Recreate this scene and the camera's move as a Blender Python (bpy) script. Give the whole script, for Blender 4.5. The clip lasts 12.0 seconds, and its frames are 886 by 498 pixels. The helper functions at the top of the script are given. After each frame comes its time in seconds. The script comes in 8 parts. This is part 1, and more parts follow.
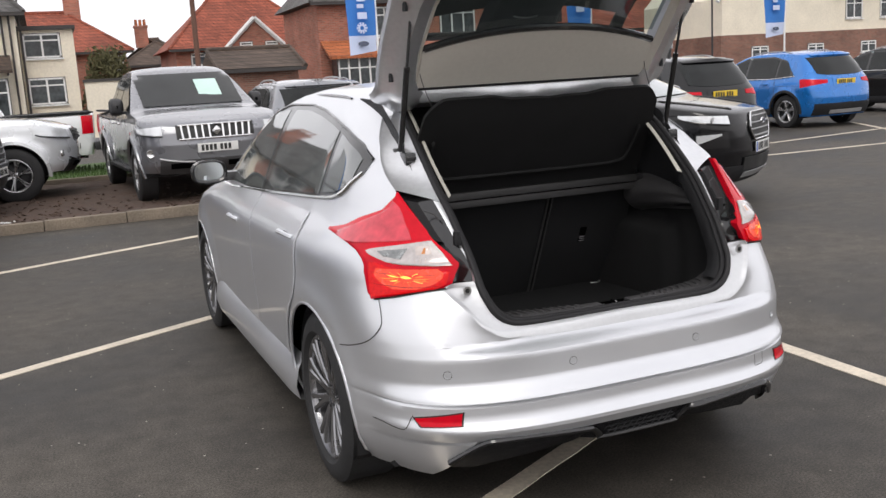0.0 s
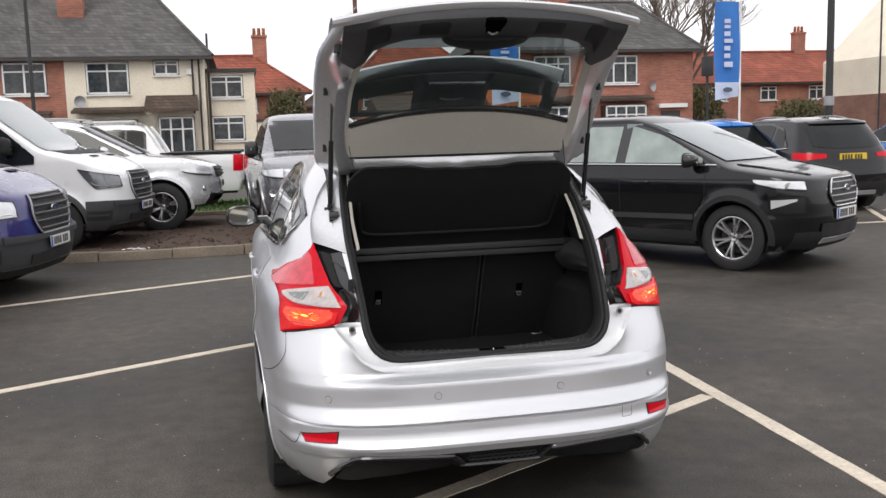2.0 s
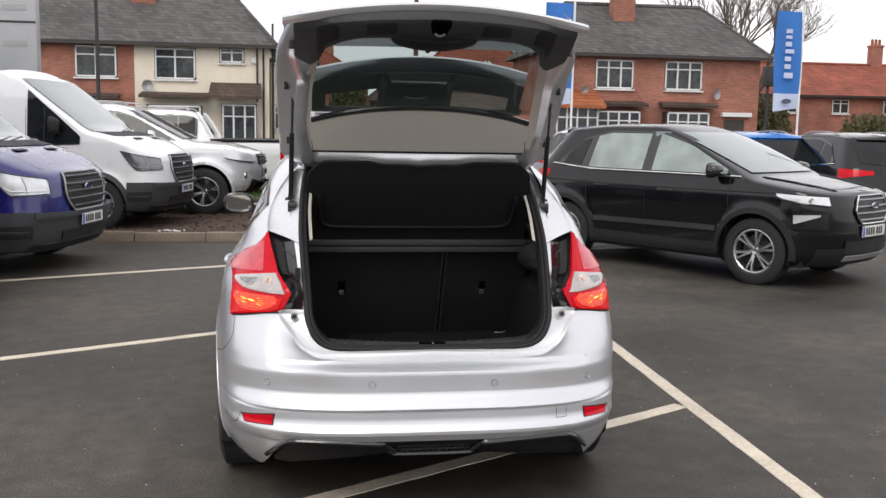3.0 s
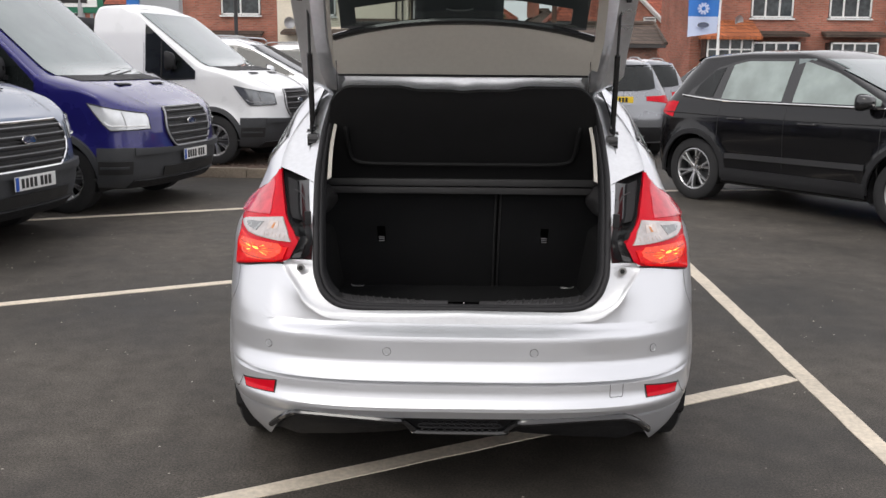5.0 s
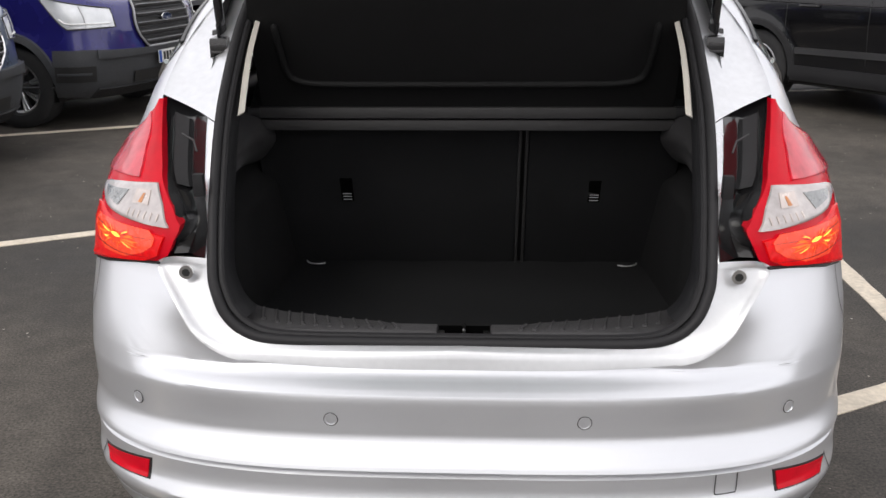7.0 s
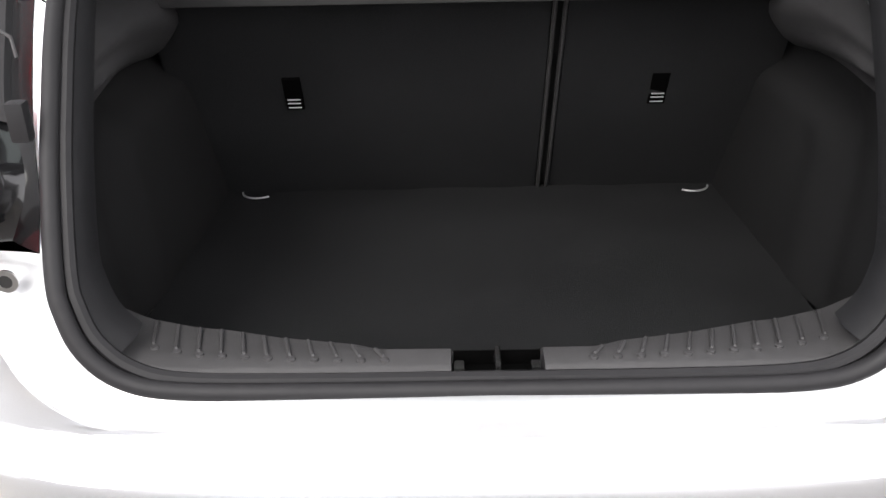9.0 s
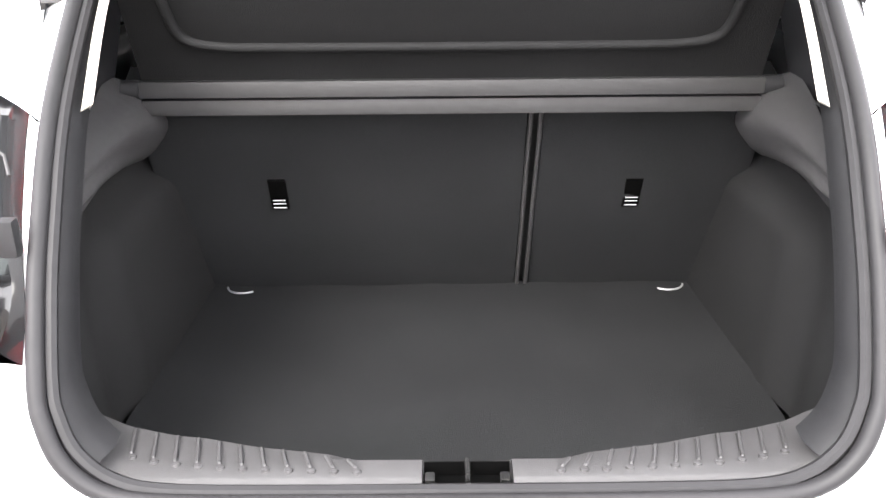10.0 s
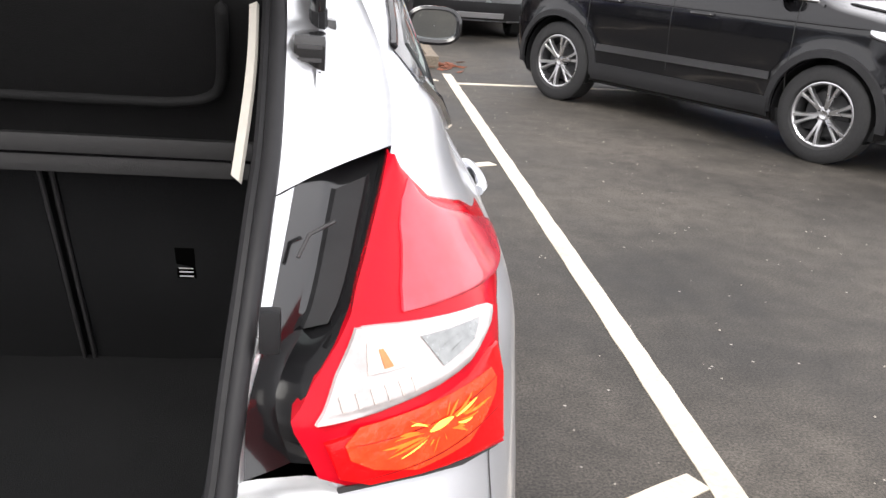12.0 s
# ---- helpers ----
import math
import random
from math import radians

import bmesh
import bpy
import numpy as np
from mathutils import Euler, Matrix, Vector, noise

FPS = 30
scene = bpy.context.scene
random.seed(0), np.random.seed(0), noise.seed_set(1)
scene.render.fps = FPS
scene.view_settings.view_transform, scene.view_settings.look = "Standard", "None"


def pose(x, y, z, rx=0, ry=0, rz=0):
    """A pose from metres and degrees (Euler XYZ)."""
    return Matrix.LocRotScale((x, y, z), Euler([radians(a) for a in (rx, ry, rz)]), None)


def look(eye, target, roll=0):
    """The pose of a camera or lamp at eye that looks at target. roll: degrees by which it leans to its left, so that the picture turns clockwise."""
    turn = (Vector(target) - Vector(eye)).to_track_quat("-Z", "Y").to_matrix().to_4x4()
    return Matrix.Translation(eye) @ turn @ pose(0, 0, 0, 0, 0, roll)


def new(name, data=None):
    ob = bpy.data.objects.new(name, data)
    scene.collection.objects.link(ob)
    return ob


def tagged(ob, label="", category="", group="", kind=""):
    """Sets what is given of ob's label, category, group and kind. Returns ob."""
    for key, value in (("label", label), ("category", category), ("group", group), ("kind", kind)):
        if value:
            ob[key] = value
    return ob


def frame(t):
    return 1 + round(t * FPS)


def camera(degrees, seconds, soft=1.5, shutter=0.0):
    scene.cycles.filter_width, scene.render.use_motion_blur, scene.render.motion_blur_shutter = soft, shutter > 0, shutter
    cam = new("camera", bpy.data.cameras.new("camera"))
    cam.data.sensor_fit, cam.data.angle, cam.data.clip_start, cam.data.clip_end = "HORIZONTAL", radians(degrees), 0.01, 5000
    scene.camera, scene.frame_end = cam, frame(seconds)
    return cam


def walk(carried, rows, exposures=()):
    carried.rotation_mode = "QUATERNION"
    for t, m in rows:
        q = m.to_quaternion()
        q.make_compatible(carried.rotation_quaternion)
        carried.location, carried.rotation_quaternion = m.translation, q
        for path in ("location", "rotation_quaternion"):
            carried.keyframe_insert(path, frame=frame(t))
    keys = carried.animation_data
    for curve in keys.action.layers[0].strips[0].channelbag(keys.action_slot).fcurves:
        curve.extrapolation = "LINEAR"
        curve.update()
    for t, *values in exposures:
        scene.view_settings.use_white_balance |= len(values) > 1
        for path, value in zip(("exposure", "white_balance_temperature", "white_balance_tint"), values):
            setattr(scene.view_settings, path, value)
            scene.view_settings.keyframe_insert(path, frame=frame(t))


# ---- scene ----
cam = camera(51.0, 12.0)
PATH = [
    (0, (-1.695, -2.486, 1.48), (-0.945, -0.668, 1.118), -3.4),
    (0.5, (-1.519, -2.68, 1.494), (-0.863, -0.82, 1.159), -2.7),
    (1, (-1.298, -2.845, 1.532), (-0.703, -0.958, 1.244), -2.1),
    (1.5, (-1.095, -3.08, 1.536), (-0.606, -1.157, 1.28), -2.5),
    (2, (-0.905, -3.302, 1.552), (-0.495, -1.361, 1.298), -1.6),
    (2.5, (-0.712, -3.418, 1.542), (-0.336, -1.47, 1.296), 0.2),
    (3, (-0.470, -3.474, 1.553), (-0.190, -1.51, 1.295), 1.0),
    (3.5, (-0.233, -3.568, 1.531), (-0.123, -1.589, 1.263), 0.6),
    (3.7, (-0.180, -3.57, 1.522), (-0.113, -1.592, 1.236), 0.6),
    (5.3, (0.027, -2.696, 1.475), (-0.058, -0.739, 1.073), -0.2),
    (5.5, (0.047, -2.576, 1.46), (-0.072, -0.622, 1.052), -0.6),
    (6, (0.030, -2.194, 1.425), (-0.088, -0.256, 0.945), -0.6),
    (6.5, (0.015, -1.867, 1.415), (-0.062, 0.055, 0.867), -0.8),
    (7, (0.052, -1.567, 1.412), (-0.040, 0.336, 0.802), -0.4),
    (7.2, (0.059, -1.463, 1.415), (-0.042, 0.428, 0.771), 0.1),
    (8.8, (-0.004, -0.787, 1.318), (0.063, 0.988, 0.399), 0.2),
    (9, (-0.042, -0.77, 1.298), (-0.060, 1.019, 0.404), -1.2),
    (9.5, (-0.025, -0.772, 1.356), (-0.090, 1.049, 0.533), -0.9),
    (10, (-0.017, -0.785, 1.363), (-0.017, 1.067, 0.607), -0.5),
    (10.5, (-0.023, -0.81, 1.359), (0.079, 1.039, 0.604), 0.2),
    (11, (0.059, -0.833, 1.357), (0.284, 1.011, 0.615), 1.5),
    (11.2, (0.147, -0.829, 1.364), (0.415, 1.02, 0.646), 2.2),
    (11.5, (0.320, -0.834, 1.386), (0.588, 1.025, 0.7), 3.0),
    (12, (0.571, -0.646, 1.364), (0.836, 1.228, 0.718), 4.7),
]
walk(cam, [(t, look(eye, target, roll)) for t, eye, target, roll in PATH],
     [(0, 0.0), (6.5, 0.0), (7.2, 0.1), (8.8, 0.9), (9.1, 1.35), (9.5, 2.35), (10.0, 3.0), (10.5, 3.05), (10.9, 2.7), (11.2, 2.1), (11.5, 1.6), (12, 0.95)])


# ---- world and light: a bright overcast sky ----
world = bpy.data.worlds.new("overcast_sky")
scene.world = world
world.use_nodes = True
wn, wl = world.node_tree.nodes, world.node_tree.links
wn.clear()
sky = wn.new("ShaderNodeTexSky")
sky.sky_type, sky.sun_disc, sky.sun_elevation, sky.sun_rotation, sky.dust_density = "NISHITA", False, radians(42), radians(200), 4.0
dim = wn.new("ShaderNodeVectorMath")
dim.operation = "SCALE"
dim.inputs["Scale"].default_value = 0.10
clouds = wn.new("ShaderNodeTexNoise")
clouds.inputs["Scale"].default_value, clouds.inputs["Detail"].default_value = 2.2, 5.0
ramp = wn.new("ShaderNodeValToRGB")
ramp.color_ramp.elements[0].position, ramp.color_ramp.elements[0].color = 0.3, (1.17, 1.15, 1.20, 1)
ramp.color_ramp.elements[1].position, ramp.color_ramp.elements[1].color = 0.7, (1.55, 1.51, 1.53, 1)
cover = wn.new("ShaderNodeMix")
cover.data_type = "RGBA"
cover.inputs["Factor"].default_value = 0.86
back = wn.new("ShaderNodeBackground")
back.inputs["Strength"].default_value = 1.0
wout = wn.new("ShaderNodeOutputWorld")
wl.new(sky.outputs["Color"], dim.inputs[0])
wl.new(clouds.outputs["Fac"], ramp.inputs["Fac"])
wl.new(dim.outputs["Vector"], cover.inputs["A"])
wl.new(ramp.outputs["Color"], cover.inputs["B"])
wl.new(cover.outputs["Result"], back.inputs["Color"])
wl.new(back.outputs["Background"], wout.inputs["Surface"])

sun = new("sun", bpy.data.lights.new("sun", "SUN"))
sun.data.energy, sun.data.angle, sun.data.color = 0.9, radians(25), (1.0, 0.97, 0.92)
sun.matrix_world = look((-12, -22, 26), (0, 0, 0))


# ---- materials ----
def node(nt, kind, **values):
    n = nt.nodes.new(kind)
    for key, value in values.items():
        n.inputs[key.replace("_", " ")].default_value = value
    return n


def mat(name, color, rough=0.5, metal=0.0, coat=0.0, vary=0.12, scale=3.0, grain=60.0, bump=0.0, bump_scale=200.0, rough_vary=0.1, spec=0.5,
        trans=0.0, glow=None, glow_strength=1.0, random_tint=0.0):
    """A principled surface with colour variation at two scales, uneven gloss and fine relief."""
    m = bpy.data.materials.new(name)
    m.use_nodes = True
    nt = m.node_tree
    p = nt.nodes["Principled BSDF"]
    tc = nt.nodes.new("ShaderNodeTexCoord")
    big = node(nt, "ShaderNodeTexNoise", Scale=scale, Detail=4.0)
    fine = node(nt, "ShaderNodeTexNoise", Scale=grain, Detail=3.0)
    add = nt.nodes.new("ShaderNodeMath")
    add.operation = "ADD"
    rng = node(nt, "ShaderNodeMapRange", From_Min=0.6, From_Max=1.4, To_Min=1 - vary, To_Max=1 + vary)
    mul = nt.nodes.new("ShaderNodeVectorMath")
    mul.operation = "SCALE"
    mul.inputs[0].default_value = color
    for n in (big, fine):
        nt.links.new(tc.outputs["Object"], n.inputs["Vector"])
    nt.links.new(big.outputs["Fac"], add.inputs[0])
    nt.links.new(fine.outputs["Fac"], add.inputs[1])
    nt.links.new(add.outputs[0], rng.inputs["Value"])
    value = rng.outputs["Result"]
    if random_tint:
        info = nt.nodes.new("ShaderNodeObjectInfo")
        tint = node(nt, "ShaderNodeMapRange", To_Min=1 - random_tint, To_Max=1 + random_tint)
        both = nt.nodes.new("ShaderNodeMath")
        both.operation = "MULTIPLY"
        nt.links.new(info.outputs["Random"], tint.inputs["Value"])
        nt.links.new(tint.outputs["Result"], both.inputs[0])
        nt.links.new(value, both.inputs[1])
        value = both.outputs[0]
    nt.links.new(value, mul.inputs["Scale"])
    nt.links.new(mul.outputs["Vector"], p.inputs["Base Color"])
    rr = node(nt, "ShaderNodeMapRange", From_Min=0.3, From_Max=0.7, To_Min=max(0.02, rough - rough_vary), To_Max=min(1.0, rough + rough_vary))
    nt.links.new(big.outputs["Fac"], rr.inputs["Value"])
    nt.links.new(rr.outputs["Result"], p.inputs["Roughness"])
    p.inputs["Metallic"].default_value, p.inputs["Coat Weight"].default_value = metal, coat
    p.inputs["Coat Roughness"].default_value = 0.04
    p.inputs["Specular IOR Level"].default_value = spec
    p.inputs["Transmission Weight"].default_value = trans
    if glow:
        p.inputs["Emission Color"].default_value, p.inputs["Emission Strength"].default_value = (*glow, 1), glow_strength
    if bump:
        tex = node(nt, "ShaderNodeTexNoise", Scale=bump_scale, Detail=3.0)
        nt.links.new(tc.outputs["Object"], tex.inputs["Vector"])
        b = node(nt, "ShaderNodeBump", Strength=bump, Distance=0.01)
        nt.links.new(tex.outputs["Fac"], b.inputs["Height"])
        nt.links.new(b.outputs["Normal"], p.inputs["Normal"])
    return m


def glass_mat(name, tint, rough=0.02):
    """Clear or tinted pane: what shows through is tinted, the gloss grows at a glancing view."""
    m = bpy.data.materials.new(name)
    m.use_nodes = True
    nt = m.node_tree
    nt.nodes.clear()
    out = nt.nodes.new("ShaderNodeOutputMaterial")
    clear = nt.nodes.new("ShaderNodeBsdfTransparent")
    clear.inputs["Color"].default_value = (*tint, 1)
    gloss = nt.nodes.new("ShaderNodeBsdfGlossy")
    gloss.inputs["Roughness"].default_value = rough
    fres = nt.nodes.new("ShaderNodeFresnel")
    fres.inputs["IOR"].default_value = 1.5
    mix = nt.nodes.new("ShaderNodeMixShader")
    nt.links.new(fres.outputs[0], mix.inputs[0])
    nt.links.new(clear.outputs[0], mix.inputs[1])
    nt.links.new(gloss.outputs[0], mix.inputs[2])
    nt.links.new(mix.outputs[0], out.inputs["Surface"])
    return m


def course_mat(name, color, joint, width, height, rough=0.85, gap=0.012, bump=0.5, vary=0.25, rise=1.0):
    """Brickwork or roof tiles in courses, seen from afar: laid along the wall, rising with z."""
    m = bpy.data.materials.new(name)
    m.use_nodes = True
    nt = m.node_tree
    p = nt.nodes["Principled BSDF"]
    tc = nt.nodes.new("ShaderNodeTexCoord")
    sep = nt.nodes.new("ShaderNodeSeparateXYZ")
    along = nt.nodes.new("ShaderNodeMath")
    along.operation = "ADD"
    up = nt.nodes.new("ShaderNodeMath")
    up.operation = "MULTIPLY"
    up.inputs[1].default_value = rise
    com = nt.nodes.new("ShaderNodeCombineXYZ")
    brick = node(nt, "ShaderNodeTexBrick", Scale=1.0, Mortar_Size=gap, Brick_Width=width, Row_Height=height, Bias=0.0)
    brick.inputs["Color1"].default_value = (*[c * (1 - vary) for c in color], 1)
    brick.inputs["Color2"].default_value = (*[c * (1 + vary) for c in color], 1)
    brick.inputs["Mortar"].default_value = (*joint, 1)
    stain = node(nt, "ShaderNodeTexNoise", Scale=0.7, Detail=6.0)
    rng = node(nt, "ShaderNodeMapRange", From_Min=0.3, From_Max=0.7, To_Min=0.72, To_Max=1.2)
    mul = nt.nodes.new("ShaderNodeVectorMath")
    mul.operation = "SCALE"
    nt.links.new(tc.outputs["Object"], sep.inputs[0])
    nt.links.new(sep.outputs["X"], along.inputs[0])
    nt.links.new(sep.outputs["Y"], along.inputs[1])
    nt.links.new(sep.outputs["Z"], up.inputs[0])
    nt.links.new(along.outputs[0], com.inputs["X"])
    nt.links.new(up.outputs[0], com.inputs["Y"])
    nt.links.new(com.outputs[0], brick.inputs["Vector"])
    nt.links.new(tc.outputs["Object"], stain.inputs["Vector"])
    nt.links.new(stain.outputs["Fac"], rng.inputs["Value"])
    nt.links.new(brick.outputs["Color"], mul.inputs[0])
    nt.links.new(rng.outputs["Result"], mul.inputs["Scale"])
    nt.links.new(mul.outputs["Vector"], p.inputs["Base Color"])
    p.inputs["Roughness"].default_value = rough
    b = node(nt, "ShaderNodeBump", Strength=bump, Distance=0.01)
    b.invert = True
    nt.links.new(brick.outputs["Fac"], b.inputs["Height"])
    nt.links.new(b.outputs["Normal"], p.inputs["Normal"])
    return m


def asphalt_mat():
    """Damp tarmac: dark binder, pale chippings, wetter and drier patches."""
    m = bpy.data.materials.new("damp_asphalt")
    m.use_nodes = True
    nt = m.node_tree
    p = nt.nodes["Principled BSDF"]
    tc = nt.nodes.new("ShaderNodeTexCoord")
    chips = node(nt, "ShaderNodeTexVoronoi", Scale=150.0)
    patch = node(nt, "ShaderNodeTexNoise", Scale=0.55, Detail=7.0, Roughness=0.62)
    grit = node(nt, "ShaderNodeTexNoise", Scale=110.0, Detail=6.0, Roughness=0.75)
    specks = node(nt, "ShaderNodeTexVoronoi", Scale=8.5)
    for n in (chips, patch, grit, specks):
        nt.links.new(tc.outputs["Object"], n.inputs["Vector"])
    cr = nt.nodes.new("ShaderNodeValToRGB")
    cr.color_ramp.elements[0].position, cr.color_ramp.elements[0].color = 0.34, (0.021, 0.0195, 0.0178, 1)
    cr.color_ramp.elements[1].position, cr.color_ramp.elements[1].color = 0.68, (0.080, 0.073, 0.065, 1)
    nt.links.new(patch.outputs["Fac"], cr.inputs["Fac"])
    sp = nt.nodes.new("ShaderNodeValToRGB")
    sp.color_ramp.elements[0].position, sp.color_ramp.elements[0].color = 0.38, (0.50, 0.50, 0.50, 1)
    sp.color_ramp.elements[1].position, sp.color_ramp.elements[1].color = 0.70, (2.3, 2.2, 2.05, 1)
    nt.links.new(grit.outputs["Fac"], sp.inputs["Fac"])
    mul = nt.nodes.new("ShaderNodeVectorMath")
    mul.operation = "MULTIPLY"
    mottle = node(nt, "ShaderNodeTexNoise", Scale=6.5, Detail=7.0, Roughness=0.65)
    nt.links.new(tc.outputs["Object"], mottle.inputs["Vector"])
    mr = node(nt, "ShaderNodeMapRange", From_Min=0.3, From_Max=0.7, To_Min=0.72, To_Max=1.28)
    nt.links.new(mottle.outputs["Fac"], mr.inputs["Value"])
    worn = nt.nodes.new("ShaderNodeVectorMath")
    worn.operation = "SCALE"
    nt.links.new(cr.outputs["Color"], worn.inputs[0])
    nt.links.new(mr.outputs["Result"], worn.inputs["Scale"])
    nt.links.new(worn.outputs["Vector"], mul.inputs[0])
    nt.links.new(sp.outputs["Color"], mul.inputs[1])
    litter = nt.nodes.new("ShaderNodeValToRGB")
    litter.color_ramp.elements[0].position, litter.color_ramp.elements[0].color = 0.030, (1, 1, 1, 1)
    litter.color_ramp.elements[1].position, litter.color_ramp.elements[1].color = 0.055, (0, 0, 0, 1)
    nt.links.new(specks.outputs["Distance"], litter.inputs["Fac"])
    mix = nt.nodes.new("ShaderNodeMix")
    mix.data_type = "RGBA"
    mix.inputs["B"].default_value = (0.42, 0.39, 0.34, 1)
    nt.links.new(litter.outputs["Color"], mix.inputs["Factor"])
    nt.links.new(mul.outputs["Vector"], mix.inputs["A"])
    nt.links.new(mix.outputs["Result"], p.inputs["Base Color"])
    rr = node(nt, "ShaderNodeMapRange", From_Min=0.3, From_Max=0.7, To_Min=0.55, To_Max=0.85)
    nt.links.new(patch.outputs["Fac"], rr.inputs["Value"])
    nt.links.new(rr.outputs["Result"], p.inputs["Roughness"])
    b = node(nt, "ShaderNodeBump", Strength=0.16, Distance=0.003)
    nt.links.new(grit.outputs["Fac"], b.inputs["Height"])
    nt.links.new(b.outputs["Normal"], p.inputs["Normal"])
    return m


ASPHALT = asphalt_mat()
ASPHALT.node_tree.nodes["Principled BSDF"].inputs["Specular IOR Level"].default_value = 0.32
PAINT_LINE = mat("road_paint", (0.60, 0.53, 0.43), 0.7, vary=0.28, scale=5.0, grain=45.0, bump=0.3, bump_scale=90.0)
CONCRETE = mat("kerb_concrete", (0.205, 0.168, 0.128), 0.9, vary=0.50, scale=2.2, bump=0.4, bump_scale=60.0)
MULCH = mat("bark_mulch", (0.075, 0.048, 0.035), 0.95, vary=0.45, scale=8.0, grain=70.0, bump=1.0, bump_scale=45.0)
GRASS = mat("grass", (0.075, 0.13, 0.035), 0.9, vary=0.4, scale=5.0, grain=50.0)
SILVER = mat("silver_metallic_paint", (0.70, 0.712, 0.74), 0.36, metal=0.72, coat=0.6, vary=0.04, grain=900.0, rough_vary=0.03)
CHANNEL = mat("silver_paint_in_the_shuts", (0.64, 0.65, 0.665), 0.38, metal=0.55, coat=0.5, vary=0.06, rough_vary=0.05)
INNER_SILVER = mat("inner_frame_silver_paint", (0.74, 0.75, 0.77), 0.31, metal=0.80, coat=0.4, vary=0.08, rough_vary=0.05)
# near-black colour stands in for the shade inside hollows
VOID = mat("hollow_shade_black", (0.002, 0.002, 0.002), 0.9, vary=0.2, spec=0.02)
GLOSS_BLACK = mat("gloss_black_plastic", (0.012, 0.012, 0.013), 0.16, coat=0.6, vary=0.2, rough_vary=0.06)
PLASTIC = mat("black_textured_plastic", (0.016, 0.016, 0.0175), 0.58, vary=0.2, spec=0.32, bump=0.25, bump_scale=900.0)
GREY_PLASTIC = mat("grey_sill_plastic", (0.046, 0.0445, 0.046), 0.55, vary=0.15, bump=0.25, bump_scale=900.0)
CLADDING = mat("grey_bumper_cladding", (0.042, 0.044, 0.048), 0.55, vary=0.2, bump=0.15, bump_scale=600.0)
RUBBER = mat("rubber_seal", (0.018, 0.0175, 0.019), 0.58, vary=0.15, spec=0.3)
TYRE_MAT = mat("tyre_rubber", (0.018, 0.018, 0.019), 0.75, vary=0.35, scale=9.0)
CARPET = mat("boot_carpet", (0.0215, 0.022, 0.023), 0.97, vary=0.22, scale=6.0, grain=400.0, bump=0.5, bump_scale=700.0, spec=0.1)
FELT = mat("boot_side_felt", (0.0205, 0.0205, 0.021), 0.97, vary=0.2, scale=5.0, grain=300.0, bump=0.4, bump_scale=600.0, spec=0.1)
SHELF = mat("parcel_shelf_board", (0.0070, 0.0070, 0.0074), 0.75, vary=0.2, bump=0.3, bump_scale=500.0, spec=0.3)
SHELF_EDGE = mat("parcel_shelf_grey_edge", (0.024, 0.0235, 0.024), 0.55, vary=0.15, bump=0.2, bump_scale=500.0)
CREAM_TRIM = mat("cream_headlining", (0.56, 0.53, 0.47), 0.85, vary=0.05, bump=0.1, bump_scale=400.0)
RED_LENS = mat("red_lens", (0.56, 0.003, 0.015), 0.16, coat=0.10, vary=0.12, scale=14.0, grain=30.0, rough_vary=0.03, spec=0.16)
RED_DARK = mat("dark_red_ridge", (0.16, 0.002, 0.004), 0.2, coat=0.3, vary=0.15)
# red paled to stand in for sky reflected in the upper lens
RED_SKY = mat("red_lens_painted_sky", (0.60, 0.045, 0.070), 0.18, coat=0.45, vary=0.30, scale=16.0, grain=30.0, rough_vary=0.06, spec=0.5)
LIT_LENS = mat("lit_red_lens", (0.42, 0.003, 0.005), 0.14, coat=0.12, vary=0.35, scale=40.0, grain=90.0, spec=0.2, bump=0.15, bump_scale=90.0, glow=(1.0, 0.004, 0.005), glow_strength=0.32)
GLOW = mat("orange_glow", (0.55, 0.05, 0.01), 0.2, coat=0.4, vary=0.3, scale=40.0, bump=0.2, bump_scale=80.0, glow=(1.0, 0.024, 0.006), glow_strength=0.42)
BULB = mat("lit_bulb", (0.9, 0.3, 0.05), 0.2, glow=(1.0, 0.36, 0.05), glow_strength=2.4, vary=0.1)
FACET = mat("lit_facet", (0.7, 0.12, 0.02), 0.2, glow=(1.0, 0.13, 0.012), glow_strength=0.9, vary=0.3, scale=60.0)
CLEAR_LENS = mat("clear_lamp_lens", (0.50, 0.46, 0.45), 0.14, metal=0.25, coat=0.8, vary=0.22, scale=22.0, grain=60.0, rough_vary=0.05, bump=0.05, bump_scale=60.0)
# shaded and lit copies of one reflector metal
BOWL = mat("reflector_painted_shade", (0.26, 0.27, 0.27), 0.22, metal=0.5, coat=0.8, vary=0.35, scale=40.0, grain=90.0)
BOWL_PALE = mat("reflector_painted_light", (0.62, 0.54, 0.50), 0.20, metal=0.4, coat=0.8, vary=0.2, scale=40.0)
AMBER = mat("amber_bulb_glass", (0.55, 0.20, 0.05), 0.2, coat=0.8, vary=0.2)
CHROME = mat("chrome", (0.80, 0.80, 0.80), 0.10, metal=1.0, vary=0.03, rough_vary=0.04)
STEEL = mat("bright_steel", (0.55, 0.55, 0.55), 0.3, metal=1.0, vary=0.1)
WHEEL_DARK = mat("anthracite_alloy", (0.27, 0.27, 0.28), 0.24, metal=0.9, coat=0.4, vary=0.15)
WHEEL_SILVER = mat("machined_alloy", (0.52, 0.52, 0.53), 0.28, metal=0.9, vary=0.1)
SIDE_GLASS = mat("tinted_car_glass", (0.010, 0.012, 0.012), 0.03, vary=0.5, scale=2.0, grain=4.0, rough_vary=0.01, spec=0.38)
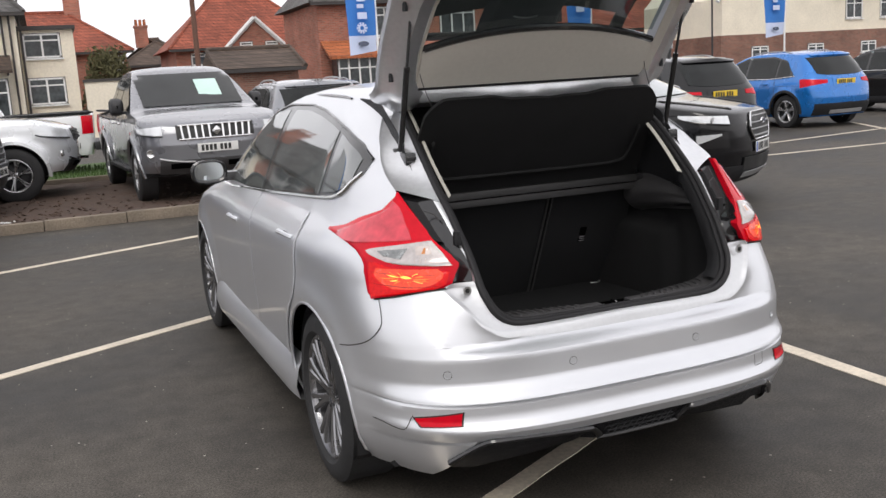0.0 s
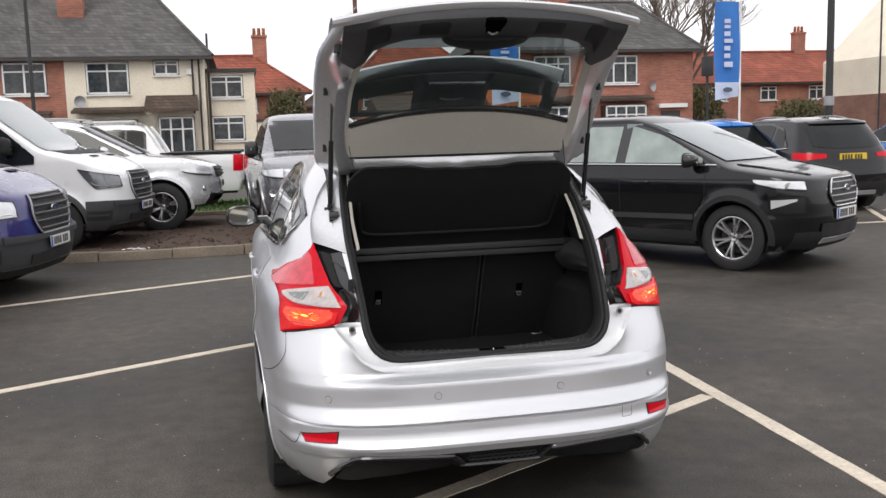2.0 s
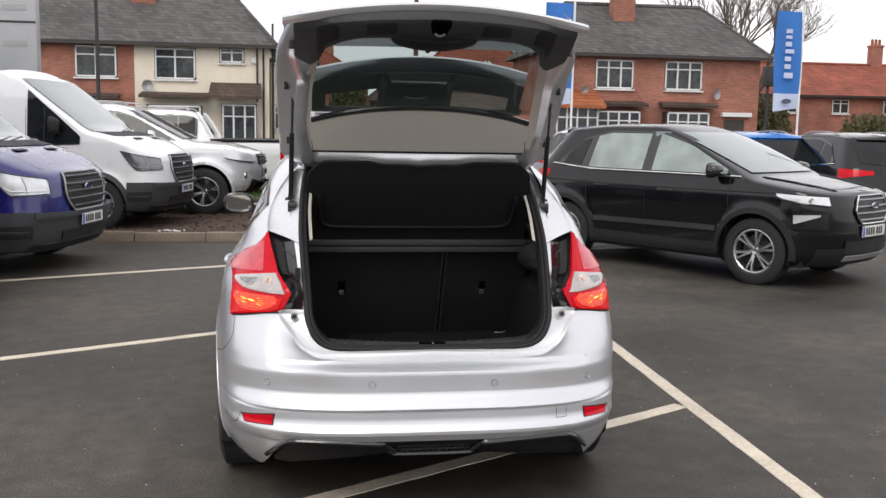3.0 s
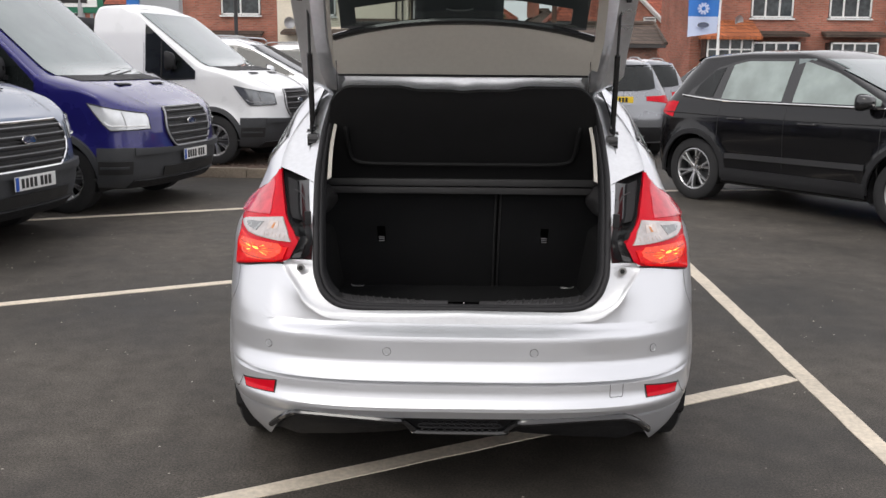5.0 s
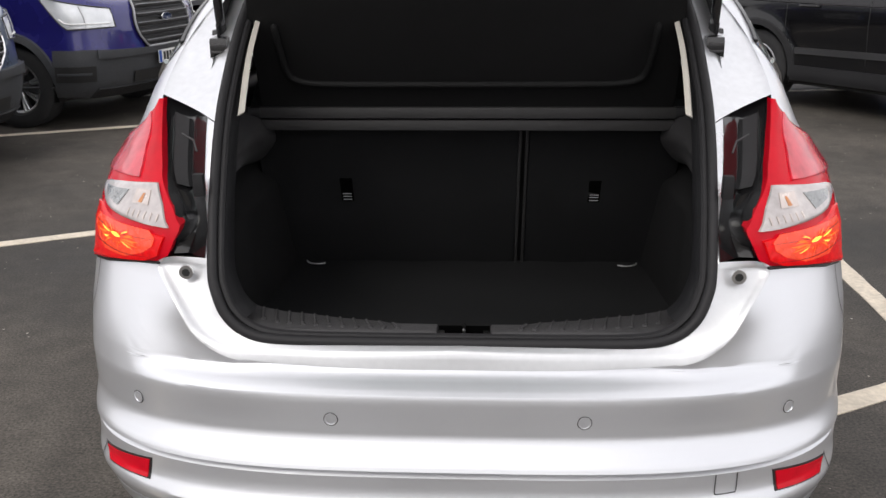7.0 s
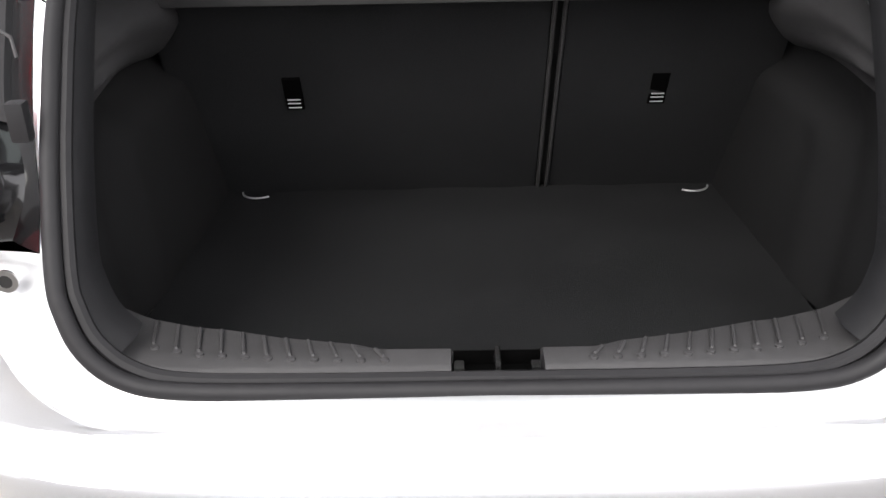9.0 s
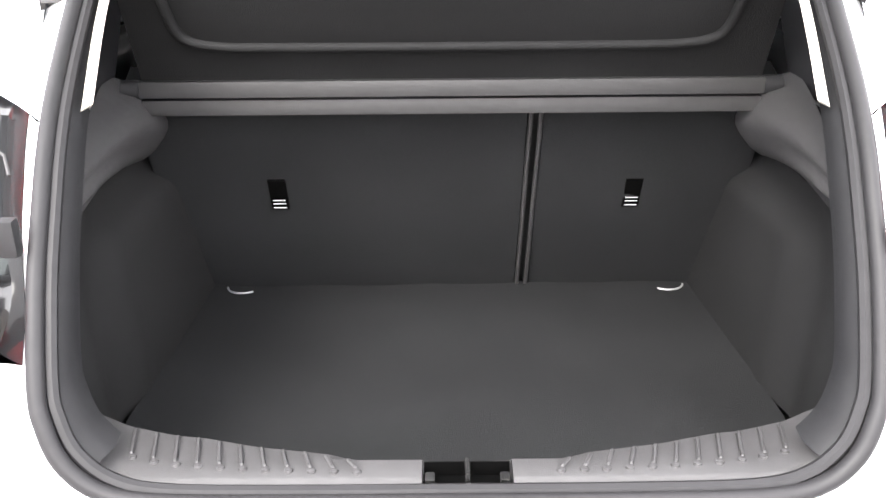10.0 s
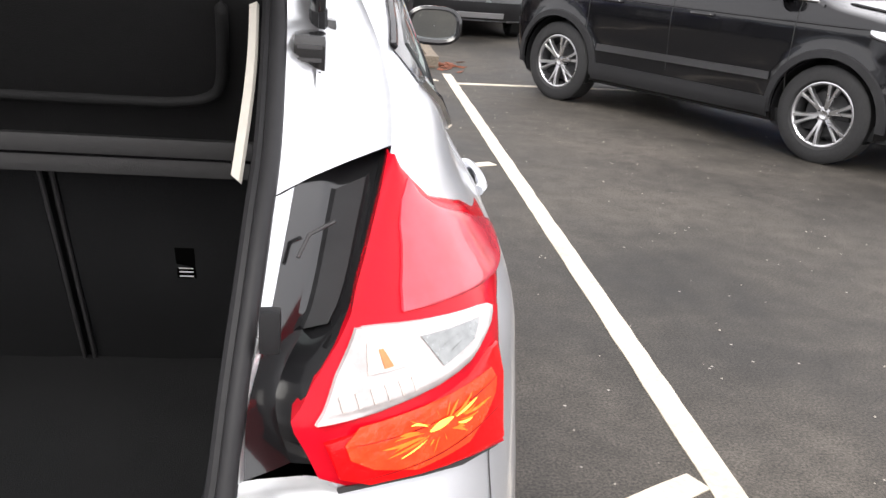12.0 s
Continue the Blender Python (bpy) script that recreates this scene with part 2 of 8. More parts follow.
# base paled and varied in place of part of the sky's reflection
HATCH_GLASS = mat("side_glass_painted_sky", (0.075, 0.085, 0.085), 0.04, vary=0.7, scale=3.0, grain=9.0, rough_vary=0.01, spec=1.0, coat=1.0)
# base lightened and mottled to stand in for sky reflections
SCREEN_GLASS = mat("windscreen_painted_sky", (0.135, 0.172, 0.172), 0.12, vary=0.22, scale=0.9, grain=3.0, rough_vary=0.02, spec=0.7, coat=0.8)
TAILGATE_GLASS = glass_mat("tailgate_glass", (0.46, 0.52, 0.50))
MIRROR = mat("mirror_glass", (0.55, 0.58, 0.58), 0.03, metal=1.0, vary=0.02, rough_vary=0.0)
PLATE_WHITE = mat("white_plate", (0.72, 0.72, 0.70), 0.35, vary=0.06)
PLATE_YELLOW = mat("yellow_plate", (0.75, 0.52, 0.03), 0.35, vary=0.06)
PLATE_BLUE = mat("plate_blue_band", (0.02, 0.09, 0.42), 0.35, vary=0.05)
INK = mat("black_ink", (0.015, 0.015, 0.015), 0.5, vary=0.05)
BADGE_BLUE = mat("badge_blue", (0.025, 0.04, 0.09), 0.15, coat=1.0, vary=0.05)
HEADLAMP = mat("headlamp_lens", (0.72, 0.74, 0.76), 0.12, metal=0.35, coat=1.0, vary=0.16, scale=9.0, grain=14.0, rough_vary=0.05)
HEADLAMP_DARK = mat("smoked_headlamp", (0.16, 0.17, 0.18), 0.12, metal=0.5, coat=1.0, vary=0.3, scale=9.0, grain=14.0, rough_vary=0.05)
BRICK_RED = course_mat("red_brick", (0.39, 0.125, 0.082), (0.33, 0.22, 0.17), 0.225, 0.075)
BRICK_DARK = course_mat("brown_brick", (0.25, 0.105, 0.075), (0.25, 0.19, 0.15), 0.225, 0.075)
SLATE = course_mat("grey_slates", (0.092, 0.087, 0.084), (0.03, 0.03, 0.03), 0.25, 0.16, 0.7, 0.008, 0.6, 0.3)
RED_TILE = course_mat("red_roof_tiles", (0.31, 0.082, 0.046), (0.10, 0.03, 0.02), 0.24, 0.19, 0.8, 0.014, 0.8, 0.22)
ORANGE_TILE = course_mat("orange_roof_tiles", (0.44, 0.13, 0.045), (0.14, 0.05, 0.03), 0.24, 0.16, 0.8, 0.014, 0.8, 0.2)
BROWN_TILE = course_mat("brown_canopy_tiles", (0.095, 0.066, 0.05), (0.04, 0.03, 0.025), 0.24, 0.14, 0.85, 0.014, 0.8, 0.25)
RENDER_CREAM = mat("cream_render", (0.80, 0.73, 0.60), 0.92, vary=0.12, scale=0.8, grain=12.0, bump=0.3, bump_scale=30.0)
WHITE_UPVC = mat("white_window_plastic", (0.76, 0.76, 0.75), 0.4, vary=0.05)
DARK_TRIM = mat("dark_painted_timber", (0.045, 0.04, 0.038), 0.6, vary=0.2)
HOUSE_GLASS = mat("house_window_glass", (0.045, 0.052, 0.055), 0.08, vary=0.9, scale=1.3, grain=5.0, rough_vary=0.02, spec=0.45)
WOOD_POLE = mat("weathered_pole", (0.14, 0.075, 0.055), 0.9, vary=0.25)
BLACK_METAL = mat("black_painted_steel", (0.03, 0.03, 0.032), 0.5, vary=0.2)
GREY_METAL = mat("galvanised_steel", (0.38, 0.38, 0.39), 0.45, metal=0.4, vary=0.12)
FLAG_BLUE = mat("blue_banner", (0.045, 0.19, 0.55), 0.8, vary=0.18, scale=1.5)
FLAG_PALE = mat("pale_blue_banner", (0.55, 0.62, 0.80), 0.8, vary=0.1, scale=1.5)
WHITE_PAINT = mat("white_paint", (0.80, 0.80, 0.79), 0.5, vary=0.04)
TOTEM_GREY = mat("silver_sign_panel", (0.42, 0.43, 0.45), 0.4, metal=0.3, vary=0.08)
SIGN_GREEN = mat("road_sign_green", (0.02, 0.16, 0.09), 0.5, vary=0.08)
BARK = mat("tree_bark", (0.12, 0.095, 0.075), 0.95, vary=0.3)
FOLIAGE = mat("shrub_leaves", (0.105, 0.10, 0.045), 0.85, vary=0.4, scale=6.0)


def car_paint(name, color, metal=0.4, rough=0.28, coat=1.0, spec=0.5):
    return mat(name, color, rough, metal=metal, coat=coat, spec=spec, vary=0.05, grain=700.0, rough_vary=0.04)


# ---- helpers for building ----
def thing(name, label, category, m=None, group=""):
    ob = new(name)
    ob.empty_display_size = 0.2
    if m is not None:
        ob.matrix_world = m
    return tagged(ob, label, category, group)


def part(name, bm, material, parent, label="", sharp=38):
    """Links a bmesh as one mesh object under a thing or a part."""
    me = bpy.data.meshes.new(name)
    bm.to_mesh(me)
    bm.free()
    me.materials.append(material)
    me.polygons.foreach_set("use_smooth", [True] * len(me.polygons))
    me.set_sharp_from_angle(angle=radians(sharp))
    ob = new(name, me)
    ob.parent = parent
    if label:
        tagged(ob, label)
    return ob


def sheet(bm, rows, loop=False):
    """Quads between rows of points; loop joins the ends of each row."""
    made = [[bm.verts.new(p) for p in row] for row in rows]
    for a, b in zip(made, made[1:]):
        n = len(a)
        for i in range(n if loop else n - 1):
            j = (i + 1) % n
            if len({a[i], a[j], b[j], b[i]}) == 4:
                bm.faces.new((a[i], a[j], b[j], b[i]))
    return bm


def slab(rows, off):
    """A sheet given thickness by the vector off, with its rim closed."""
    off = Vector(off)
    bm = bmesh.new()
    a = [[bm.verts.new(p) for p in row] for row in rows]
    b = [[bm.verts.new(Vector(p) + off) for p in row] for row in rows]
    n, m = len(a), len(a[0])
    for g in (a, b):
        for i in range(n - 1):
            for j in range(m - 1):
                bm.faces.new((g[i][j], g[i][j + 1], g[i + 1][j + 1], g[i + 1][j]))
    rim = [(0, j) for j in range(m)] + [(i, m - 1) for i in range(1, n)] + [(n - 1, j) for j in range(m - 2, -1, -1)] + [(i, 0) for i in range(n - 2, 0, -1)]
    for (i, j), (k, l) in zip(rim, rim[1:] + rim[:1]):
        bm.faces.new((a[i][j], a[k][l], b[k][l], b[i][j]))
    bmesh.ops.recalc_face_normals(bm, faces=bm.faces[:])
    return bm


def thick(bm, t):
    bmesh.ops.recalc_face_normals(bm, faces=bm.faces[:])
    bmesh.ops.solidify(bm, geom=bm.faces[:], thickness=t)
    return bm


def box(bm, x0, x1, y0, y1, z0, z1, bevel=0.0, m=None):
    r = bmesh.ops.create_cube(bm, size=1.0)
    vs = r["verts"]
    for v in vs:
        v.co = Vector(((x0 + x1) / 2 + v.co.x * (x1 - x0), (y0 + y1) / 2 + v.co.y * (y1 - y0), (z0 + z1) / 2 + v.co.z * (z1 - z0)))
    if bevel:
        es = list({e for v in vs for e in v.link_edges})
        r = bmesh.ops.bevel(bm, geom=es, offset=bevel, segments=2, profile=0.7, affect="EDGES")
        vs = [v for v in r["verts"]]
    if m is not None:
        for v in {v for v in vs}:
            v.co = m @ v.co
    return bm


def boxed(x0, x1, y0, y1, z0, z1, bevel=0.0, m=None):
    bm = bmesh.new()
    box(bm, x0, x1, y0, y1, z0, z1, bevel)
    if m is not None:
        bm.transform(m)
    return bm


def smooth_path(points, steps=6, closed=False):
    """A Catmull-Rom curve through the points."""
    ps = [Vector(p) for p in points]
    n, out = len(ps), []
    for i in range(n if closed else n - 1):
        a, b, c, d = (ps[(i - 1) % n], ps[i], ps[(i + 1) % n], ps[(i + 2) % n]) if closed else (ps[max(i - 1, 0)], ps[i], ps[i + 1], ps[min(i + 2, n - 1)])
        for k in range(steps):
            t = k / steps
            out.append(0.5 * ((2 * b) + (c - a) * t + (2 * a - 5 * b + 4 * c - d) * t * t + (3 * b - a - 3 * c + d) * t ** 3))
    return out if closed else out + [ps[-1]]


def tube(bm, path, radius, sides=8, closed=False, squash=1.0):
    """A round bar along a path; radius may be a list."""
    ps = [Vector(p) for p in path]
    n, rings = len(ps), []
    for i, p in enumerate(ps):
        t = (ps[(i + 1) % n] - ps[i - 1]) if closed else (ps[min(i + 1, n - 1)] - ps[max(i - 1, 0)])
        t = t.normalized() if t.length > 1e-9 else Vector((0, 0, 1))
        if i == 0:
            ref = Vector((0, 0, 1)) if abs(t.z) < 0.92 else Vector((1, 0, 0))
            u = t.cross(ref).normalized()
        else:
            u = (u - t * u.dot(t)).normalized()
        v = t.cross(u)
        r = radius[i] if isinstance(radius, (list, tuple)) else radius
        rings.append([p + r * (math.cos(a) * u + squash * math.sin(a) * v) for a in (2 * math.pi * k / sides for k in range(sides))])
    if closed:
        rings.append(rings[0])
    sheet(bm, rings, loop=True)
    if not closed:
        for ring in (rings[0], rings[-1]):
            bm.faces.new([bm.verts.new(p) for p in ring])
    bmesh.ops.remove_doubles(bm, verts=bm.verts[:], dist=1e-6)
    bmesh.ops.recalc_face_normals(bm, faces=bm.faces[:])
    return bm


def tubed(path, radius, sides=8, closed=False, squash=1.0):
    return tube(bmesh.new(), path, radius, sides, closed, squash)


def lathe(bm, profile, sides=36, m=None):
    """Turns a profile of (x, r) round the x axis."""
    rows = [[Vector((x, r * math.cos(2 * math.pi * k / sides), r * math.sin(2 * math.pi * k / sides))) for k in range(sides)] for x, r in profile]
    sheet(bm, rows, loop=True)
    if m is not None:
        bm.transform(m)
    return bm


def prism(bm, outline, y0, y1):
    """An outline of (x, z) drawn out from y0 to y1."""
    a = [bm.verts.new((x, y0, z)) for x, z in outline]
    b = [bm.verts.new((x, y1, z)) for x, z in outline]
    bm.faces.new(a)
    bm.faces.new(b[::-1])
    for i in range(len(a)):
        j = (i + 1) % len(a)
        bm.faces.new((a[i], b[i], b[j], a[j]))
    bmesh.ops.recalc_face_normals(bm, faces=bm.faces[:])
    return bm


def tab(*kv):
    """A piecewise straight table: key, value, key, value, ..."""
    ks, vs = kv[0::2], kv[1::2]
    return lambda t: float(np.interp(t, ks, vs))


def add_wheel(parent, x, y, z, side, radius, width, rim_r, style, rim_mat):
    """A wheel whose outer face looks to side (+1 or -1 along x)."""
    w = new("wheel")
    w.parent = parent
    w.matrix_local = pose(x, y, z)
    s, hw = side, width / 2
    tp = [(-hw * .8, rim_r), (-hw, rim_r + .02), (-hw * 1.02, (rim_r + radius) / 2), (-hw * .92, radius - .015), (-hw * .8, radius), (hw * .8, radius),
          (hw * .92, radius - .015), (hw * 1.02, (rim_r + radius) / 2), (hw, rim_r + .02), (hw * .8, rim_r)]
    part("tyre", lathe(bmesh.new(), [(s * a, b) for a, b in tp], 44), TYRE_MAT, w, "black rubber tyre")
    # barrel coloured black so the gaps between spokes look shaded
    part("rim_barrel", lathe(bmesh.new(), [(s * a, b) for a, b in ((hw * .74, rim_r - .014), (hw * .2, rim_r - .03), (-hw * .8, rim_r - .03), (-hw * .8, .02))], 40), BLACK_METAL, w)
    bm = bmesh.new()
    lathe(bm, [(s * a, b) for a, b in ((hw * .70, rim_r + .002), (hw * .86, rim_r + .004), (hw * .88, rim_r - .004), (hw * .80, rim_r - .015), (hw * .66, rim_r - .018))], 44)
    lathe(bm, [(s * a, b) for a, b in ((hw * .60, .0), (hw * .62, .022), (hw * .66, .030), (hw * .62, .055), (hw * .3, .065), (hw * .1, .07))], 24)
    n, twin = style
    for k in range(n):
        a0 = 2 * math.pi * k / n + .3
        # a spoke that forks into two arms towards the rim
        arms = (-1, 1) if twin else (0,)
        for arm in arms:
            rows = []
            for f, wd, dx in ((.14, .050, .62), (.30, .034, .70), (.55, .030, .78), (.80, .030, .84), (.99, .040, .86)):
                spread = twin * arm * (.35 + .65 * f) if twin else 0
                a = a0 + spread
                wd = wd * (.62 if twin else 1.15) * rim_r / .22
                r = f * (rim_r - .010)
                cy, cz, py, pz = r * math.cos(a), r * math.sin(a), -math.sin(a), math.cos(a)
                rows.append([Vector((s * hw * (dx - .42), cy + wd * .72 * py, cz + wd * .72 * pz)), Vector((s * hw * (dx - .06), cy + wd * .58 * py, cz + wd * .58 * pz)), Vector((s * hw * dx, cy + wd * .36 * py, cz + wd * .36 * pz)),
                             Vector((s * hw * dx, cy - wd * .36 * py, cz - wd * .36 * pz)), Vector((s * hw * (dx - .06), cy - wd * .58 * py, cz - wd * .58 * pz)), Vector((s * hw * (dx - .42), cy - wd * .72 * py, cz - wd * .72 * pz))])
            sheet(bm, rows)
    part("rim", bm, rim_mat, w, "alloy wheel rim with spokes", 25)
    for k in range(5):
        a = 2 * math.pi * k / 5
        part("wheel_nut", lathe(bmesh.new(), [(0, .009), (.006, .008), (.007, 0)], 8, Matrix.Translation((s * hw * .63, .042 * math.cos(a), .042 * math.sin(a))) @ Matrix.Diagonal((s, 1, 1, 1))), BLACK_METAL, w)
    part("brake_disc", lathe(bmesh.new(), [(s * hw * .05, .03), (s * hw * .05, rim_r * .72), (-s * hw * .05, rim_r * .72)], 28), BLACK_METAL, w)
    return w


class Shell:
    """A car body as a stack of plan outlines: tables over z for its rear end, front end and half width, with rounded corners in plan."""

    def __init__(self, rear, front, side, hubs, arch, corner=.55, power=3.2, nose=.6, nose_power=2.8, flare=.02):
        self.rear, self.front, self.side, self.hubs, self.arch = rear, front, side, hubs, arch
        self.corner = corner if callable(corner) else (lambda z: corner)
        self.power = power if callable(power) else (lambda z: power)
        self.nose = nose if callable(nose) else (lambda z: nose)
        self.nose_power, self.flare = nose_power, flare
        self.taper = lambda y: 1.0
        self.ledge = lambda z: 0.0
        self.lip = lambda x, z: 0.0

    def half(self, y, z):
        x = self.side(z) * self.taper(y)
        for hy, hz in self.hubs:
            r = math.hypot(y - hy, z - hz)
            if z < hz + .6:
                x += self.flare * math.exp(-((r - self.arch - .01) / .07) ** 2)
        return x

    def skin(self, q, z):
        """q 0..1 round the rear corner, then q - 1 metres along the side: x and y."""
        y0, d, n = self.rear(z), self.corner(z), self.power(z)
        if q < 1:
            a = q * math.pi / 2
            y = y0 + d * (1 - max(math.cos(a), 0) ** (2 / n))
            x = self.half(y, z) * math.sin(a) ** (2 / n)
            return x, y + self.ledge(z) * max(0, 1 - (q / .44) ** 3) - self.lip(x, z)
        return self.half(y0 + d + q - 1, z), y0 + d + q - 1

    def nose_point(self, q, z):
        """q 0..1 from the side round the front corner to the middle."""
        y1, d, n = self.front(z), self.nose(z), self.nose_power
        a = (1 - q) * math.pi / 2
        y = y1 - d * (1 - max(math.cos(a), 0) ** (2 / n))
        return self.half(y, z) * max(math.sin(a), 0) ** (2 / n), y

    def q_at_x(self, x, z):
        lo, hi = 0.0, 1.0
        for _ in range(30):
            m = (lo + hi) / 2
            lo, hi = (m, hi) if self.skin(m, z)[0] < x else (lo, m)
        return lo

    def front_y(self, x, z):
        lo, hi = 0.0, 1.0
        for _ in range(24):
            m = (lo + hi) / 2
            lo, hi = (m, hi) if self.nose_point(m, z)[0] > abs(x) else (lo, m)
        return self.nose_point(lo, z)[1]

    def rear_y(self, x, z):
        return self.skin(self.q_at_x(abs(x), z), z)[1]

    def side_x(self, y, z):
        """Half width of the true outline at y, corners included."""
        y0, d, n = self.rear(z), self.corner(z), self.power(z)
        y1, e, m = self.front(z), self.nose(z), self.nose_power
        x = self.half(y, z)
        if y < y0 + d:
            c = min(1, max(0, 1 - (y - y0) / d))
            x *= max(0, 1 - c ** n) ** (1 / n)
        if y > y1 - e:
            c = min(1, max(0, 1 - (y1 - y) / e))
            x *= max(0, 1 - c ** m) ** (1 / m)
        return x

    def mesh(self, zs, q_start=None, n_rear=16, n_side=70, n_nose=12, cap=True):
        bm = bmesh.new()
        rows = []
        for z in zs:
            a = q_start(z) if q_start else 0.0
            right = [self.skin(a + (1 - a) * k / n_rear, z) for k in range(n_rear)]
            ya, yb = self.rear(z) + self.corner(z), self.front(z) - self.nose(z)
            right += [(self.half(ya + (yb - ya) * k / n_side, z), ya + (yb - ya) * k / n_side) for k in range(n_side)]
            right += [self.nose_point(k / n_nose, z) for k in range(n_nose + 1)]
            rows.append([(x, y, z) for x, y in right])
        for s in (1, -1):
            sheet(bm, [[(s * x, y, z) for x, y, z in row] for row in rows])
            if cap:
                top = rows[-1]
                sheet(bm, [[(s * x, y, z) for x, y, z in top], [(0, y, z + .004) for x, y, z in top]])
        bmesh.ops.remove_doubles(bm, verts=bm.verts[:], dist=2e-4)
        self.cut_arches(bm)
        return bm

    def cut_arches(self, bm):
        gone = []
        for hy, hz in self.hubs:
            def r(v):
                return math.hypot(v.co.y - hy, v.co.z - hz)
            inside = {v for v in bm.verts if r(v) < self.arch and abs(v.co.x) > .45}
            gone += [f for f in bm.faces if all(v in inside for v in f.verts)]
        bmesh.ops.delete(bm, geom=list(set(gone)), context="FACES")
        for hy, hz in self.hubs:
            for v in bm.verts:
                d = math.hypot(v.co.y - hy, v.co.z - hz)
                if d < self.arch and abs(v.co.x) > .45 and d > 1e-4:
                    v.co.y, v.co.z = hy + (v.co.y - hy) * self.arch / d, hz + (v.co.z - hz) * self.arch / d
        bmesh.ops.delete(bm, geom=[v for v in bm.verts if not v.link_faces], context="VERTS")
        bmesh.ops.recalc_face_normals(bm, faces=bm.faces[:])

    def side_panel(self, s, ys, z_lo, z_hi, proud, t=.0, nz=8):
        """A panel on the flank between two lines z_lo(y) and z_hi(y), set proud of the skin."""
        rows = []
        for k in range(nz + 1):
            row = []
            for y in ys:
                z = z_lo(y) + (z_hi(y) - z_lo(y)) * k / nz
                row.append((s * (self.side_x(y, z) + proud), y, z))
            rows.append(row)
        bm = sheet(bmesh.new(), rows)
        return thick(bm, t) if t else bm

    def end_panel(self, end, xs, z_lo, z_hi, proud, t=.0, nz=6):
        """A panel on the front (end +1) or rear (-1), between z_lo(x) and z_hi(x)."""
        rows = []
        for k in range(nz + 1):
            row = []
            for x in xs:
                z = z_lo(x) + (z_hi(x) - z_lo(x)) * k / nz
                y = self.front_y(x, z) + proud if end > 0 else self.rear_y(x, z) - proud
                row.append((x, y, z))
            rows.append(row)
        bm = sheet(bmesh.new(), rows)
        return thick(bm, t) if t else bm

    def arch_liners(self, parent, material, z_floor=.22, width=None):
        for hy, hz in self.hubs:
            for s in (1, -1):
                w = width or self.side(.5)
                rows = []
                for xx in (s * (w - .01), s * (w - .30)):
                    rows.append([(xx, hy + self.arch * 1.0 * math.cos(a), max(z_floor - .04, hz + self.arch * math.sin(a))) for a in (math.pi * (1.25 - 1.5 * k / 20) for k in range(21))])
                bm = sheet(bmesh.new(), rows)
                bm.faces.new([bm.verts.new(p) for p in rows[1]])
                part("wheel_arch_liner", bm, PLASTIC, parent)


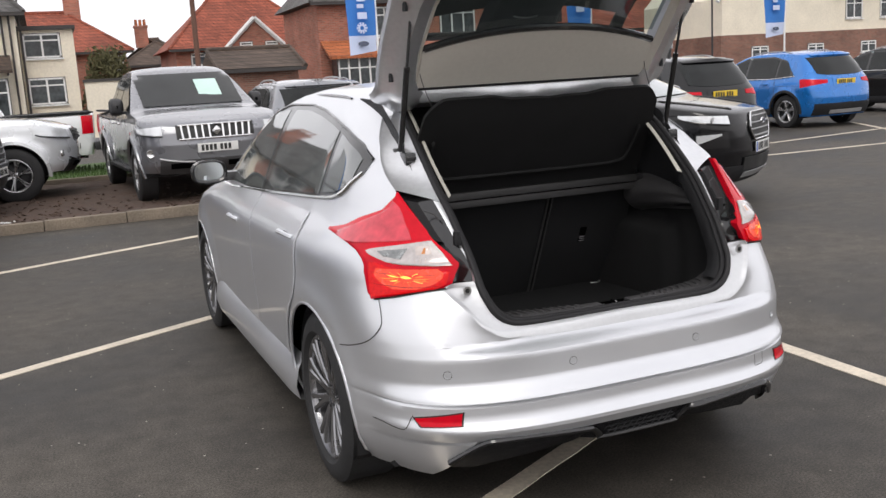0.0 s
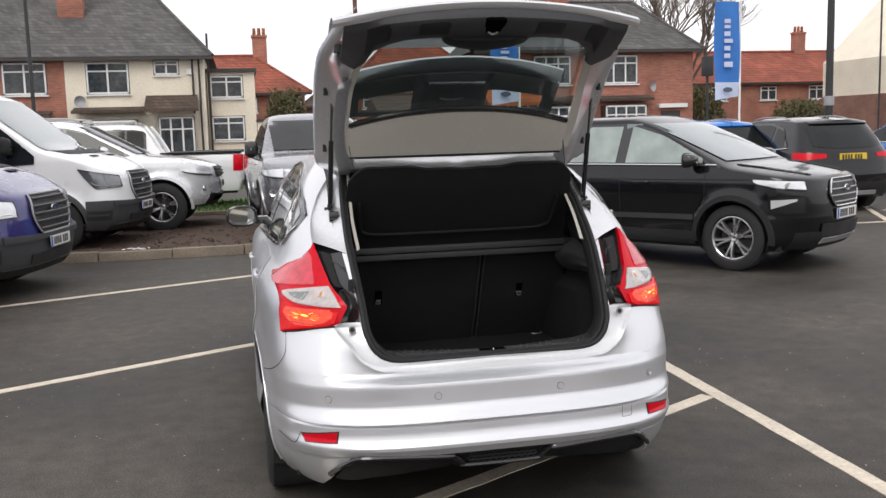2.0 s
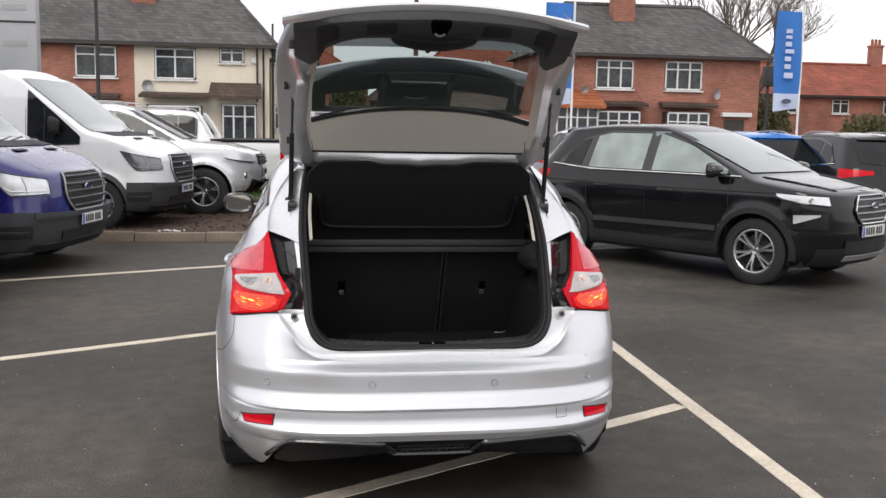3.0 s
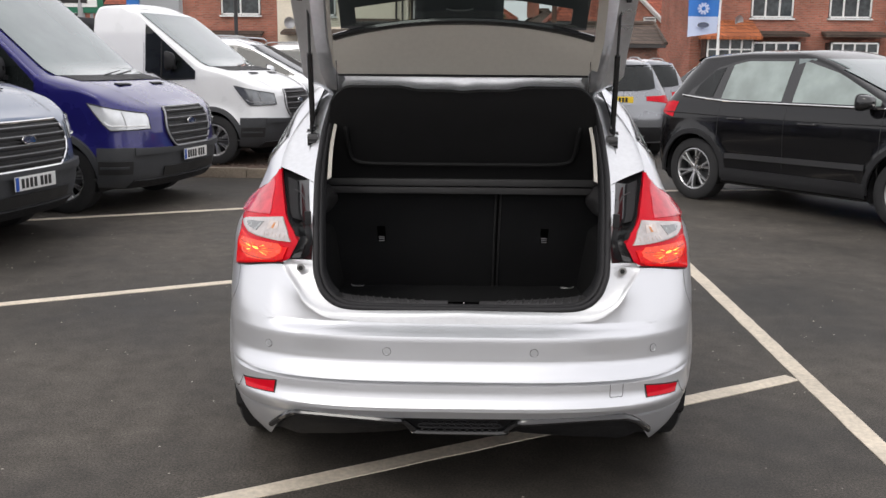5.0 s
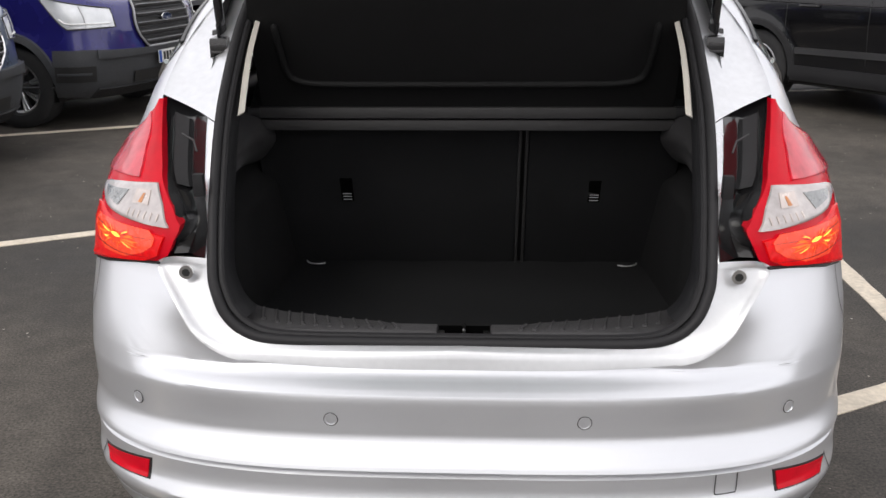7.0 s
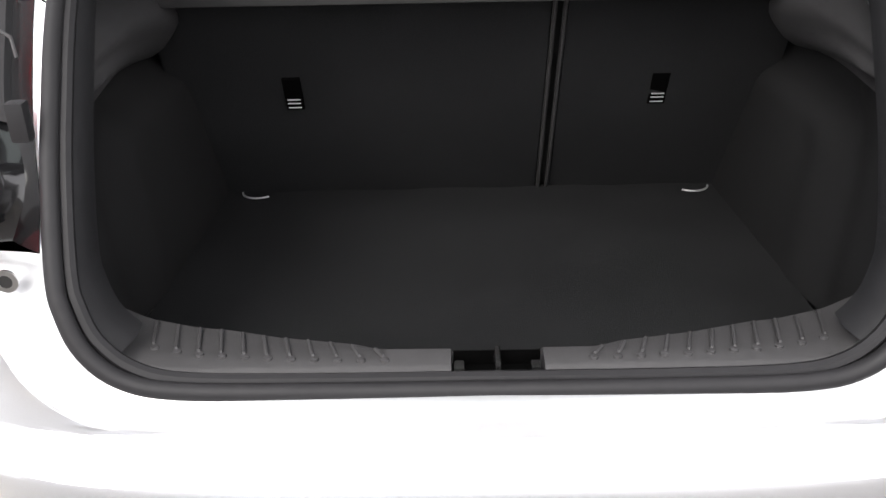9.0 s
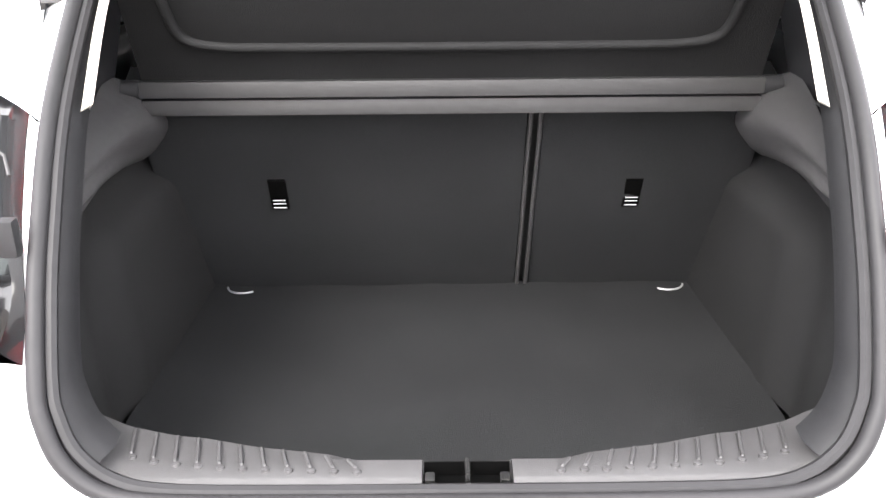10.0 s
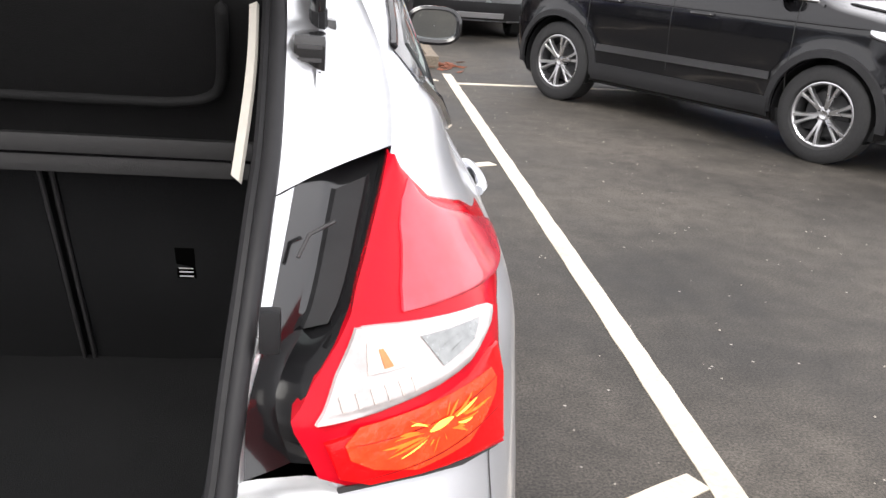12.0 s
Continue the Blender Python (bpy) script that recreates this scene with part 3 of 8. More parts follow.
class Loft(Shell):
    """A car body as a row of cross sections: plan outline, flank profile over z, top line over y, and ends that lean by height."""

    def __init__(self, L, top, side, back, nose_lean, hubs, arch, d_rear=.42, d_front=.60, n_rear=3.0, n_front=2.7, flare=.03, crown=.07, lean_run=1.3, start=0.0):
        self.start = start
        self.L, self.top, self.side, self.hubs, self.arch, self.flare, self.crown = L, top, side, hubs, arch, flare, crown
        self.back, self.lean, self.d0, self.d1, self.n0, self.n1, self.run = back, nose_lean, d_rear, d_front, n_rear, n_front, lean_run
        self.front, self.nose = (lambda z: L - nose_lean(z)), (lambda z: d_front)

    def half(self, y, z):
        p = 1.0
        if y > self.L - self.d1:
            p = max(0, 1 - min(1, (y - self.L + self.d1) / self.d1) ** self.n1) ** (1 / self.n1)
        elif y < self.start + self.d0:
            p = max(0, 1 - min(1, 1 - (y - self.start) / self.d0) ** self.n0) ** (1 / self.n0)
        x = self.side(z) * p
        for hy, hz in self.hubs:
            if z < hz + .6 and abs(y - hy) < .75:
                x += self.flare * math.exp(-((math.hypot(y - hy, z - hz) - self.arch - .01) / .07) ** 2)
        return x

    side_x = half

    def shift(self, y, z):
        """Where a section point at y comes to lie once the ends lean."""
        b = 1 - min(1, max(0, (y - self.start) / self.run))
        f = 1 - min(1, max(0, (self.L - y) / .8))
        return y + self.back(z) * b * b * (3 - 2 * b) - self.lean(z) * f * f * (3 - 2 * f)

    def inside(self, x, y, z):
        t = self.top(y)
        edge = t - self.crown
        if z <= edge:
            return x <= self.half(y, z)
        xe = self.half(y, edge)
        return x < xe and z <= edge + self.crown * max(0, 1 - (x / xe) ** 2.4) ** (1 / 2.4)

    def front_y(self, x, z):
        lo, hi = self.start + (self.L - self.start) * (.45 if self.start == 0 else .12), self.L
        for _ in range(15):
            m = (lo + hi) / 2
            lo, hi = (m, hi) if self.inside(abs(x), m, z) else (lo, m)
        return self.shift(lo, z)

    def rear_y(self, x, z):
        lo, hi = self.start, self.start + (self.L - self.start) * .45
        for _ in range(15):
            m = (lo + hi) / 2
            lo, hi = (lo, m) if self.inside(abs(x), m, z) else (m, hi)
        return self.shift(hi, z)

    def nose_point(self, q, z):
        y = self.L - self.d1 * (1 - math.sin(q * math.pi / 2))
        return self.half(y, z), self.shift(y, z)

    def skin(self, q, z):
        y = self.start + (self.d0 * (1 - math.cos(q * math.pi / 2)) if q < 1 else self.d0 + q - 1)
        return self.half(y, z), self.shift(y, z)

    def side_panel(self, s, ys, z_lo, z_hi, proud, t=.0, nz=8):
        rows = []
        for k in range(nz + 1):
            row = []
            for y in ys:
                z = z_lo(y) + (min(z_hi(y), self.top(y) - self.crown - .006) - z_lo(y)) * k / nz
                row.append((s * (self.half(y, z) + proud), self.shift(y, z), z))
            rows.append(row)
        bm = sheet(bmesh.new(), rows)
        return thick(bm, t) if t else bm

    def body(self, low, n=120):
        """The outer skin from the sill over the roof, with round wheel arches cut in."""
        ys = [self.start + self.d0 * (1 - math.cos(math.pi / 2 * k / 12)) for k in range(12)] + spaced(self.start + self.d0, self.L - self.d1, n) + [self.L - self.d1 * (1 - math.sin(math.pi / 2 * k / 16)) for k in range(1, 17)]
        rows = []
        for y in ys:
            t = self.top(y)
            edge = t - self.crown
            row = [(self.half(y, z), self.shift(y, z), z) for z in spaced(low, edge, 44)]
            xe = self.half(y, edge)
            for k in range(1, 15):
                a = math.pi / 2 * k / 14
                z = edge + self.crown * math.sin(a) ** (2 / 2.4)
                row.append((xe * max(0, math.cos(a)) ** (2 / 2.4), self.shift(y, z), z))
            rows.append(row)
        bm = bmesh.new()
        for s in (1, -1):
            sheet(bm, [[(s * x, y, z) for x, y, z in row] for row in rows])
        bmesh.ops.remove_doubles(bm, verts=bm.verts[:], dist=2e-4)
        self.cut_arches(bm)
        return bm


def eased(line, w=.07):
    """A table with its corners rounded off."""
    return lambda t: sum(line(t + w * k / 3) for k in range(-3, 4)) / 7


def spaced(a, b, n):
    return [a + (b - a) * k / n for k in range(n + 1)]


# ---- ground ----
def build_ground():
    bm = bmesh.new()
    xs = [-900, -120, -40, -20, -10, -5, 0, 5, 10, 20, 40, 120, 900]
    ys = [-900, -120, -40, -20, -10, -4, 0, 4, 8, 14, 24, 34, 60, 120, 900]
    sheet(bm, [[(x, y, 0) for x in xs] for y in ys])
    tagged(part("ground", bm, ASPHALT, None), "damp dark grey tarmac car park surface", "ground", kind="structure")


def painted_line(a, b, width=0.10):
    """A worn painted bay line between two points on the tarmac."""
    a, b = Vector((*a, 0)), Vector((*b, 0))
    d = (b - a).normalized()
    n = Vector((-d.y, d.x, 0)) * width / 2
    k = max(2, int((b - a).length / 0.12))
    rng = random.Random(int(a.x * 100 + b.y * 37))
    rows = []
    for side in (-1, 1):
        rows.append([a + (b - a) * i / k + n * side * (1 + rng.uniform(-.06, .06)) + Vector((0, 0, .004)) for i in range(k + 1)])
    low = [[p - Vector((0, 0, .012)) for p in r] for r in rows]
    bm = sheet(bmesh.new(), [low[0], rows[0], rows[1], low[1]])
    bmesh.ops.recalc_face_normals(bm, faces=bm.faces[:])
    if max(bm.faces, key=lambda f: f.calc_center_median().z).normal.z < 0:
        bmesh.ops.reverse_faces(bm, faces=bm.faces[:])
    tagged(part("bay_line", bm, PAINT_LINE, None), "worn cream painted parking bay line on tarmac", "road marking", "bay lines", "structure")


build_ground()
LINE_X = tab(-6, 1.58, 0, 1.66, 1.44, 1.675, 4.97, 1.725, 8.14, 1.775, 9, 1.79)
painted_line((LINE_X(-5), -5.0), (LINE_X(8.9), 8.75), .092)
for x, y, slope in ((1.62, 1.44, .56), (1.64, 5.0, .528), (1.64, 8.30, .452)):
    painted_line((x, y), (x - 7.6, y - 7.6 * slope), .088)
painted_line((1.82, 8.16), (6.2, 8.75), .09)
painted_line((1.60, -2.05), (-5.9, -6.2), .088)
painted_line((7.6, 8.95), (16.0, 8.60), .09)
painted_line((8.6, 9.0), (10.6, 12.6), .09)
painted_line((12.0, 8.8), (14.5, 12.9), .09)
painted_line((9.6, 10.45), (14.2, 11.2), .09)


def build_bed():
    """Kerbed planting bed along the edge of the car park."""
    x0, x1, y0, y1 = -22.0, 1.75, 9.15, 14.6
    bed = thing("planting_bed", "low kerbed bed of dark brown bark mulch", "flower bed")
    bm = bmesh.new()
    n = 60
    rng = random.Random(4)
    rows = [[(x, y, .07 + .035 * rng.random()) for x in spaced(x0 + .1, x1 - .1, n * 2)] for y in spaced(y0 + .1, y1, 30)]
    sheet(bm, rows)
    part("mulch", bm, MULCH, bed, "brown bark mulch")
    k = 0
    x = x0
    while x < x1 - .05:
        w = min(.915, x1 - x)
        part("kerb_stone", boxed(x + .004, x + w - .004, y0 - .02, y0 + .11, -.05, .115 + .006 * (k % 3), .015), CONCRETE, bed, "weathered concrete kerb stone")
        x += w
        k += 1
    y = y0 + .12
    while y < y1:
        part("kerb_stone", boxed(x1 - .12, x1, y, min(y + .905, y1), -.05, .115, .015), CONCRETE, bed, "weathered concrete kerb stone")
        y += .915
    # scattered chips and litter on the mulch
    bm = bmesh.new()
    for i in range(800):
        px, py = rng.uniform(-8, x1 - .2), y0 + .15 + abs(rng.gauss(0, 1.6))
        if py > y1:
            continue
        s = rng.uniform(.012, .035)
        box(bm, -s, s, -s * .4, s * .4, -.004, .006, 0, Matrix.Translation((px, py, .10)) @ Euler((rng.uniform(-.5, .5), rng.uniform(-.5, .5), rng.uniform(0, 3))).to_matrix().to_4x4())
    tagged(part("bark_mulch", bm, MULCH, bed, "loose bark chips"), kind="stuff")
    bm = bmesh.new()
    for i in range(9):
        s = rng.uniform(.01, .035)
        px, py = -2.35 + rng.gauss(0, .09), y0 + .22 + abs(rng.gauss(0, .07))
        box(bm, -s, s, -s * .5, s * .5, 0, .012, 0, Matrix.Translation((px, py, .108)) @ Euler((0, 0, rng.uniform(0, 3))).to_matrix().to_4x4())
    tagged(part("pale_litter", bm, WHITE_PAINT, bed, "scattered pale litter"), kind="stuff")
    bm = bmesh.new()
    for i in range(60):
        px, py = 1.75 + rng.gauss(.08, .12), 9.35 + rng.gauss(0, .16)
        s = rng.uniform(.02, .05)
        box(bm, -s, s, -s * .5, s * .5, 0, .004, 0, Matrix.Translation((px, py, .006)) @ Euler((rng.uniform(-.3, .3), 0, rng.uniform(0, 3))).to_matrix().to_4x4())
    leaves = part("fallen_leaves", bm, mat("dead_leaves", (.22, .075, .04), .9, vary=.4), None)
    tagged(leaves, "fallen reddish brown leaves on the tarmac", "leaves", kind="stuff")


build_bed()


def build_gravel():
    """Loose pale grit lying on the tarmac."""
    rng = random.Random(21)
    verts, faces = [], []
    for i in range(900):
        px, py = rng.uniform(-6.5, 4.5), rng.uniform(-4.5, 8.5)
        if abs(px) < .95 and -.1 < py < 4.5:
            continue
        s = rng.uniform(.002, .0055) * (1.6 if rng.random() < .08 else 1)
        n = len(verts)
        for k in range(5):
            a = 2 * math.pi * k / 5 + rng.uniform(-.3, .3)
            verts.append((px + s * math.cos(a) * rng.uniform(.7, 1.3), py + s * math.sin(a) * rng.uniform(.7, 1.3), .0005))
        verts.append((px + rng.uniform(-.3, .3) * s, py + rng.uniform(-.3, .3) * s, s * rng.uniform(.8, 1.3)))
        faces += [(n + k, n + (k + 1) % 5, n + 5) for k in range(5)]
    me = bpy.data.meshes.new("grit")
    me.from_pydata(verts, [], faces)
    me.materials.append(mat("pale_grit", (.36, .33, .28), .9, vary=.5, scale=2.0, grain=30.0))
    tagged(new("grit", me), "scattered pale grit on the tarmac", "gravel", kind="stuff")


build_gravel()
verge = bmesh.new()
rng_v = random.Random(8)
sheet(verge, [[(x, y, .10 + .02 * rng_v.random()) for x in spaced(-30, 3.0, 90)] for y in spaced(14.75, 19.0, 16)])
for i in range(9000):
    px, py, h = rng_v.uniform(-9, 3.0), rng_v.uniform(14.75, 18.0), rng_v.uniform(.04, .11)
    a = rng_v.uniform(0, 3.14)
    dx, dy = .012 * math.cos(a), .012 * math.sin(a)
    vs = [verge.verts.new(p) for p in ((px - dx, py - dy, .10), (px + dx, py + dy, .10), (px + rng_v.uniform(-.03, .03), py + rng_v.uniform(-.03, .03), .10 + h))]
    verge.faces.new(vs)
tagged(part("grass_verge", verge, GRASS, None), "strip of rough green grass behind the bed", "grass", kind="stuff")
tagged(part("verge_kerb", boxed(-30, 1.75, 14.6, 14.74, -.05, .16, .015), CONCRETE, None), "concrete kerb between mulch bed and grass", "kerb", kind="structure")

# ---- the silver hatchback ----
HUB_Y, HUB_Z, WHEELBASE, TYRE_R, ARCH = .80, .322, 2.648, .322, .365
REAR_Y = tab(.18, .06, .24, .02, .34, -.025, .36, -.036, .38, -.048, .392, -.048, .405, -.040, .42, -.031, .462, -.028, .470, -.018, .478, -.034, .488, -.030, .50, -.020,
             .515, -.008, .53, .0, .56, .002, .61, .004, .65, .018, .70, .036, .75, .058, .81, .085, .91, .10, 1.0, .15, 1.12, .24, 1.25, .43, 1.35, .64, 1.42, .86, 1.455, 1.02, 1.475, 1.25, 1.485, 1.6)
SIDE_X = tab(.18, .79, .25, .835, .30, .855, .40, .868, .55, .876, .70, .882, .80, .880, .87, .875, .91, .862, .96, .83, 1.0, .80, 1.05, .775, 1.15, .735,
             1.25, .69, 1.35, .635, 1.40, .59, 1.43, .545, 1.455, .47, 1.47, .38, 1.48, .24, 1.485, .10)
FRONT_Y = tab(.18, 4.15, .3, 4.25, .5, 4.33, .65, 4.33, .75, 4.2, .85, 3.9, .92, 3.6, .97, 3.3, 1.0, 3.2, 1.1, 3.0, 1.2, 2.8, 1.3, 2.58, 1.4, 2.3, 1.45, 2.1, 1.475, 1.95, 1.485, 1.9)
hatch = Shell(REAR_Y, FRONT_Y, SIDE_X, [(HUB_Y, HUB_Z), (HUB_Y + WHEELBASE, HUB_Z)], ARCH, corner=tab(.9, .62, 1.0, .55, 1.12, .5, 1.25, .45, 1.4, .35, 1.48, .3),
              power=tab(.66, 3.4, .80, 3.15, 1.0, 2.9, 1.48, 2.6), nose=tab(.9, .6, 1.0, .5, 1.45, .3), nose_power=2.6)
hatch.ledge = tab(.616, 0, .626, .012, .636, .036, .650, .046, .70, .038, .75, .02, .80, 0)
hatch.taper = tab(0, .952, .30, .960, .5, .972, .75, .990, 1.0, 1.0, 2.2, 1.0, 3.4, .985, 4.0, .95, 4.35, .9)
car = thing("hatchback", "silver five-door hatchback with its tailgate raised", "car")

# edge of the opening on the outer skin (x, z) and the line of the rubber seal (x, y, z)
EDGE = [(0, .646), (.20, .6465), (.36, .650), (.45, .662), (.515, .70), (.553, .75), (.606, .812), (.590, .835), (.557, .905), (.611, .98), (.634, 1.05),
        (.652, 1.12), (.653, 1.17), (.640, 1.22), (.610, 1.28), (.556, 1.35), (.478, 1.41), (.390, 1.447), (.24, 1.467), (0, 1.474)]
SEAL = [(0, .098, .686), (.20, .098, .686), (.355, .099, .689), (.419, .103, .703), (.458, .112, .735), (.478, .127, .775), (.488, .147, .812), (.490, .157, .835),
        (.496, .205, .905), (.503, .268, .98), (.509, .332, 1.05), (.514, .412, 1.12), (.515, .47, 1.17), (.512, .53, 1.22), (.507, .61, 1.28), (.495, .72, 1.35),
        (.465, .83, 1.40), (.40, .90, 1.425), (.25, .93, 1.435), (0, .94, 1.44)]
LIP = [Vector((x, z)) for x, z in EDGE[2:7]]


def shut_lip(x, z):
    """The skin rises a little towards the edge of the shut at its lower corners."""
    if not (.56 < z < .80 and .36 < x < .74):
        return 0.0
    p, d = Vector((x, z)), 9.0
    for a, b in zip(LIP, LIP[1:]):
        u = min(1, max(0, (p - a).dot(b - a) / (b - a).length_squared))
        d = min(d, (p - a.lerp(b, u)).length)
    return .016 * math.exp(-d / .036) * min(1, (x - .36) / .12) * min(1, (.80 - z) / .06)


hatch.lip = shut_lip
edge_x = tab(*[v for x, z in EDGE for v in (z, x)])
skirt_x = tab(.18, .68, .30, .61, .352, .55)


def start_q(z):
    if z < .352:
        return hatch.q_at_x(skirt_x(z), z)
    if z <= .646:
        return 0.0
    return hatch.q_at_x(edge_x(z), z)


key_zs = [.34, .352, .36, .37, .38, .386, .392, .399, .405, .412, .42, .462, .466, .470, .474, .478, .483, .488, .494, .50, .507, .515, .522, .53, .54, .56, .61, .616, .621, .626, .631, .636, .644, .646, .6465, .648, .65, .656, .662,
          .812, .835, .905, 1.05, 1.12, 1.41, 1.42, 1.43, 1.44, 1.447, 1.455, 1.461, 1.467, 1.4705, 1.474, 1.478, 1.481, 1.484]
body_zs = sorted(set(key_zs) | {round(.20 + .022 * k, 4) for k in range(58) if all(abs(.20 + .022 * k - z) > .006 for z in key_zs)})
shell = hatch.mesh([z for z in body_zs if z <= 1.4841], start_q, 44, 96, 14)
part("body_shell", shell, SILVER, car, "silver metallic painted bodywork", 30)


def on_skin(s, q, z, proud=0.0):
    """A point on the car's skin, lifted off it."""
    x, y = hatch.skin(q, z)
    x2, y2 = hatch.skin(q + .01, z)
    n = Vector((y2 - y, -(x2 - x), 0))
    n = n.normalized() if n.length else Vector((0, -1, 0))
    if n.dot(Vector((x, y - 1.6, 0))) < 0:
        n = -n
    p = Vector((x, y, z)) + n * proud
    return Vector((s * p.x, p.y, p.z))


def patch(s, corners, proud, depth=.008, n=10):
    """A four-cornered lens or cover on the skin; corners as (q, z), in order."""
    a, b, c, d = (Vector(p) for p in corners)
    rows = []
    for i in range(n + 1):
        u = i / n
        rows.append([on_skin(s, *((a.lerp(b, u)).lerp(d.lerp(c, u), k / n)), proud) for k in range(n + 1)])
    return slab(rows, (-s * depth * .6, depth, 0))


def edge_points(s):
    out = []
    for x, z in EDGE:
        q = hatch.q_at_x(x, z)
        _, y = hatch.skin(q, z)
        out.append(Vector((s * x, y, z)))
    return out


for s in (1, -1):
    e = smooth_path(edge_points(s), 4)
    seal_line = smooth_path([(s * x, y, z) for x, y, z in SEAL], 4)
    def at(line, i):
        k = min(int(i), len(line) - 2)
        return line[k].lerp(line[k + 1], i - k)

    # silver shut below, black well beside the lamp, silver gutter above; the well ends in a slant
    rows = []
    for i in range(29):
        a, b = e[i], seal_line[i]
        k = max(0.0, 1 - i / 20)
        d = b - a
        first = a + Vector((d.x * .04, d.y * .10, d.z * (.10 + .40 * k)))
        mid1 = a + Vector((d.x * .10, d.y * .16 + .006 * (1 - k), d.z * (.16 + .66 * k)))
        mid2 = a + Vector((d.x * .24, d.y * (.30 - .04 * k) + .010 * (1 - k), d.z * (.26 + .68 * k)))
        mid3 = a + Vector((d.x * .70, d.y * .70 + .006 * (1 - k), d.z * (.70 + .28 * k)))
        rows.append([a, first, mid1, mid2, mid3, b])
    part("boot_lip", sheet(bmesh.new(), rows), CHANNEL, car, "silver painted shut below the lamps", 50)
    rows, channel, plate_rows = [], [], []
    for k in range(21):
        a, b = at(e, 28 + 16 * k / 20), at(seal_line, 28 + 13 * k / 20)
        f = math.sin(math.pi * min(1, (k + 3) / 12) / 2)
        well = .020 + .022 * f
        # rim set wide: the black well also stands in for the channel's shade
        rim = a.lerp(b, .84 - .06 * (k / 20)) + Vector((0, .004, 0))
        rows.append([a, a.lerp(b, .05) + Vector((0, well * .7, 0)), a.lerp(b, .12) + Vector((0, well, 0)), a.lerp(b, .40) + Vector((0, well + .006, 0)), a.lerp(b, .55) + Vector((0, well * .8, 0)), rim])
        channel.append([rim + Vector((0, .0015, 0)), a.lerp(b, .88) + Vector((0, -.002, 0)), a.lerp(b, .96) + Vector((0, .002, 0)), b])
        if 9 <= k <= 18:
            plate_rows.append([a.lerp(b, u) + Vector((0, well - .010 * (1 if 0 < j < 3 else 0), 0)) for j, u in enumerate((.13, .17, .42, .46))])
    part("lamp_surround", sheet(bmesh.new(), rows), GLOSS_BLACK, car, "black plastic well beside the tail lamp", 50)
    part("lamp_cover", sheet(bmesh.new(), plate_rows), PLASTIC, car, "black lamp access cover", 30)
    part("pillar_channel", sheet(bmesh.new(), channel), INNER_SILVER, car, "silver painted strip beside the seal", 50)
    rows = []
    for k in range(41):
        a, b = at(e, 44 + 32 * k / 40), at(seal_line, 41 + 35 * k / 40)
        deep = .008 + .010 * min(1, k / 6)
        rows.append([a, a.lerp(b, .04) + Vector((0, deep * .30, 0)), a.lerp(b, .12) + Vector((0, deep * .7, 0)), a.lerp(b, .28) + Vector((0, deep * .95, .001)), a.lerp(b, .45) + Vector((0, deep, .002)),
                     a.lerp(b, .66) + Vector((0, deep * .8, .003)), a.lerp(b, .86) + Vector((0, deep * .3, .002)), b])
    part("rain_gutter", sheet(bmesh.new(), rows), INNER_SILVER, car, "silver painted rain gutter", 40)
    # clips, bracket and buffer in the black shut
    mirror_m = Matrix.Diagonal((s, 1, 1, 1))
    part("lamp_buffer", boxed(.514, .536, .218, .238, .945, .992, .006, mirror_m), PLASTIC, car, "black rubber buffer beside the lamp")
    part("cover_edge", tubed([(s * .588, .340, 1.052), (s * .560, .326, 1.040), (s * .549, .306, 1.020)], .0022, 6), GREY_PLASTIC, car)
    ring = lathe(bmesh.new(), [(0, .014), (-.004, .014), (-.004, .008), (.006, .007)], 20, Matrix.Translation((s * .538, .140, .813)) @ pose(0, 0, 0, 0, 0, 90))
    part("bolt_hole", ring, STEEL, car, "bare metal buffer hole")
    # black disc painted in for the shade inside the hole
    part("bolt_hole_shadow", lathe(bmesh.new(), [(0, .0), (0, .008)], 16, Matrix.Translation((s * .538, .136, .813)) @ pose(0, 0, 0, 0, 0, 90)), INK, car)
    # rubber buffer at the foot of the gas strut
    part("strut_bracket", boxed(.530, .572, .528, .590, 1.172, 1.232, .010, mirror_m), GLOSS_BLACK, car, "black strut bracket")
    for k in range(3):
        part("bracket_rib", boxed(.536, .566, .524, .530, 1.182 + .016 * k, 1.187 + .016 * k, .001, mirror_m), GREY_PLASTIC, car)
    part("strut_foot", boxed(.548, .585, .60, .66, 1.205, 1.245, .010, mirror_m), GLOSS_BLACK, car, "black strut mounting")

ring_line = [p for p in SEAL if p[2] != .835 and p[2] != 1.17]
loop = ring_line + [(-x, y, z) for x, y, z in ring_line[-2:0:-1]]
path = smooth_path(loop, 5, True)
part("boot_seal", tubed(path, .0110, 10, True), RUBBER, car, "black rubber boot seal")
def inward(d, back, low):
    return [Vector((p.x - math.copysign(min(d, abs(p.x)), p.x) * min(1, abs(p.x) / .40), p.y + back, p.z + (low if p.z < .72 else (-low if p.z > 1.40 else low * max(0, (.80 - p.z) / .08))))) for p in path]


part("inner_seal_lip", tubed(inward(.013, .014, .006), .0088, 8, True), RUBBER, car)
for s in (1, -1):
    side_run = [i for i, p in enumerate(path) if p.x * s > .43 and p.z > .686 and p.y < .85]
    lines = [[line[i] for i in side_run] for line in (inward(.012, .022, .008), inward(.018, .030, .010), inward(.024, .055, .010), inward(.022, .085, .010))]
    part("boot_surround", sheet(bmesh.new(), lines), PLASTIC, car, "black plastic boot surround")

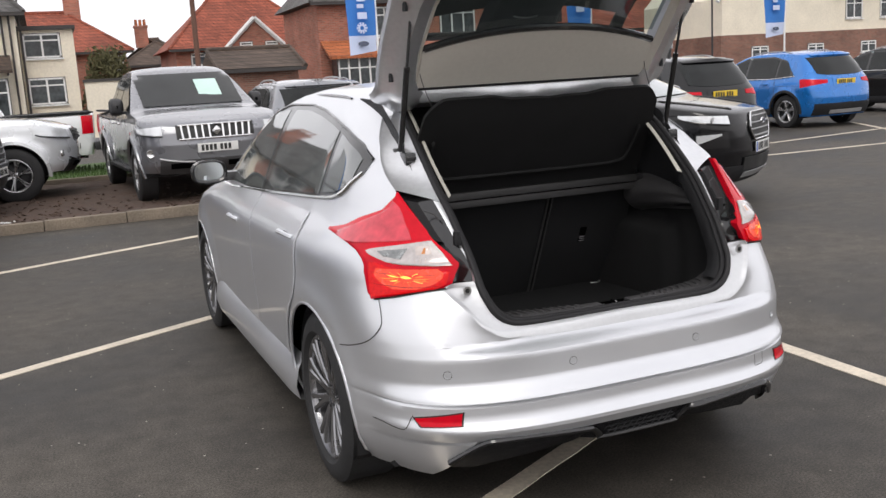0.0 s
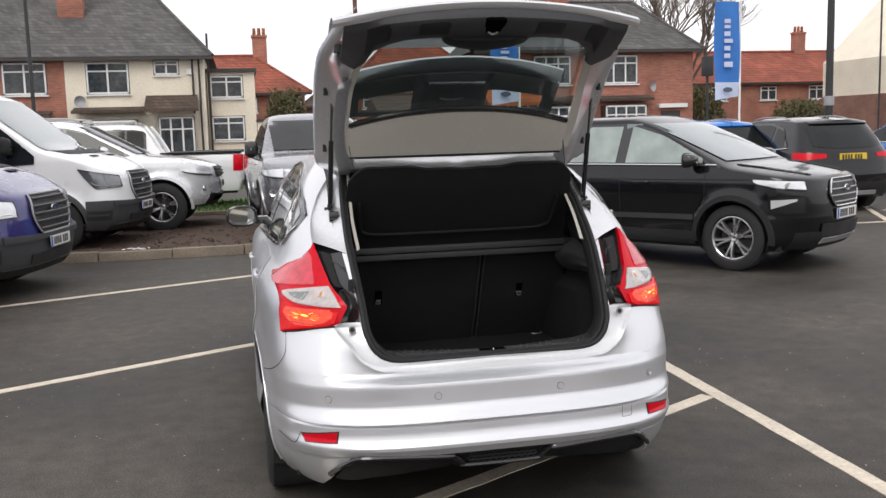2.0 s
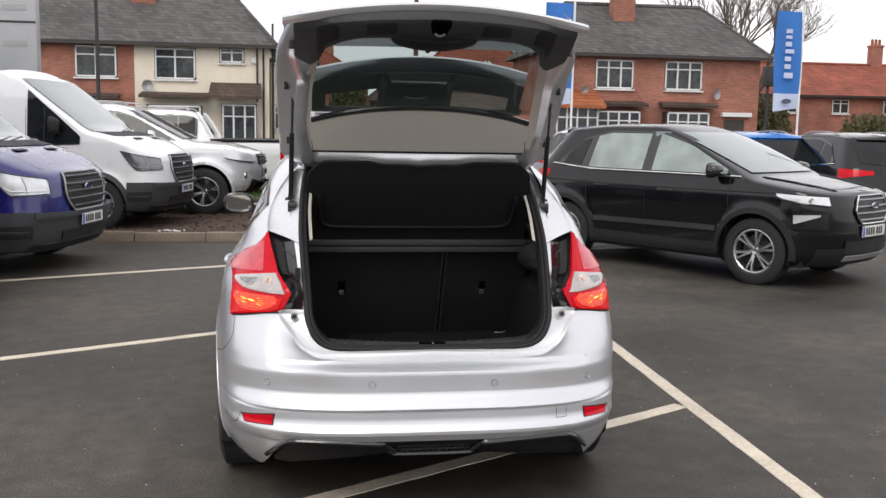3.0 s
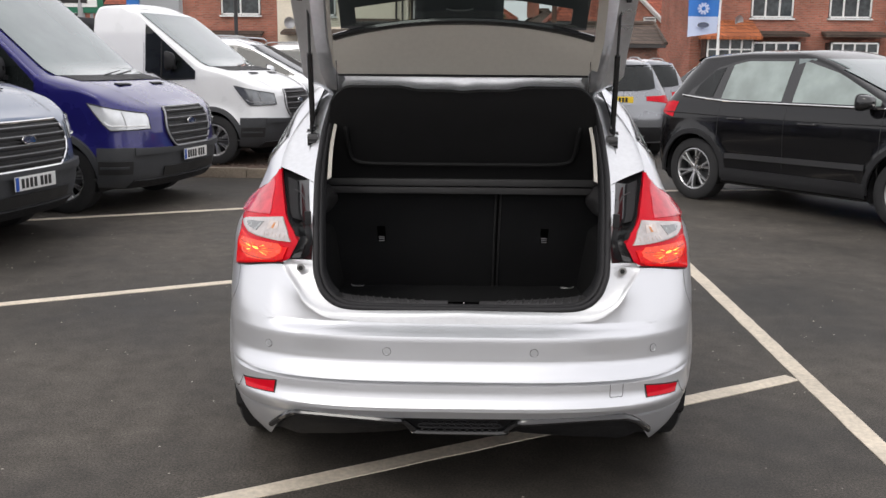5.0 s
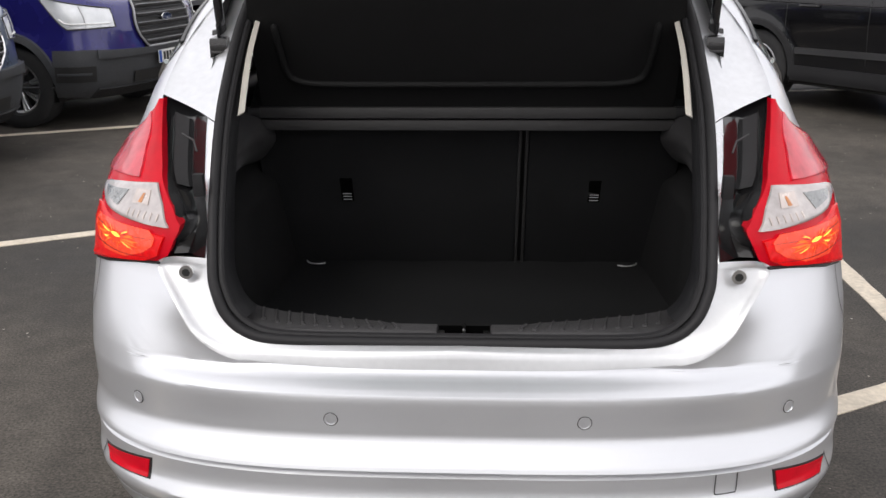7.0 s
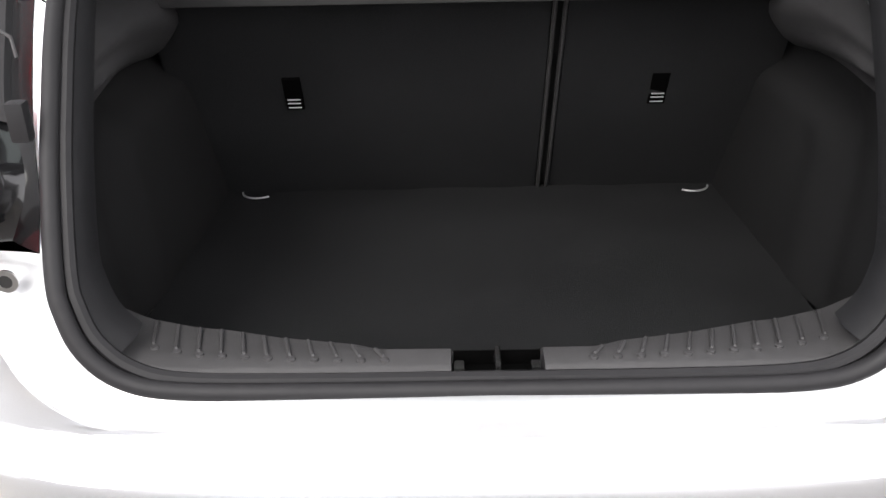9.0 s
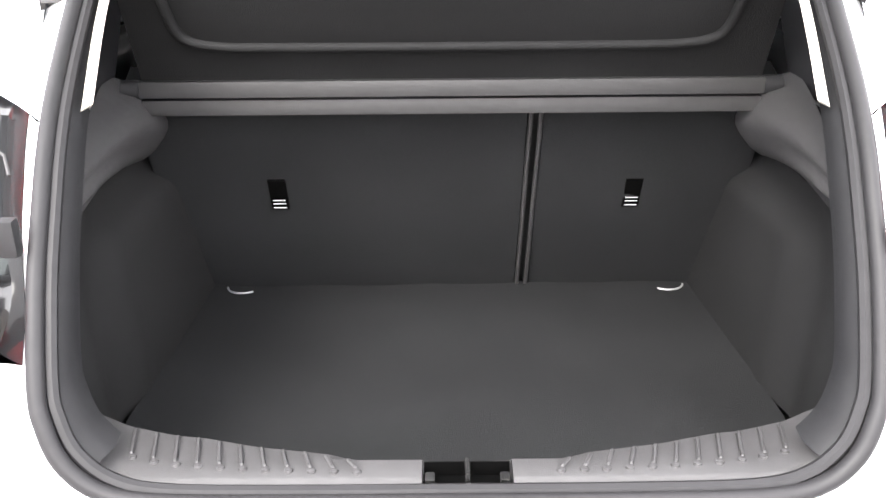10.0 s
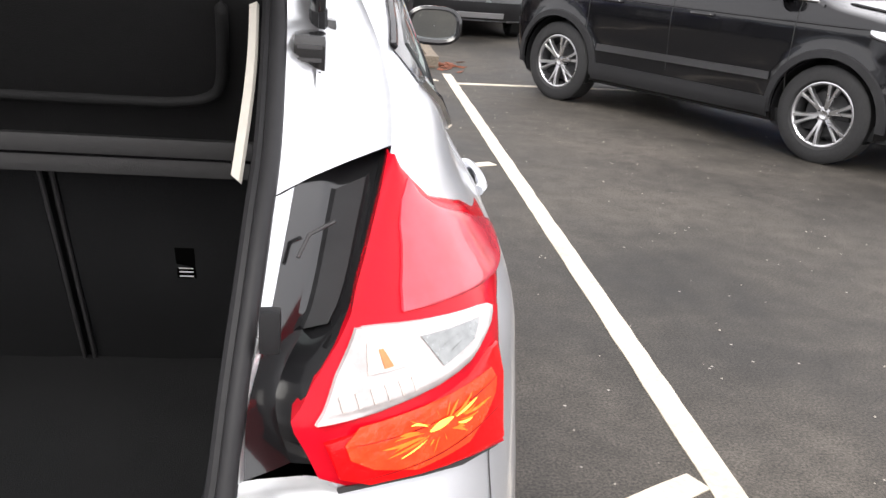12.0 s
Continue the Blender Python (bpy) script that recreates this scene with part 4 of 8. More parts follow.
# ---- tail lamps, reflectors, sensors ----
LAMP_IN = tab(.790, .70, .802, .60, .814, .515, .825, .412, .840, .380, .886, .362, .901, .362, .930, .399, .980, .484, 1.040, .558, 1.114, .645)
LAMP_OUT = tab(.790, .715, .804, .728, .888, .742, .912, .765, .932, .81, .948, .875, .960, .940, .971, .998, .979, .998, .990, .965, 1.005, .925, 1.030, .855, 1.060, .725, 1.098, .664, 1.114, .648)
WHITE_IN = tab(.897, .384, .936, .426, .971, .476)
WHITE_OUT = tab(.897, .47, .901, .57, .906, .625, .917, .675, .928, .730, .937, .748, .943, .735, .950, .69, .961, .585, .971, .486)
LIT_IN = tab(.798, .69, .812, .56, .826, .435, .840, .400, .878, .388, .886, .53, .893, .62, .905, .685)
LIT_OUT = tab(.798, .705, .905, .712)
UPPER_IN = tab(.958, .80, .966, .68, .974, .555, 1.02, .598, 1.065, .622, 1.088, .660)
UPPER_OUT = tab(.958, .90, .968, .95, .978, .96, .99, .935, 1.005, .885, 1.03, .805, 1.06, .69, 1.088, .664)


def lens(s, zs, low, high, proud, bulge=.0, n=14, depth=.004):
    """A lens between two edges given as tables over z, laid on the lamp's surface."""
    rows = [[on_skin(s, low(z) + (high(z) - low(z)) * k / n, z, proud + bulge * math.sin(math.pi * k / n) ** .5) for k in range(n + 1)] for z in zs]
    return slab(rows, (-s * depth * .6, depth, 0))


def streak(s, points, width, proud):
    """A narrow glowing line along (q, z) points."""
    ps = smooth_path([(q, z, 0) for q, z in points], 5)
    rows = [[], []]
    for i, p in enumerate(ps):
        f = math.sin(math.pi * (i + .3) / (len(ps) - .4))
        for k, sg in ((0, 1), (1, -1)):
            rows[k].append(on_skin(s, p.x, p.y + sg * width * f / 2, proud))
    return sheet(bmesh.new(), rows)


def tail_lamp(s):
    zs = [.790, .794, .802, .808, .814, .82, .826, .832, .84, .85, .87, .89, .901, .912, .922, .932, .94, .948, .955, .960, .966, .971, .975, .979, .985, .990, .997, 1.005, 1.018, 1.03, 1.045, 1.06, 1.078, 1.098, 1.108, 1.114]
    n = 20
    rows = [[on_skin(s, LAMP_IN(z) + (LAMP_OUT(z) - LAMP_IN(z)) * k / n, z, .002 + .010 * math.sin(math.pi * k / n) ** .5) for k in range(n + 1)] for z in zs]
    bm = sheet(bmesh.new(), rows)
    rim_rows = [[r[0] for r in rows] + [rows[-1][-1]] + [r[-1] for r in rows[::-1]]]
    rim_rows.append([p + Vector((0, .035, 0)) for p in rim_rows[0]])
    sheet(bm, rim_rows)
    lamp = part("tail_lamp", bm, RED_LENS, car, "glossy red tail lamp lit at the bottom", 45)
    part("upper_lens", lens(s, [.958, .962, .966, .970, .974, .98, .988, .997, 1.01, 1.03, 1.05, 1.07, 1.088], UPPER_IN, UPPER_OUT, .0135, .002), RED_SKY, lamp, "upper red lens with painted sky reflection")
    white = part("reversing_lens", lens(s, [.897, .899, .901, .904, .908, .914, .92, .926, .932, .937, .942, .948, .955, .963, .971], WHITE_IN, WHITE_OUT, .0130, .002), CLEAR_LENS, lamp, "clear reversing lens")
    # what shows through the clear lens, laid on top: two reflector bowls with light and shade painted in, an amber bulb
    # and moulded flutes
    part("reflector_bowl", patch(s, ((.575, .918), (.655, .926), (.690, .940), (.560, .950)), .0165, .001, 6), BOWL, white, "reflector bowl with painted shade")
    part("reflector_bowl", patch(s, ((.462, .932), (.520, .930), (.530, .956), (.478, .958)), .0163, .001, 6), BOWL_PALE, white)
    part("amber_bulb", patch(s, ((.486, .934), (.500, .934), (.496, .951), (.489, .951)), .0172, .001, 3), AMBER, white, "small amber bulb")
    for k in range(6):
        q = .415 + k * .020
        part("lens_flute", patch(s, ((q, .906), (q + .004, .906), (q + .006, .920), (q + .002, .920)), .0160, .001, 3), BOWL_PALE, white)
    for z0, q0, q1 in ((.928, .60, .66), (.935, .585, .675), (.942, .57, .66)):
        part("lens_flute", streak(s, [(q0, z0), ((q0 + q1) / 2, z0 + .002), (q1, z0 + .001)], .003, .0178), BOWL, white)
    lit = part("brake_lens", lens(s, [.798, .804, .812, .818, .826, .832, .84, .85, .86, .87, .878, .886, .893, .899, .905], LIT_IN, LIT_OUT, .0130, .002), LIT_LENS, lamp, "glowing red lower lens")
    # the bulb's light on lens and reflector facets is put in as emission
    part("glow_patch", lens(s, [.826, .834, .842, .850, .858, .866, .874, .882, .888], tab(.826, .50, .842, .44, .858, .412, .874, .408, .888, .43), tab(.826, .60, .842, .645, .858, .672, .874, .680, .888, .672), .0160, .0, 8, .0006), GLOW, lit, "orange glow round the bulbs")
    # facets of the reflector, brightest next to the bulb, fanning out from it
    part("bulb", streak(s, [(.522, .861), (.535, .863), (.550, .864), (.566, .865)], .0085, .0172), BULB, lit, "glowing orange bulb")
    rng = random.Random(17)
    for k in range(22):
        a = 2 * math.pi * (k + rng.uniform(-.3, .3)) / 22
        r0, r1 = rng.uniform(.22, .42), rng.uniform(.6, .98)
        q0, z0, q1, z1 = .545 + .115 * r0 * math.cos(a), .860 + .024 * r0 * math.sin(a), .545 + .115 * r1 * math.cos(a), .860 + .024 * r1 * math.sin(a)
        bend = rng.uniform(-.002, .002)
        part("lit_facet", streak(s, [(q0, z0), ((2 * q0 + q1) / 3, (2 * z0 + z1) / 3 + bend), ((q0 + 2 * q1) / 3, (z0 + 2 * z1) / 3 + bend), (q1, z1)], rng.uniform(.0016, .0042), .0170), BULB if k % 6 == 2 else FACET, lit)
    for z in (.836, .872):
        part("lens_ridge", streak(s, [(.40, z), (.52, z - .004), (.64, z + .002), (.70, z + .006)], .0013, .0168), RED_DARK, lit)
    # black line put in for the shade below the lamp's lower edge
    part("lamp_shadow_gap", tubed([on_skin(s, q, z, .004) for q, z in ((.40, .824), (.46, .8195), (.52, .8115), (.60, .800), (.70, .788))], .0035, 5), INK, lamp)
    return lamp


for s in (1, -1):
    tail_lamp(s)
    part("reflector_gap", patch(s, ((.416, .4075), (.600, .4005), (.624, .4305), (.404, .4525)), .0015, .004), INK, car)
    part("reflector", patch(s, ((.422, .411), (.590, .405), (.612, .427), (.412, .448)), .004, .01), RED_LENS, car, "red bumper reflector")
    for x, z in ((.24, .567), (.642, .565)):
        q = hatch.q_at_x(x, z)
        c = on_skin(s, q, z, .001)
        nrm = (on_skin(s, q, z, .01) - c).normalized()
        turn = nrm.to_track_quat("X", "Z").to_matrix().to_4x4()
        part("parking_sensor", lathe(bmesh.new(), [(0, .0125), (.0015, .0125), (.0015, .0105), (.0, .0102), (.0005, .0)], 24, Matrix.Translation(c) @ turn), SILVER, car, "round parking sensor", 20)
        part("sensor_gap", lathe(bmesh.new(), [(.0002, .0140), (.0006, .0126)], 24, Matrix.Translation(c) @ turn), INK, car)


def seam(s, points, width=.003, proud=.0012, name="panel_gap"):
    """A dark shut line along (q, z) points on the skin."""
    ps = smooth_path([(q, z, 0) for q, z in points], 6)
    rows = [[], []]
    for i, p in enumerate(ps):
        t = ps[min(i + 1, len(ps) - 1)] - ps[max(i - 1, 0)]
        t = Vector((-t.y, t.x, 0)).normalized() * width / 2
        for k, sg in ((0, 1), (1, -1)):
            rows[k].append(on_skin(s, p.x + sg * t.x, p.y + sg * t.y, proud))
    part(name, sheet(bmesh.new(), rows), INK, car)


for s in (1, -1):
    seam(s, [(.957, .605), (.90, .618), (.785, .655), (.70, .705), (.684, .75), (.682, .80)], .0035)
    seam(s, [(.62, .436), (.66, .40), (.70, .385), (.80, .392), (.86, .392)], .003)
seam(1, [(.270, .462), (.270, .445), (.270, .425), (.275, .420)], .002)
seam(1, [(.315, .462), (.315, .445), (.315, .425), (.312, .420)], .002)
seam(1, [(.272, .421), (.29, .4205), (.313, .421)], .002)

# ---- lower valance ----
val = bmesh.new()
rows = []
for x in spaced(-.62, .62, 48):
    ax = abs(x)
    top = .352 if ax < .55 else .352 - (ax - .55) * 1.4
    y = hatch.rear_y(ax, max(top, .25)) + .012
    low = float(np.interp(ax, [0, .13, .20, .50, .62], [.285, .285, .262, .235, .21]))
    rows.append([(x, y, top + .004), (x, y + .03, (top + low) / 2 + .01), (x, y + .05 + .05 * (ax > .16), low), (x, y + .35, low - .01)])
part("rear_valance", sheet(val, rows), PLASTIC, car, "gloss black lower valance")
bead = [(-.645, .27), (-.60, .315), (-.555, .345), (-.50, .352), (-.23, .342), (-.19, .335), (-.155, .305), (-.13, .292), (.13, .292), (.155, .305), (.19, .335), (.23, .342), (.50, .352), (.555, .345), (.60, .315), (.645, .27)]
bead3 = [(x, hatch.rear_y(abs(x), max(z, .25)) - (.004 if abs(x) > .2 else -.01), z) for x, z in bead]
part("valance_trim", tubed(smooth_path(bead3, 5), .013, 8, False, .8), GLOSS_BLACK, car, "gloss black trim strip")
gr = bmesh.new()
for r in range(4):
    for c in range(11):
        x = -.125 + c * .025 + (.0125 if r % 2 else 0)
        if abs(x) > .128 - r * .0:
            continue
        z = .345 - r * .0135
        tube(gr, [(x + .0125 * math.cos(a), hatch.rear_y(abs(x), .33) + .012, z + .0065 * math.sin(a)) for a in (math.pi * k / 3 for k in range(6))], .0018, 4, True)
part("valance_mesh", gr, PLASTIC, car, "black hexagonal mesh")
part("underbody", boxed(-.76, .76, .32, 4.0, .20, .26), PLASTIC, car)
hatch.arch_liners(car, PLASTIC, .22, .86)
for s in (1, -1):
    for hy in (HUB_Y, HUB_Y + WHEELBASE):
        add_wheel(car, s * (.878 - .115), hy, HUB_Z, s, TYRE_R, .215, .232, (9, .13), WHEEL_DARK)
        lip = [(s * (hatch.half(hy + ARCH * math.cos(a), HUB_Z + ARCH * math.sin(a)) - .002), hy + ARCH * math.cos(a), HUB_Z + ARCH * math.sin(a)) for a in spaced(-.25, math.pi + .25, 26)]
        part("arch_lip", tubed(lip, .006, 6), SILVER, car)
    sk = []
    for y in spaced(1.13, 3.09, 30):
        f = min(1, (y - 1.13) / .12, (3.09 - y) / .12)
        sk.append([(s * (.845 + .0), y, .40), (s * (.872 + .016 * f), y, .345), (s * (.888 + .012 * f), y, .27), (s * (.875 + .01 * f), y, .215), (s * .80, y, .195)])
    part("side_skirt", sheet(bmesh.new(), sk), SILVER, car, "flared silver side skirt")
# ---- doors, windows ----
dlo_top = tab(.60, 1.195, .66, 1.222, .72, 1.25, .90, 1.298, 1.08, 1.332, 1.3, 1.362, 1.55, 1.383, 1.95, 1.384, 2.2, 1.345, 2.43, 1.267, 2.75, 1.13, 2.98, 1.03)
dlo_low = tab(.60, 1.19, .66, 1.145, .72, 1.100, .80, 1.082, .93, 1.070, 1.30, 1.048, 1.80, 1.020, 2.6, .985, 2.98, .985)
for s in (1, -1):
    ys = spaced(.61, 2.97, 70)
    part("window_surround", hatch.side_panel(s, ys, lambda y: dlo_low(y) - .012, lambda y: dlo_top(y) + .016, .0025, .0, 10), GLOSS_BLACK, car)
    rear_q = spaced(.665, .93, 12)
    part("quarter_window", hatch.side_panel(s, rear_q, lambda y: dlo_low(y) + .010, lambda y: dlo_top(y) - .010, .006, .003), HATCH_GLASS, car, "dark tinted quarter window")
    part("rear_door_window", hatch.side_panel(s, spaced(.975, 1.80, 24), lambda y: dlo_low(y) + .006, lambda y: dlo_top(y) - .010, .006, .003), HATCH_GLASS, car, "dark tinted door window")
    part("front_door_window", hatch.side_panel(s, spaced(1.90, 2.80, 24), lambda y: dlo_low(y) + .006, lambda y: dlo_top(y) - .012, .006, .003), HATCH_GLASS, car, "tinted door window")
    strip = [(s * (hatch.side_x(y, dlo_low(y) - .008) + .006), y, dlo_low(y) - .008) for y in spaced(.615, 2.95, 50)]
    part("window_trim", tubed(strip, .0075, 6), CHROME, car, "bright strip below the windows")
    top_strip = [(s * (hatch.side_x(y, dlo_top(y) + .012) + .004), y, dlo_top(y) + .012) for y in spaced(.615, 2.95, 50)]
    part("window_top_seal", tubed(top_strip, .006, 6), GLOSS_BLACK, car)

    def arch_front(z, hy, sign):
        h2 = (ARCH + .03) ** 2 - (z - HUB_Z) ** 2
        return hy + sign * math.sqrt(h2) if h2 > 0 else hy

    for name, ya, yb, arch_side in (("rear_door", 1.0, 1.83, HUB_Y), ("front_door", 1.845, 2.86, None)):
        rows = []
        for z in spaced(.40, 1.0, 16):
            y_lo = max(ya, arch_front(z, HUB_Y, 1) + .02) if arch_side else ya
            y_hi = yb + (.0 if name == "rear_door" else .10 * (1 - abs(z - .75)))
            rows.append([(s * (hatch.side_x(y, z) + .003), y, z) for y in spaced(y_lo, y_hi, 24)])
        door = part(name, thick(sheet(bmesh.new(), rows), .004 * s), SILVER, car, "silver painted door")
        hy_, hz_ = (1.16, .902) if name == "rear_door" else (2.26, .848)
        xs_ = hatch.side_x(hy_, hz_)
        pts = [(s * (xs_ + .004), hy_ - .115, hz_), (s * (xs_ + .015), hy_ - .09, hz_ + .004), (s * (xs_ + .018), hy_, hz_ + .004), (s * (xs_ + .015), hy_ + .09, hz_), (s * (xs_ + .004), hy_ + .115, hz_ - .004)]
        part("door_handle", tubed(smooth_path(pts, 5), .0105, 8), SILVER, door, "silver painted pull handle")
        part("handle_recess", lathe(bmesh.new(), [(s * (xs_ + .006), .0), (s * (xs_ + .006), .045)], 20, Matrix.Translation((0, hy_, hz_ - .012)) @ Matrix.Diagonal((1, 1.5, .55, 1))), GLOSS_BLACK, door)
    rows = []
    for k in range(9):
        a = math.pi / 2 * k / 8
        c = math.cos(a) ** .6 if k < 8 else 0.02
        rows.append([(s * (.932 + .086 * c * math.copysign(abs(math.cos(t)) ** .7, math.cos(t))), 2.575 + .105 * math.sin(a), 1.058 + .056 * c * math.copysign(abs(math.sin(t)) ** .7, math.sin(t))) for t in spaced(0, 2 * math.pi, 28)[:-1]])
    mir = part("door_mirror", sheet(bmesh.new(), rows, True), SILVER, car, "silver door mirror")
    rim_pts = [Vector(p) + Vector((0, -.006, 0)) for p in rows[0]]
    part("mirror_rim", tubed(rim_pts, .011, 6, True), GLOSS_BLACK, mir, "black mirror rim")
    glass = [[(.932 * s + (p[0] - .932 * s) * f, 2.568 - (p[2] - 1.058) * .16 * f, 1.058 + (p[2] - 1.058) * f) for p in rows[0]] for f in (.93, .6, .3, .02)]
    part("mirror_glass", sheet(bmesh.new(), glass, True), MIRROR, mir, "mirror glass")
    part("mirror_foot", boxed(.75, .88, 2.59, 2.68, 1.0, 1.05, .015, Matrix.Diagonal((s, 1, 1, 1))), GLOSS_BLACK, mir)
part("windscreen", hatch.end_panel(1, spaced(-.56, .56, 16), lambda x: 1.01, lambda x: 1.40, .004, .003), SCREEN_GLASS, car, "windscreen")
for s in (1, -1):
    rail = [(s * (hatch.side_x(y, z) + .002), y, z) for y, z in ((1.12, 1.418), (1.3, 1.428), (1.7, 1.436), (2.1, 1.425))]
    part("roof_ditch", tubed(smooth_path(rail, 5), .006, 6), GLOSS_BLACK, car)

# ---- boot interior ----
seal_y = tab(*[v for x, y, z in SEAL if x > .3 and z < 1.3 for v in (z, y)])
FLOOR_Z = .545
rows = []
for y in spaced(.20, 1.03, 14):
    w = float(np.interp(y, [.20, .30, .5, .75, 1.03], [.44, .50, .53, .515, .505]))
    rows.append([(w * k / 14, y, FLOOR_Z + .002 * math.sin(y * 9 + k)) for k in range(-14, 15)])
part("boot_floor", slab(rows, (0, 0, -.012)), CARPET, car, "dark grey carpeted boot floor")
for s in (1, -1):
    part("tie_down_edge", tubed([(.008 + s * (.445 + .034 * math.cos(a)), 1.004 - .034 * math.sin(a), FLOOR_Z + .006) for a in spaced(.15, 2.3, 12)], .0022, 6), GREY_METAL, car, "thin pale metal tie-down loop")
    # felt-lined side panel
    zs = spaced(FLOOR_Z - .005, 1.0, 26)
    rows = []
    for z in zs:
        f = (z - FLOOR_Z) / (1.0 - FLOOR_Z)
        row = []
        y_first = max(.175, seal_y(z) + .050)
        for y in spaced(y_first, 1.04, 44):
            g = (y - y_first) / (1.04 - y_first)
            base = float(np.interp(y, [.175, .30, .5, .75, 1.04], [.455, .515, .535, .518, .506]))
            step = lambda v, lo, hi: (lambda u: u * u * (3 - 2 * u))(min(1, max(0, (v - lo) / (hi - lo))))
            arch = step(g, .34, .52) * (1 - step(f, .58, .74))
            pocket = .030 * math.exp(-((g - .18) / .12) ** 2) * math.exp(-((f - .45) / .3) ** 2)
            lean = .022 * f
            row.append((s * (base + .058 * step(g, .30, .55) - .062 * arch + pocket + lean), y, z))
        rows.append(row)
    part("boot_side_trim", sheet(bmesh.new(), rows), FELT, car, "dark felt boot side lining")
    # ledge that carries the parcel shelf
    rows = []
    for k in range(21):
        t = k / 20
        y = .80 - .455 * t
        xin = .500 - .026 * t ** 1.2 + .012 * math.sin(math.pi * t)
        xout = .590 - .094 * t
        xin += (xout - .006 - xin) * t ** 5
        zt = 1.012 - .050 * t ** 2
        drop = .006 + .115 * (1 - t) ** .8
        rows.append([(s * xout, y, zt + .030)] + [(s * (xin + .045 * (1 - math.sin(math.pi * u) ** .6) * (.4 + .6 * u) + .006 * math.sin(9 * u + 5 * t)), y, zt + .016 - (drop + .016) * u) for u in spaced(.06, 1, 9)] + [(s * xout, y, zt - drop - .012)])
    part("shelf_support", sheet(bmesh.new(), rows), GREY_PLASTIC, car, "moulded dark plastic shelf support", 60)
    # pale pillar lining just inside the seal
    rows = [[], []]
    for x, y, z in SEAL[10:17]:
        rows[0].append((s * (x - .030), y + .052, z + .030))
        rows[1].append((s * (x - .040), y + .066, z + .034))
    part("pillar_lining", thick(sheet(bmesh.new(), [smooth_path(r, 4) for r in rows]), .006 * s), CREAM_TRIM, car, "cream pillar lining")
    rows = [[(s * .56, .36, 1.02), (s * .56, .62, 1.30), (s * .54, .85, 1.41)], [(s * .58, .80, 1.02), (s * .57, .95, 1.25), (s * .55, 1.05, 1.42)]]
    part("pillar_inner", sheet(bmesh.new(), rows), PLASTIC, car)
part("trim_pocket", boxed(.487, .50, .235, .26, .60, .65, .004, pose(0, 0, 0, 0, 18, 0)), GREY_PLASTIC, car)

# sill trim with its ribs and the lock
rows = []
sill_edge = tab(0, .178, .13, .180, .16, .192, .25, .208, .32, .228, .455, .250)
LOCK_X = .010
for x in sorted(set(spaced(-.46, .46, 80)) | {LOCK_X - .0545, LOCK_X - .0535, LOCK_X + .0535, LOCK_X + .0545}):
    ax = abs(x)
    ye = sill_edge(ax)
    zt = float(np.interp(ax, [0, .36, .42, .46], [.696, .698, .706, .722]))
    ys_ = (.122, .128, .134, .165, ye - .012, ye, ye + .004)
    zs_ = (zt - .010, zt - .002, zt + .001, zt + .002, zt, zt - .010, FLOOR_Z - .01)
    dip = abs(x - LOCK_X) < .054
    rows.append([(x + .0, y + .012 * (ax > .40) * (y < .15), z - (.026 if dip and .125 < y < .17 else 0)) for y, z in zip(ys_, zs_)])
sill = part("boot_sill", sheet(bmesh.new(), rows), GREY_PLASTIC, car, "ribbed grey plastic boot sill", 30)
for s in (1, -1):
    for k in range(11):
        x = .122 + .0275 * k
        slope = .012 * s
        y0, y1 = .142 + .03 * (x / .42) ** 3, sill_edge(x) - .014
        zt = float(np.interp(x, [0, .36, .42, .46], [.697, .699, .707, .723]))
        part("sill_rib", tubed([(s * x, y0, zt - .001), (s * x + .2 * slope, y0 + .004, zt + .0035), (s * x + slope, y1 - .004, zt + .0035), (s * x + slope, y1, zt - .002)], .0026, 6), GREY_PLASTIC, sill)
        part("rib_end", lathe(bmesh.new(), [(-.002, .006), (.0035, .005), (.0045, 0)], 10, Matrix.Translation((s * x, y0 - .001, zt)) @ pose(0, 0, 0, 0, -90, 0)), GREY_PLASTIC, sill)
part("lock_recess", boxed(LOCK_X - .0525, LOCK_X + .0525, .1285, .166, .6735, .6765, .0005), VOID, sill, "lock recess, its shade painted black")
part("lock_backing", boxed(LOCK_X - .052, LOCK_X + .052, .1635, .1655, .675, .6955, .0005), VOID, sill)
part("lock_striker", tubed([(LOCK_X, .130, .680), (LOCK_X, .132, .700), (LOCK_X, .160, .700), (LOCK_X, .164, .680)], .0038, 8), STEEL, sill, "bright steel lock striker")
for s in (1, -1):
    part("lock_bolt", boxed(LOCK_X + s * .045 - .006, LOCK_X + s * .045 + .006, .132, .150, .676, .692, .003), STEEL, sill, "bright steel bolt")
    part("lock_plate", boxed(LOCK_X + s * .022 - .014, LOCK_X + s * .022 + .014, .129, .132, .6765, .682, .001), GREY_METAL, sill)

# rear seat backs
SEAT = lambda z: float(np.interp(z, [.53, 1.02], [1.030, .783]))
for name, xa, xb in (("seat_back", -.56, .139), ("seat_back", .157, .56)):
    rows = []
    for z in spaced(.535, 1.03, 12):
        rows.append([(x, SEAT(z) + .012 * (min(abs(x - xa), abs(x - xb)) < .006) + .004 * math.sin(z * 14) * math.sin(x * 5), z) for x in [xa, xa + .006] + spaced(xa + .02, xb - .02, 14) + [xb - .006, xb]])
    part(name, slab(rows, (0, .05, .02)), CARPET, car, "dark carpeted folding seat back")
part("seat_gap", slab([[(x, SEAT(z) + .03, z) for x in (.131, .165)] for z in (.54, 1.0)], (0, .02, 0)), INK, car)
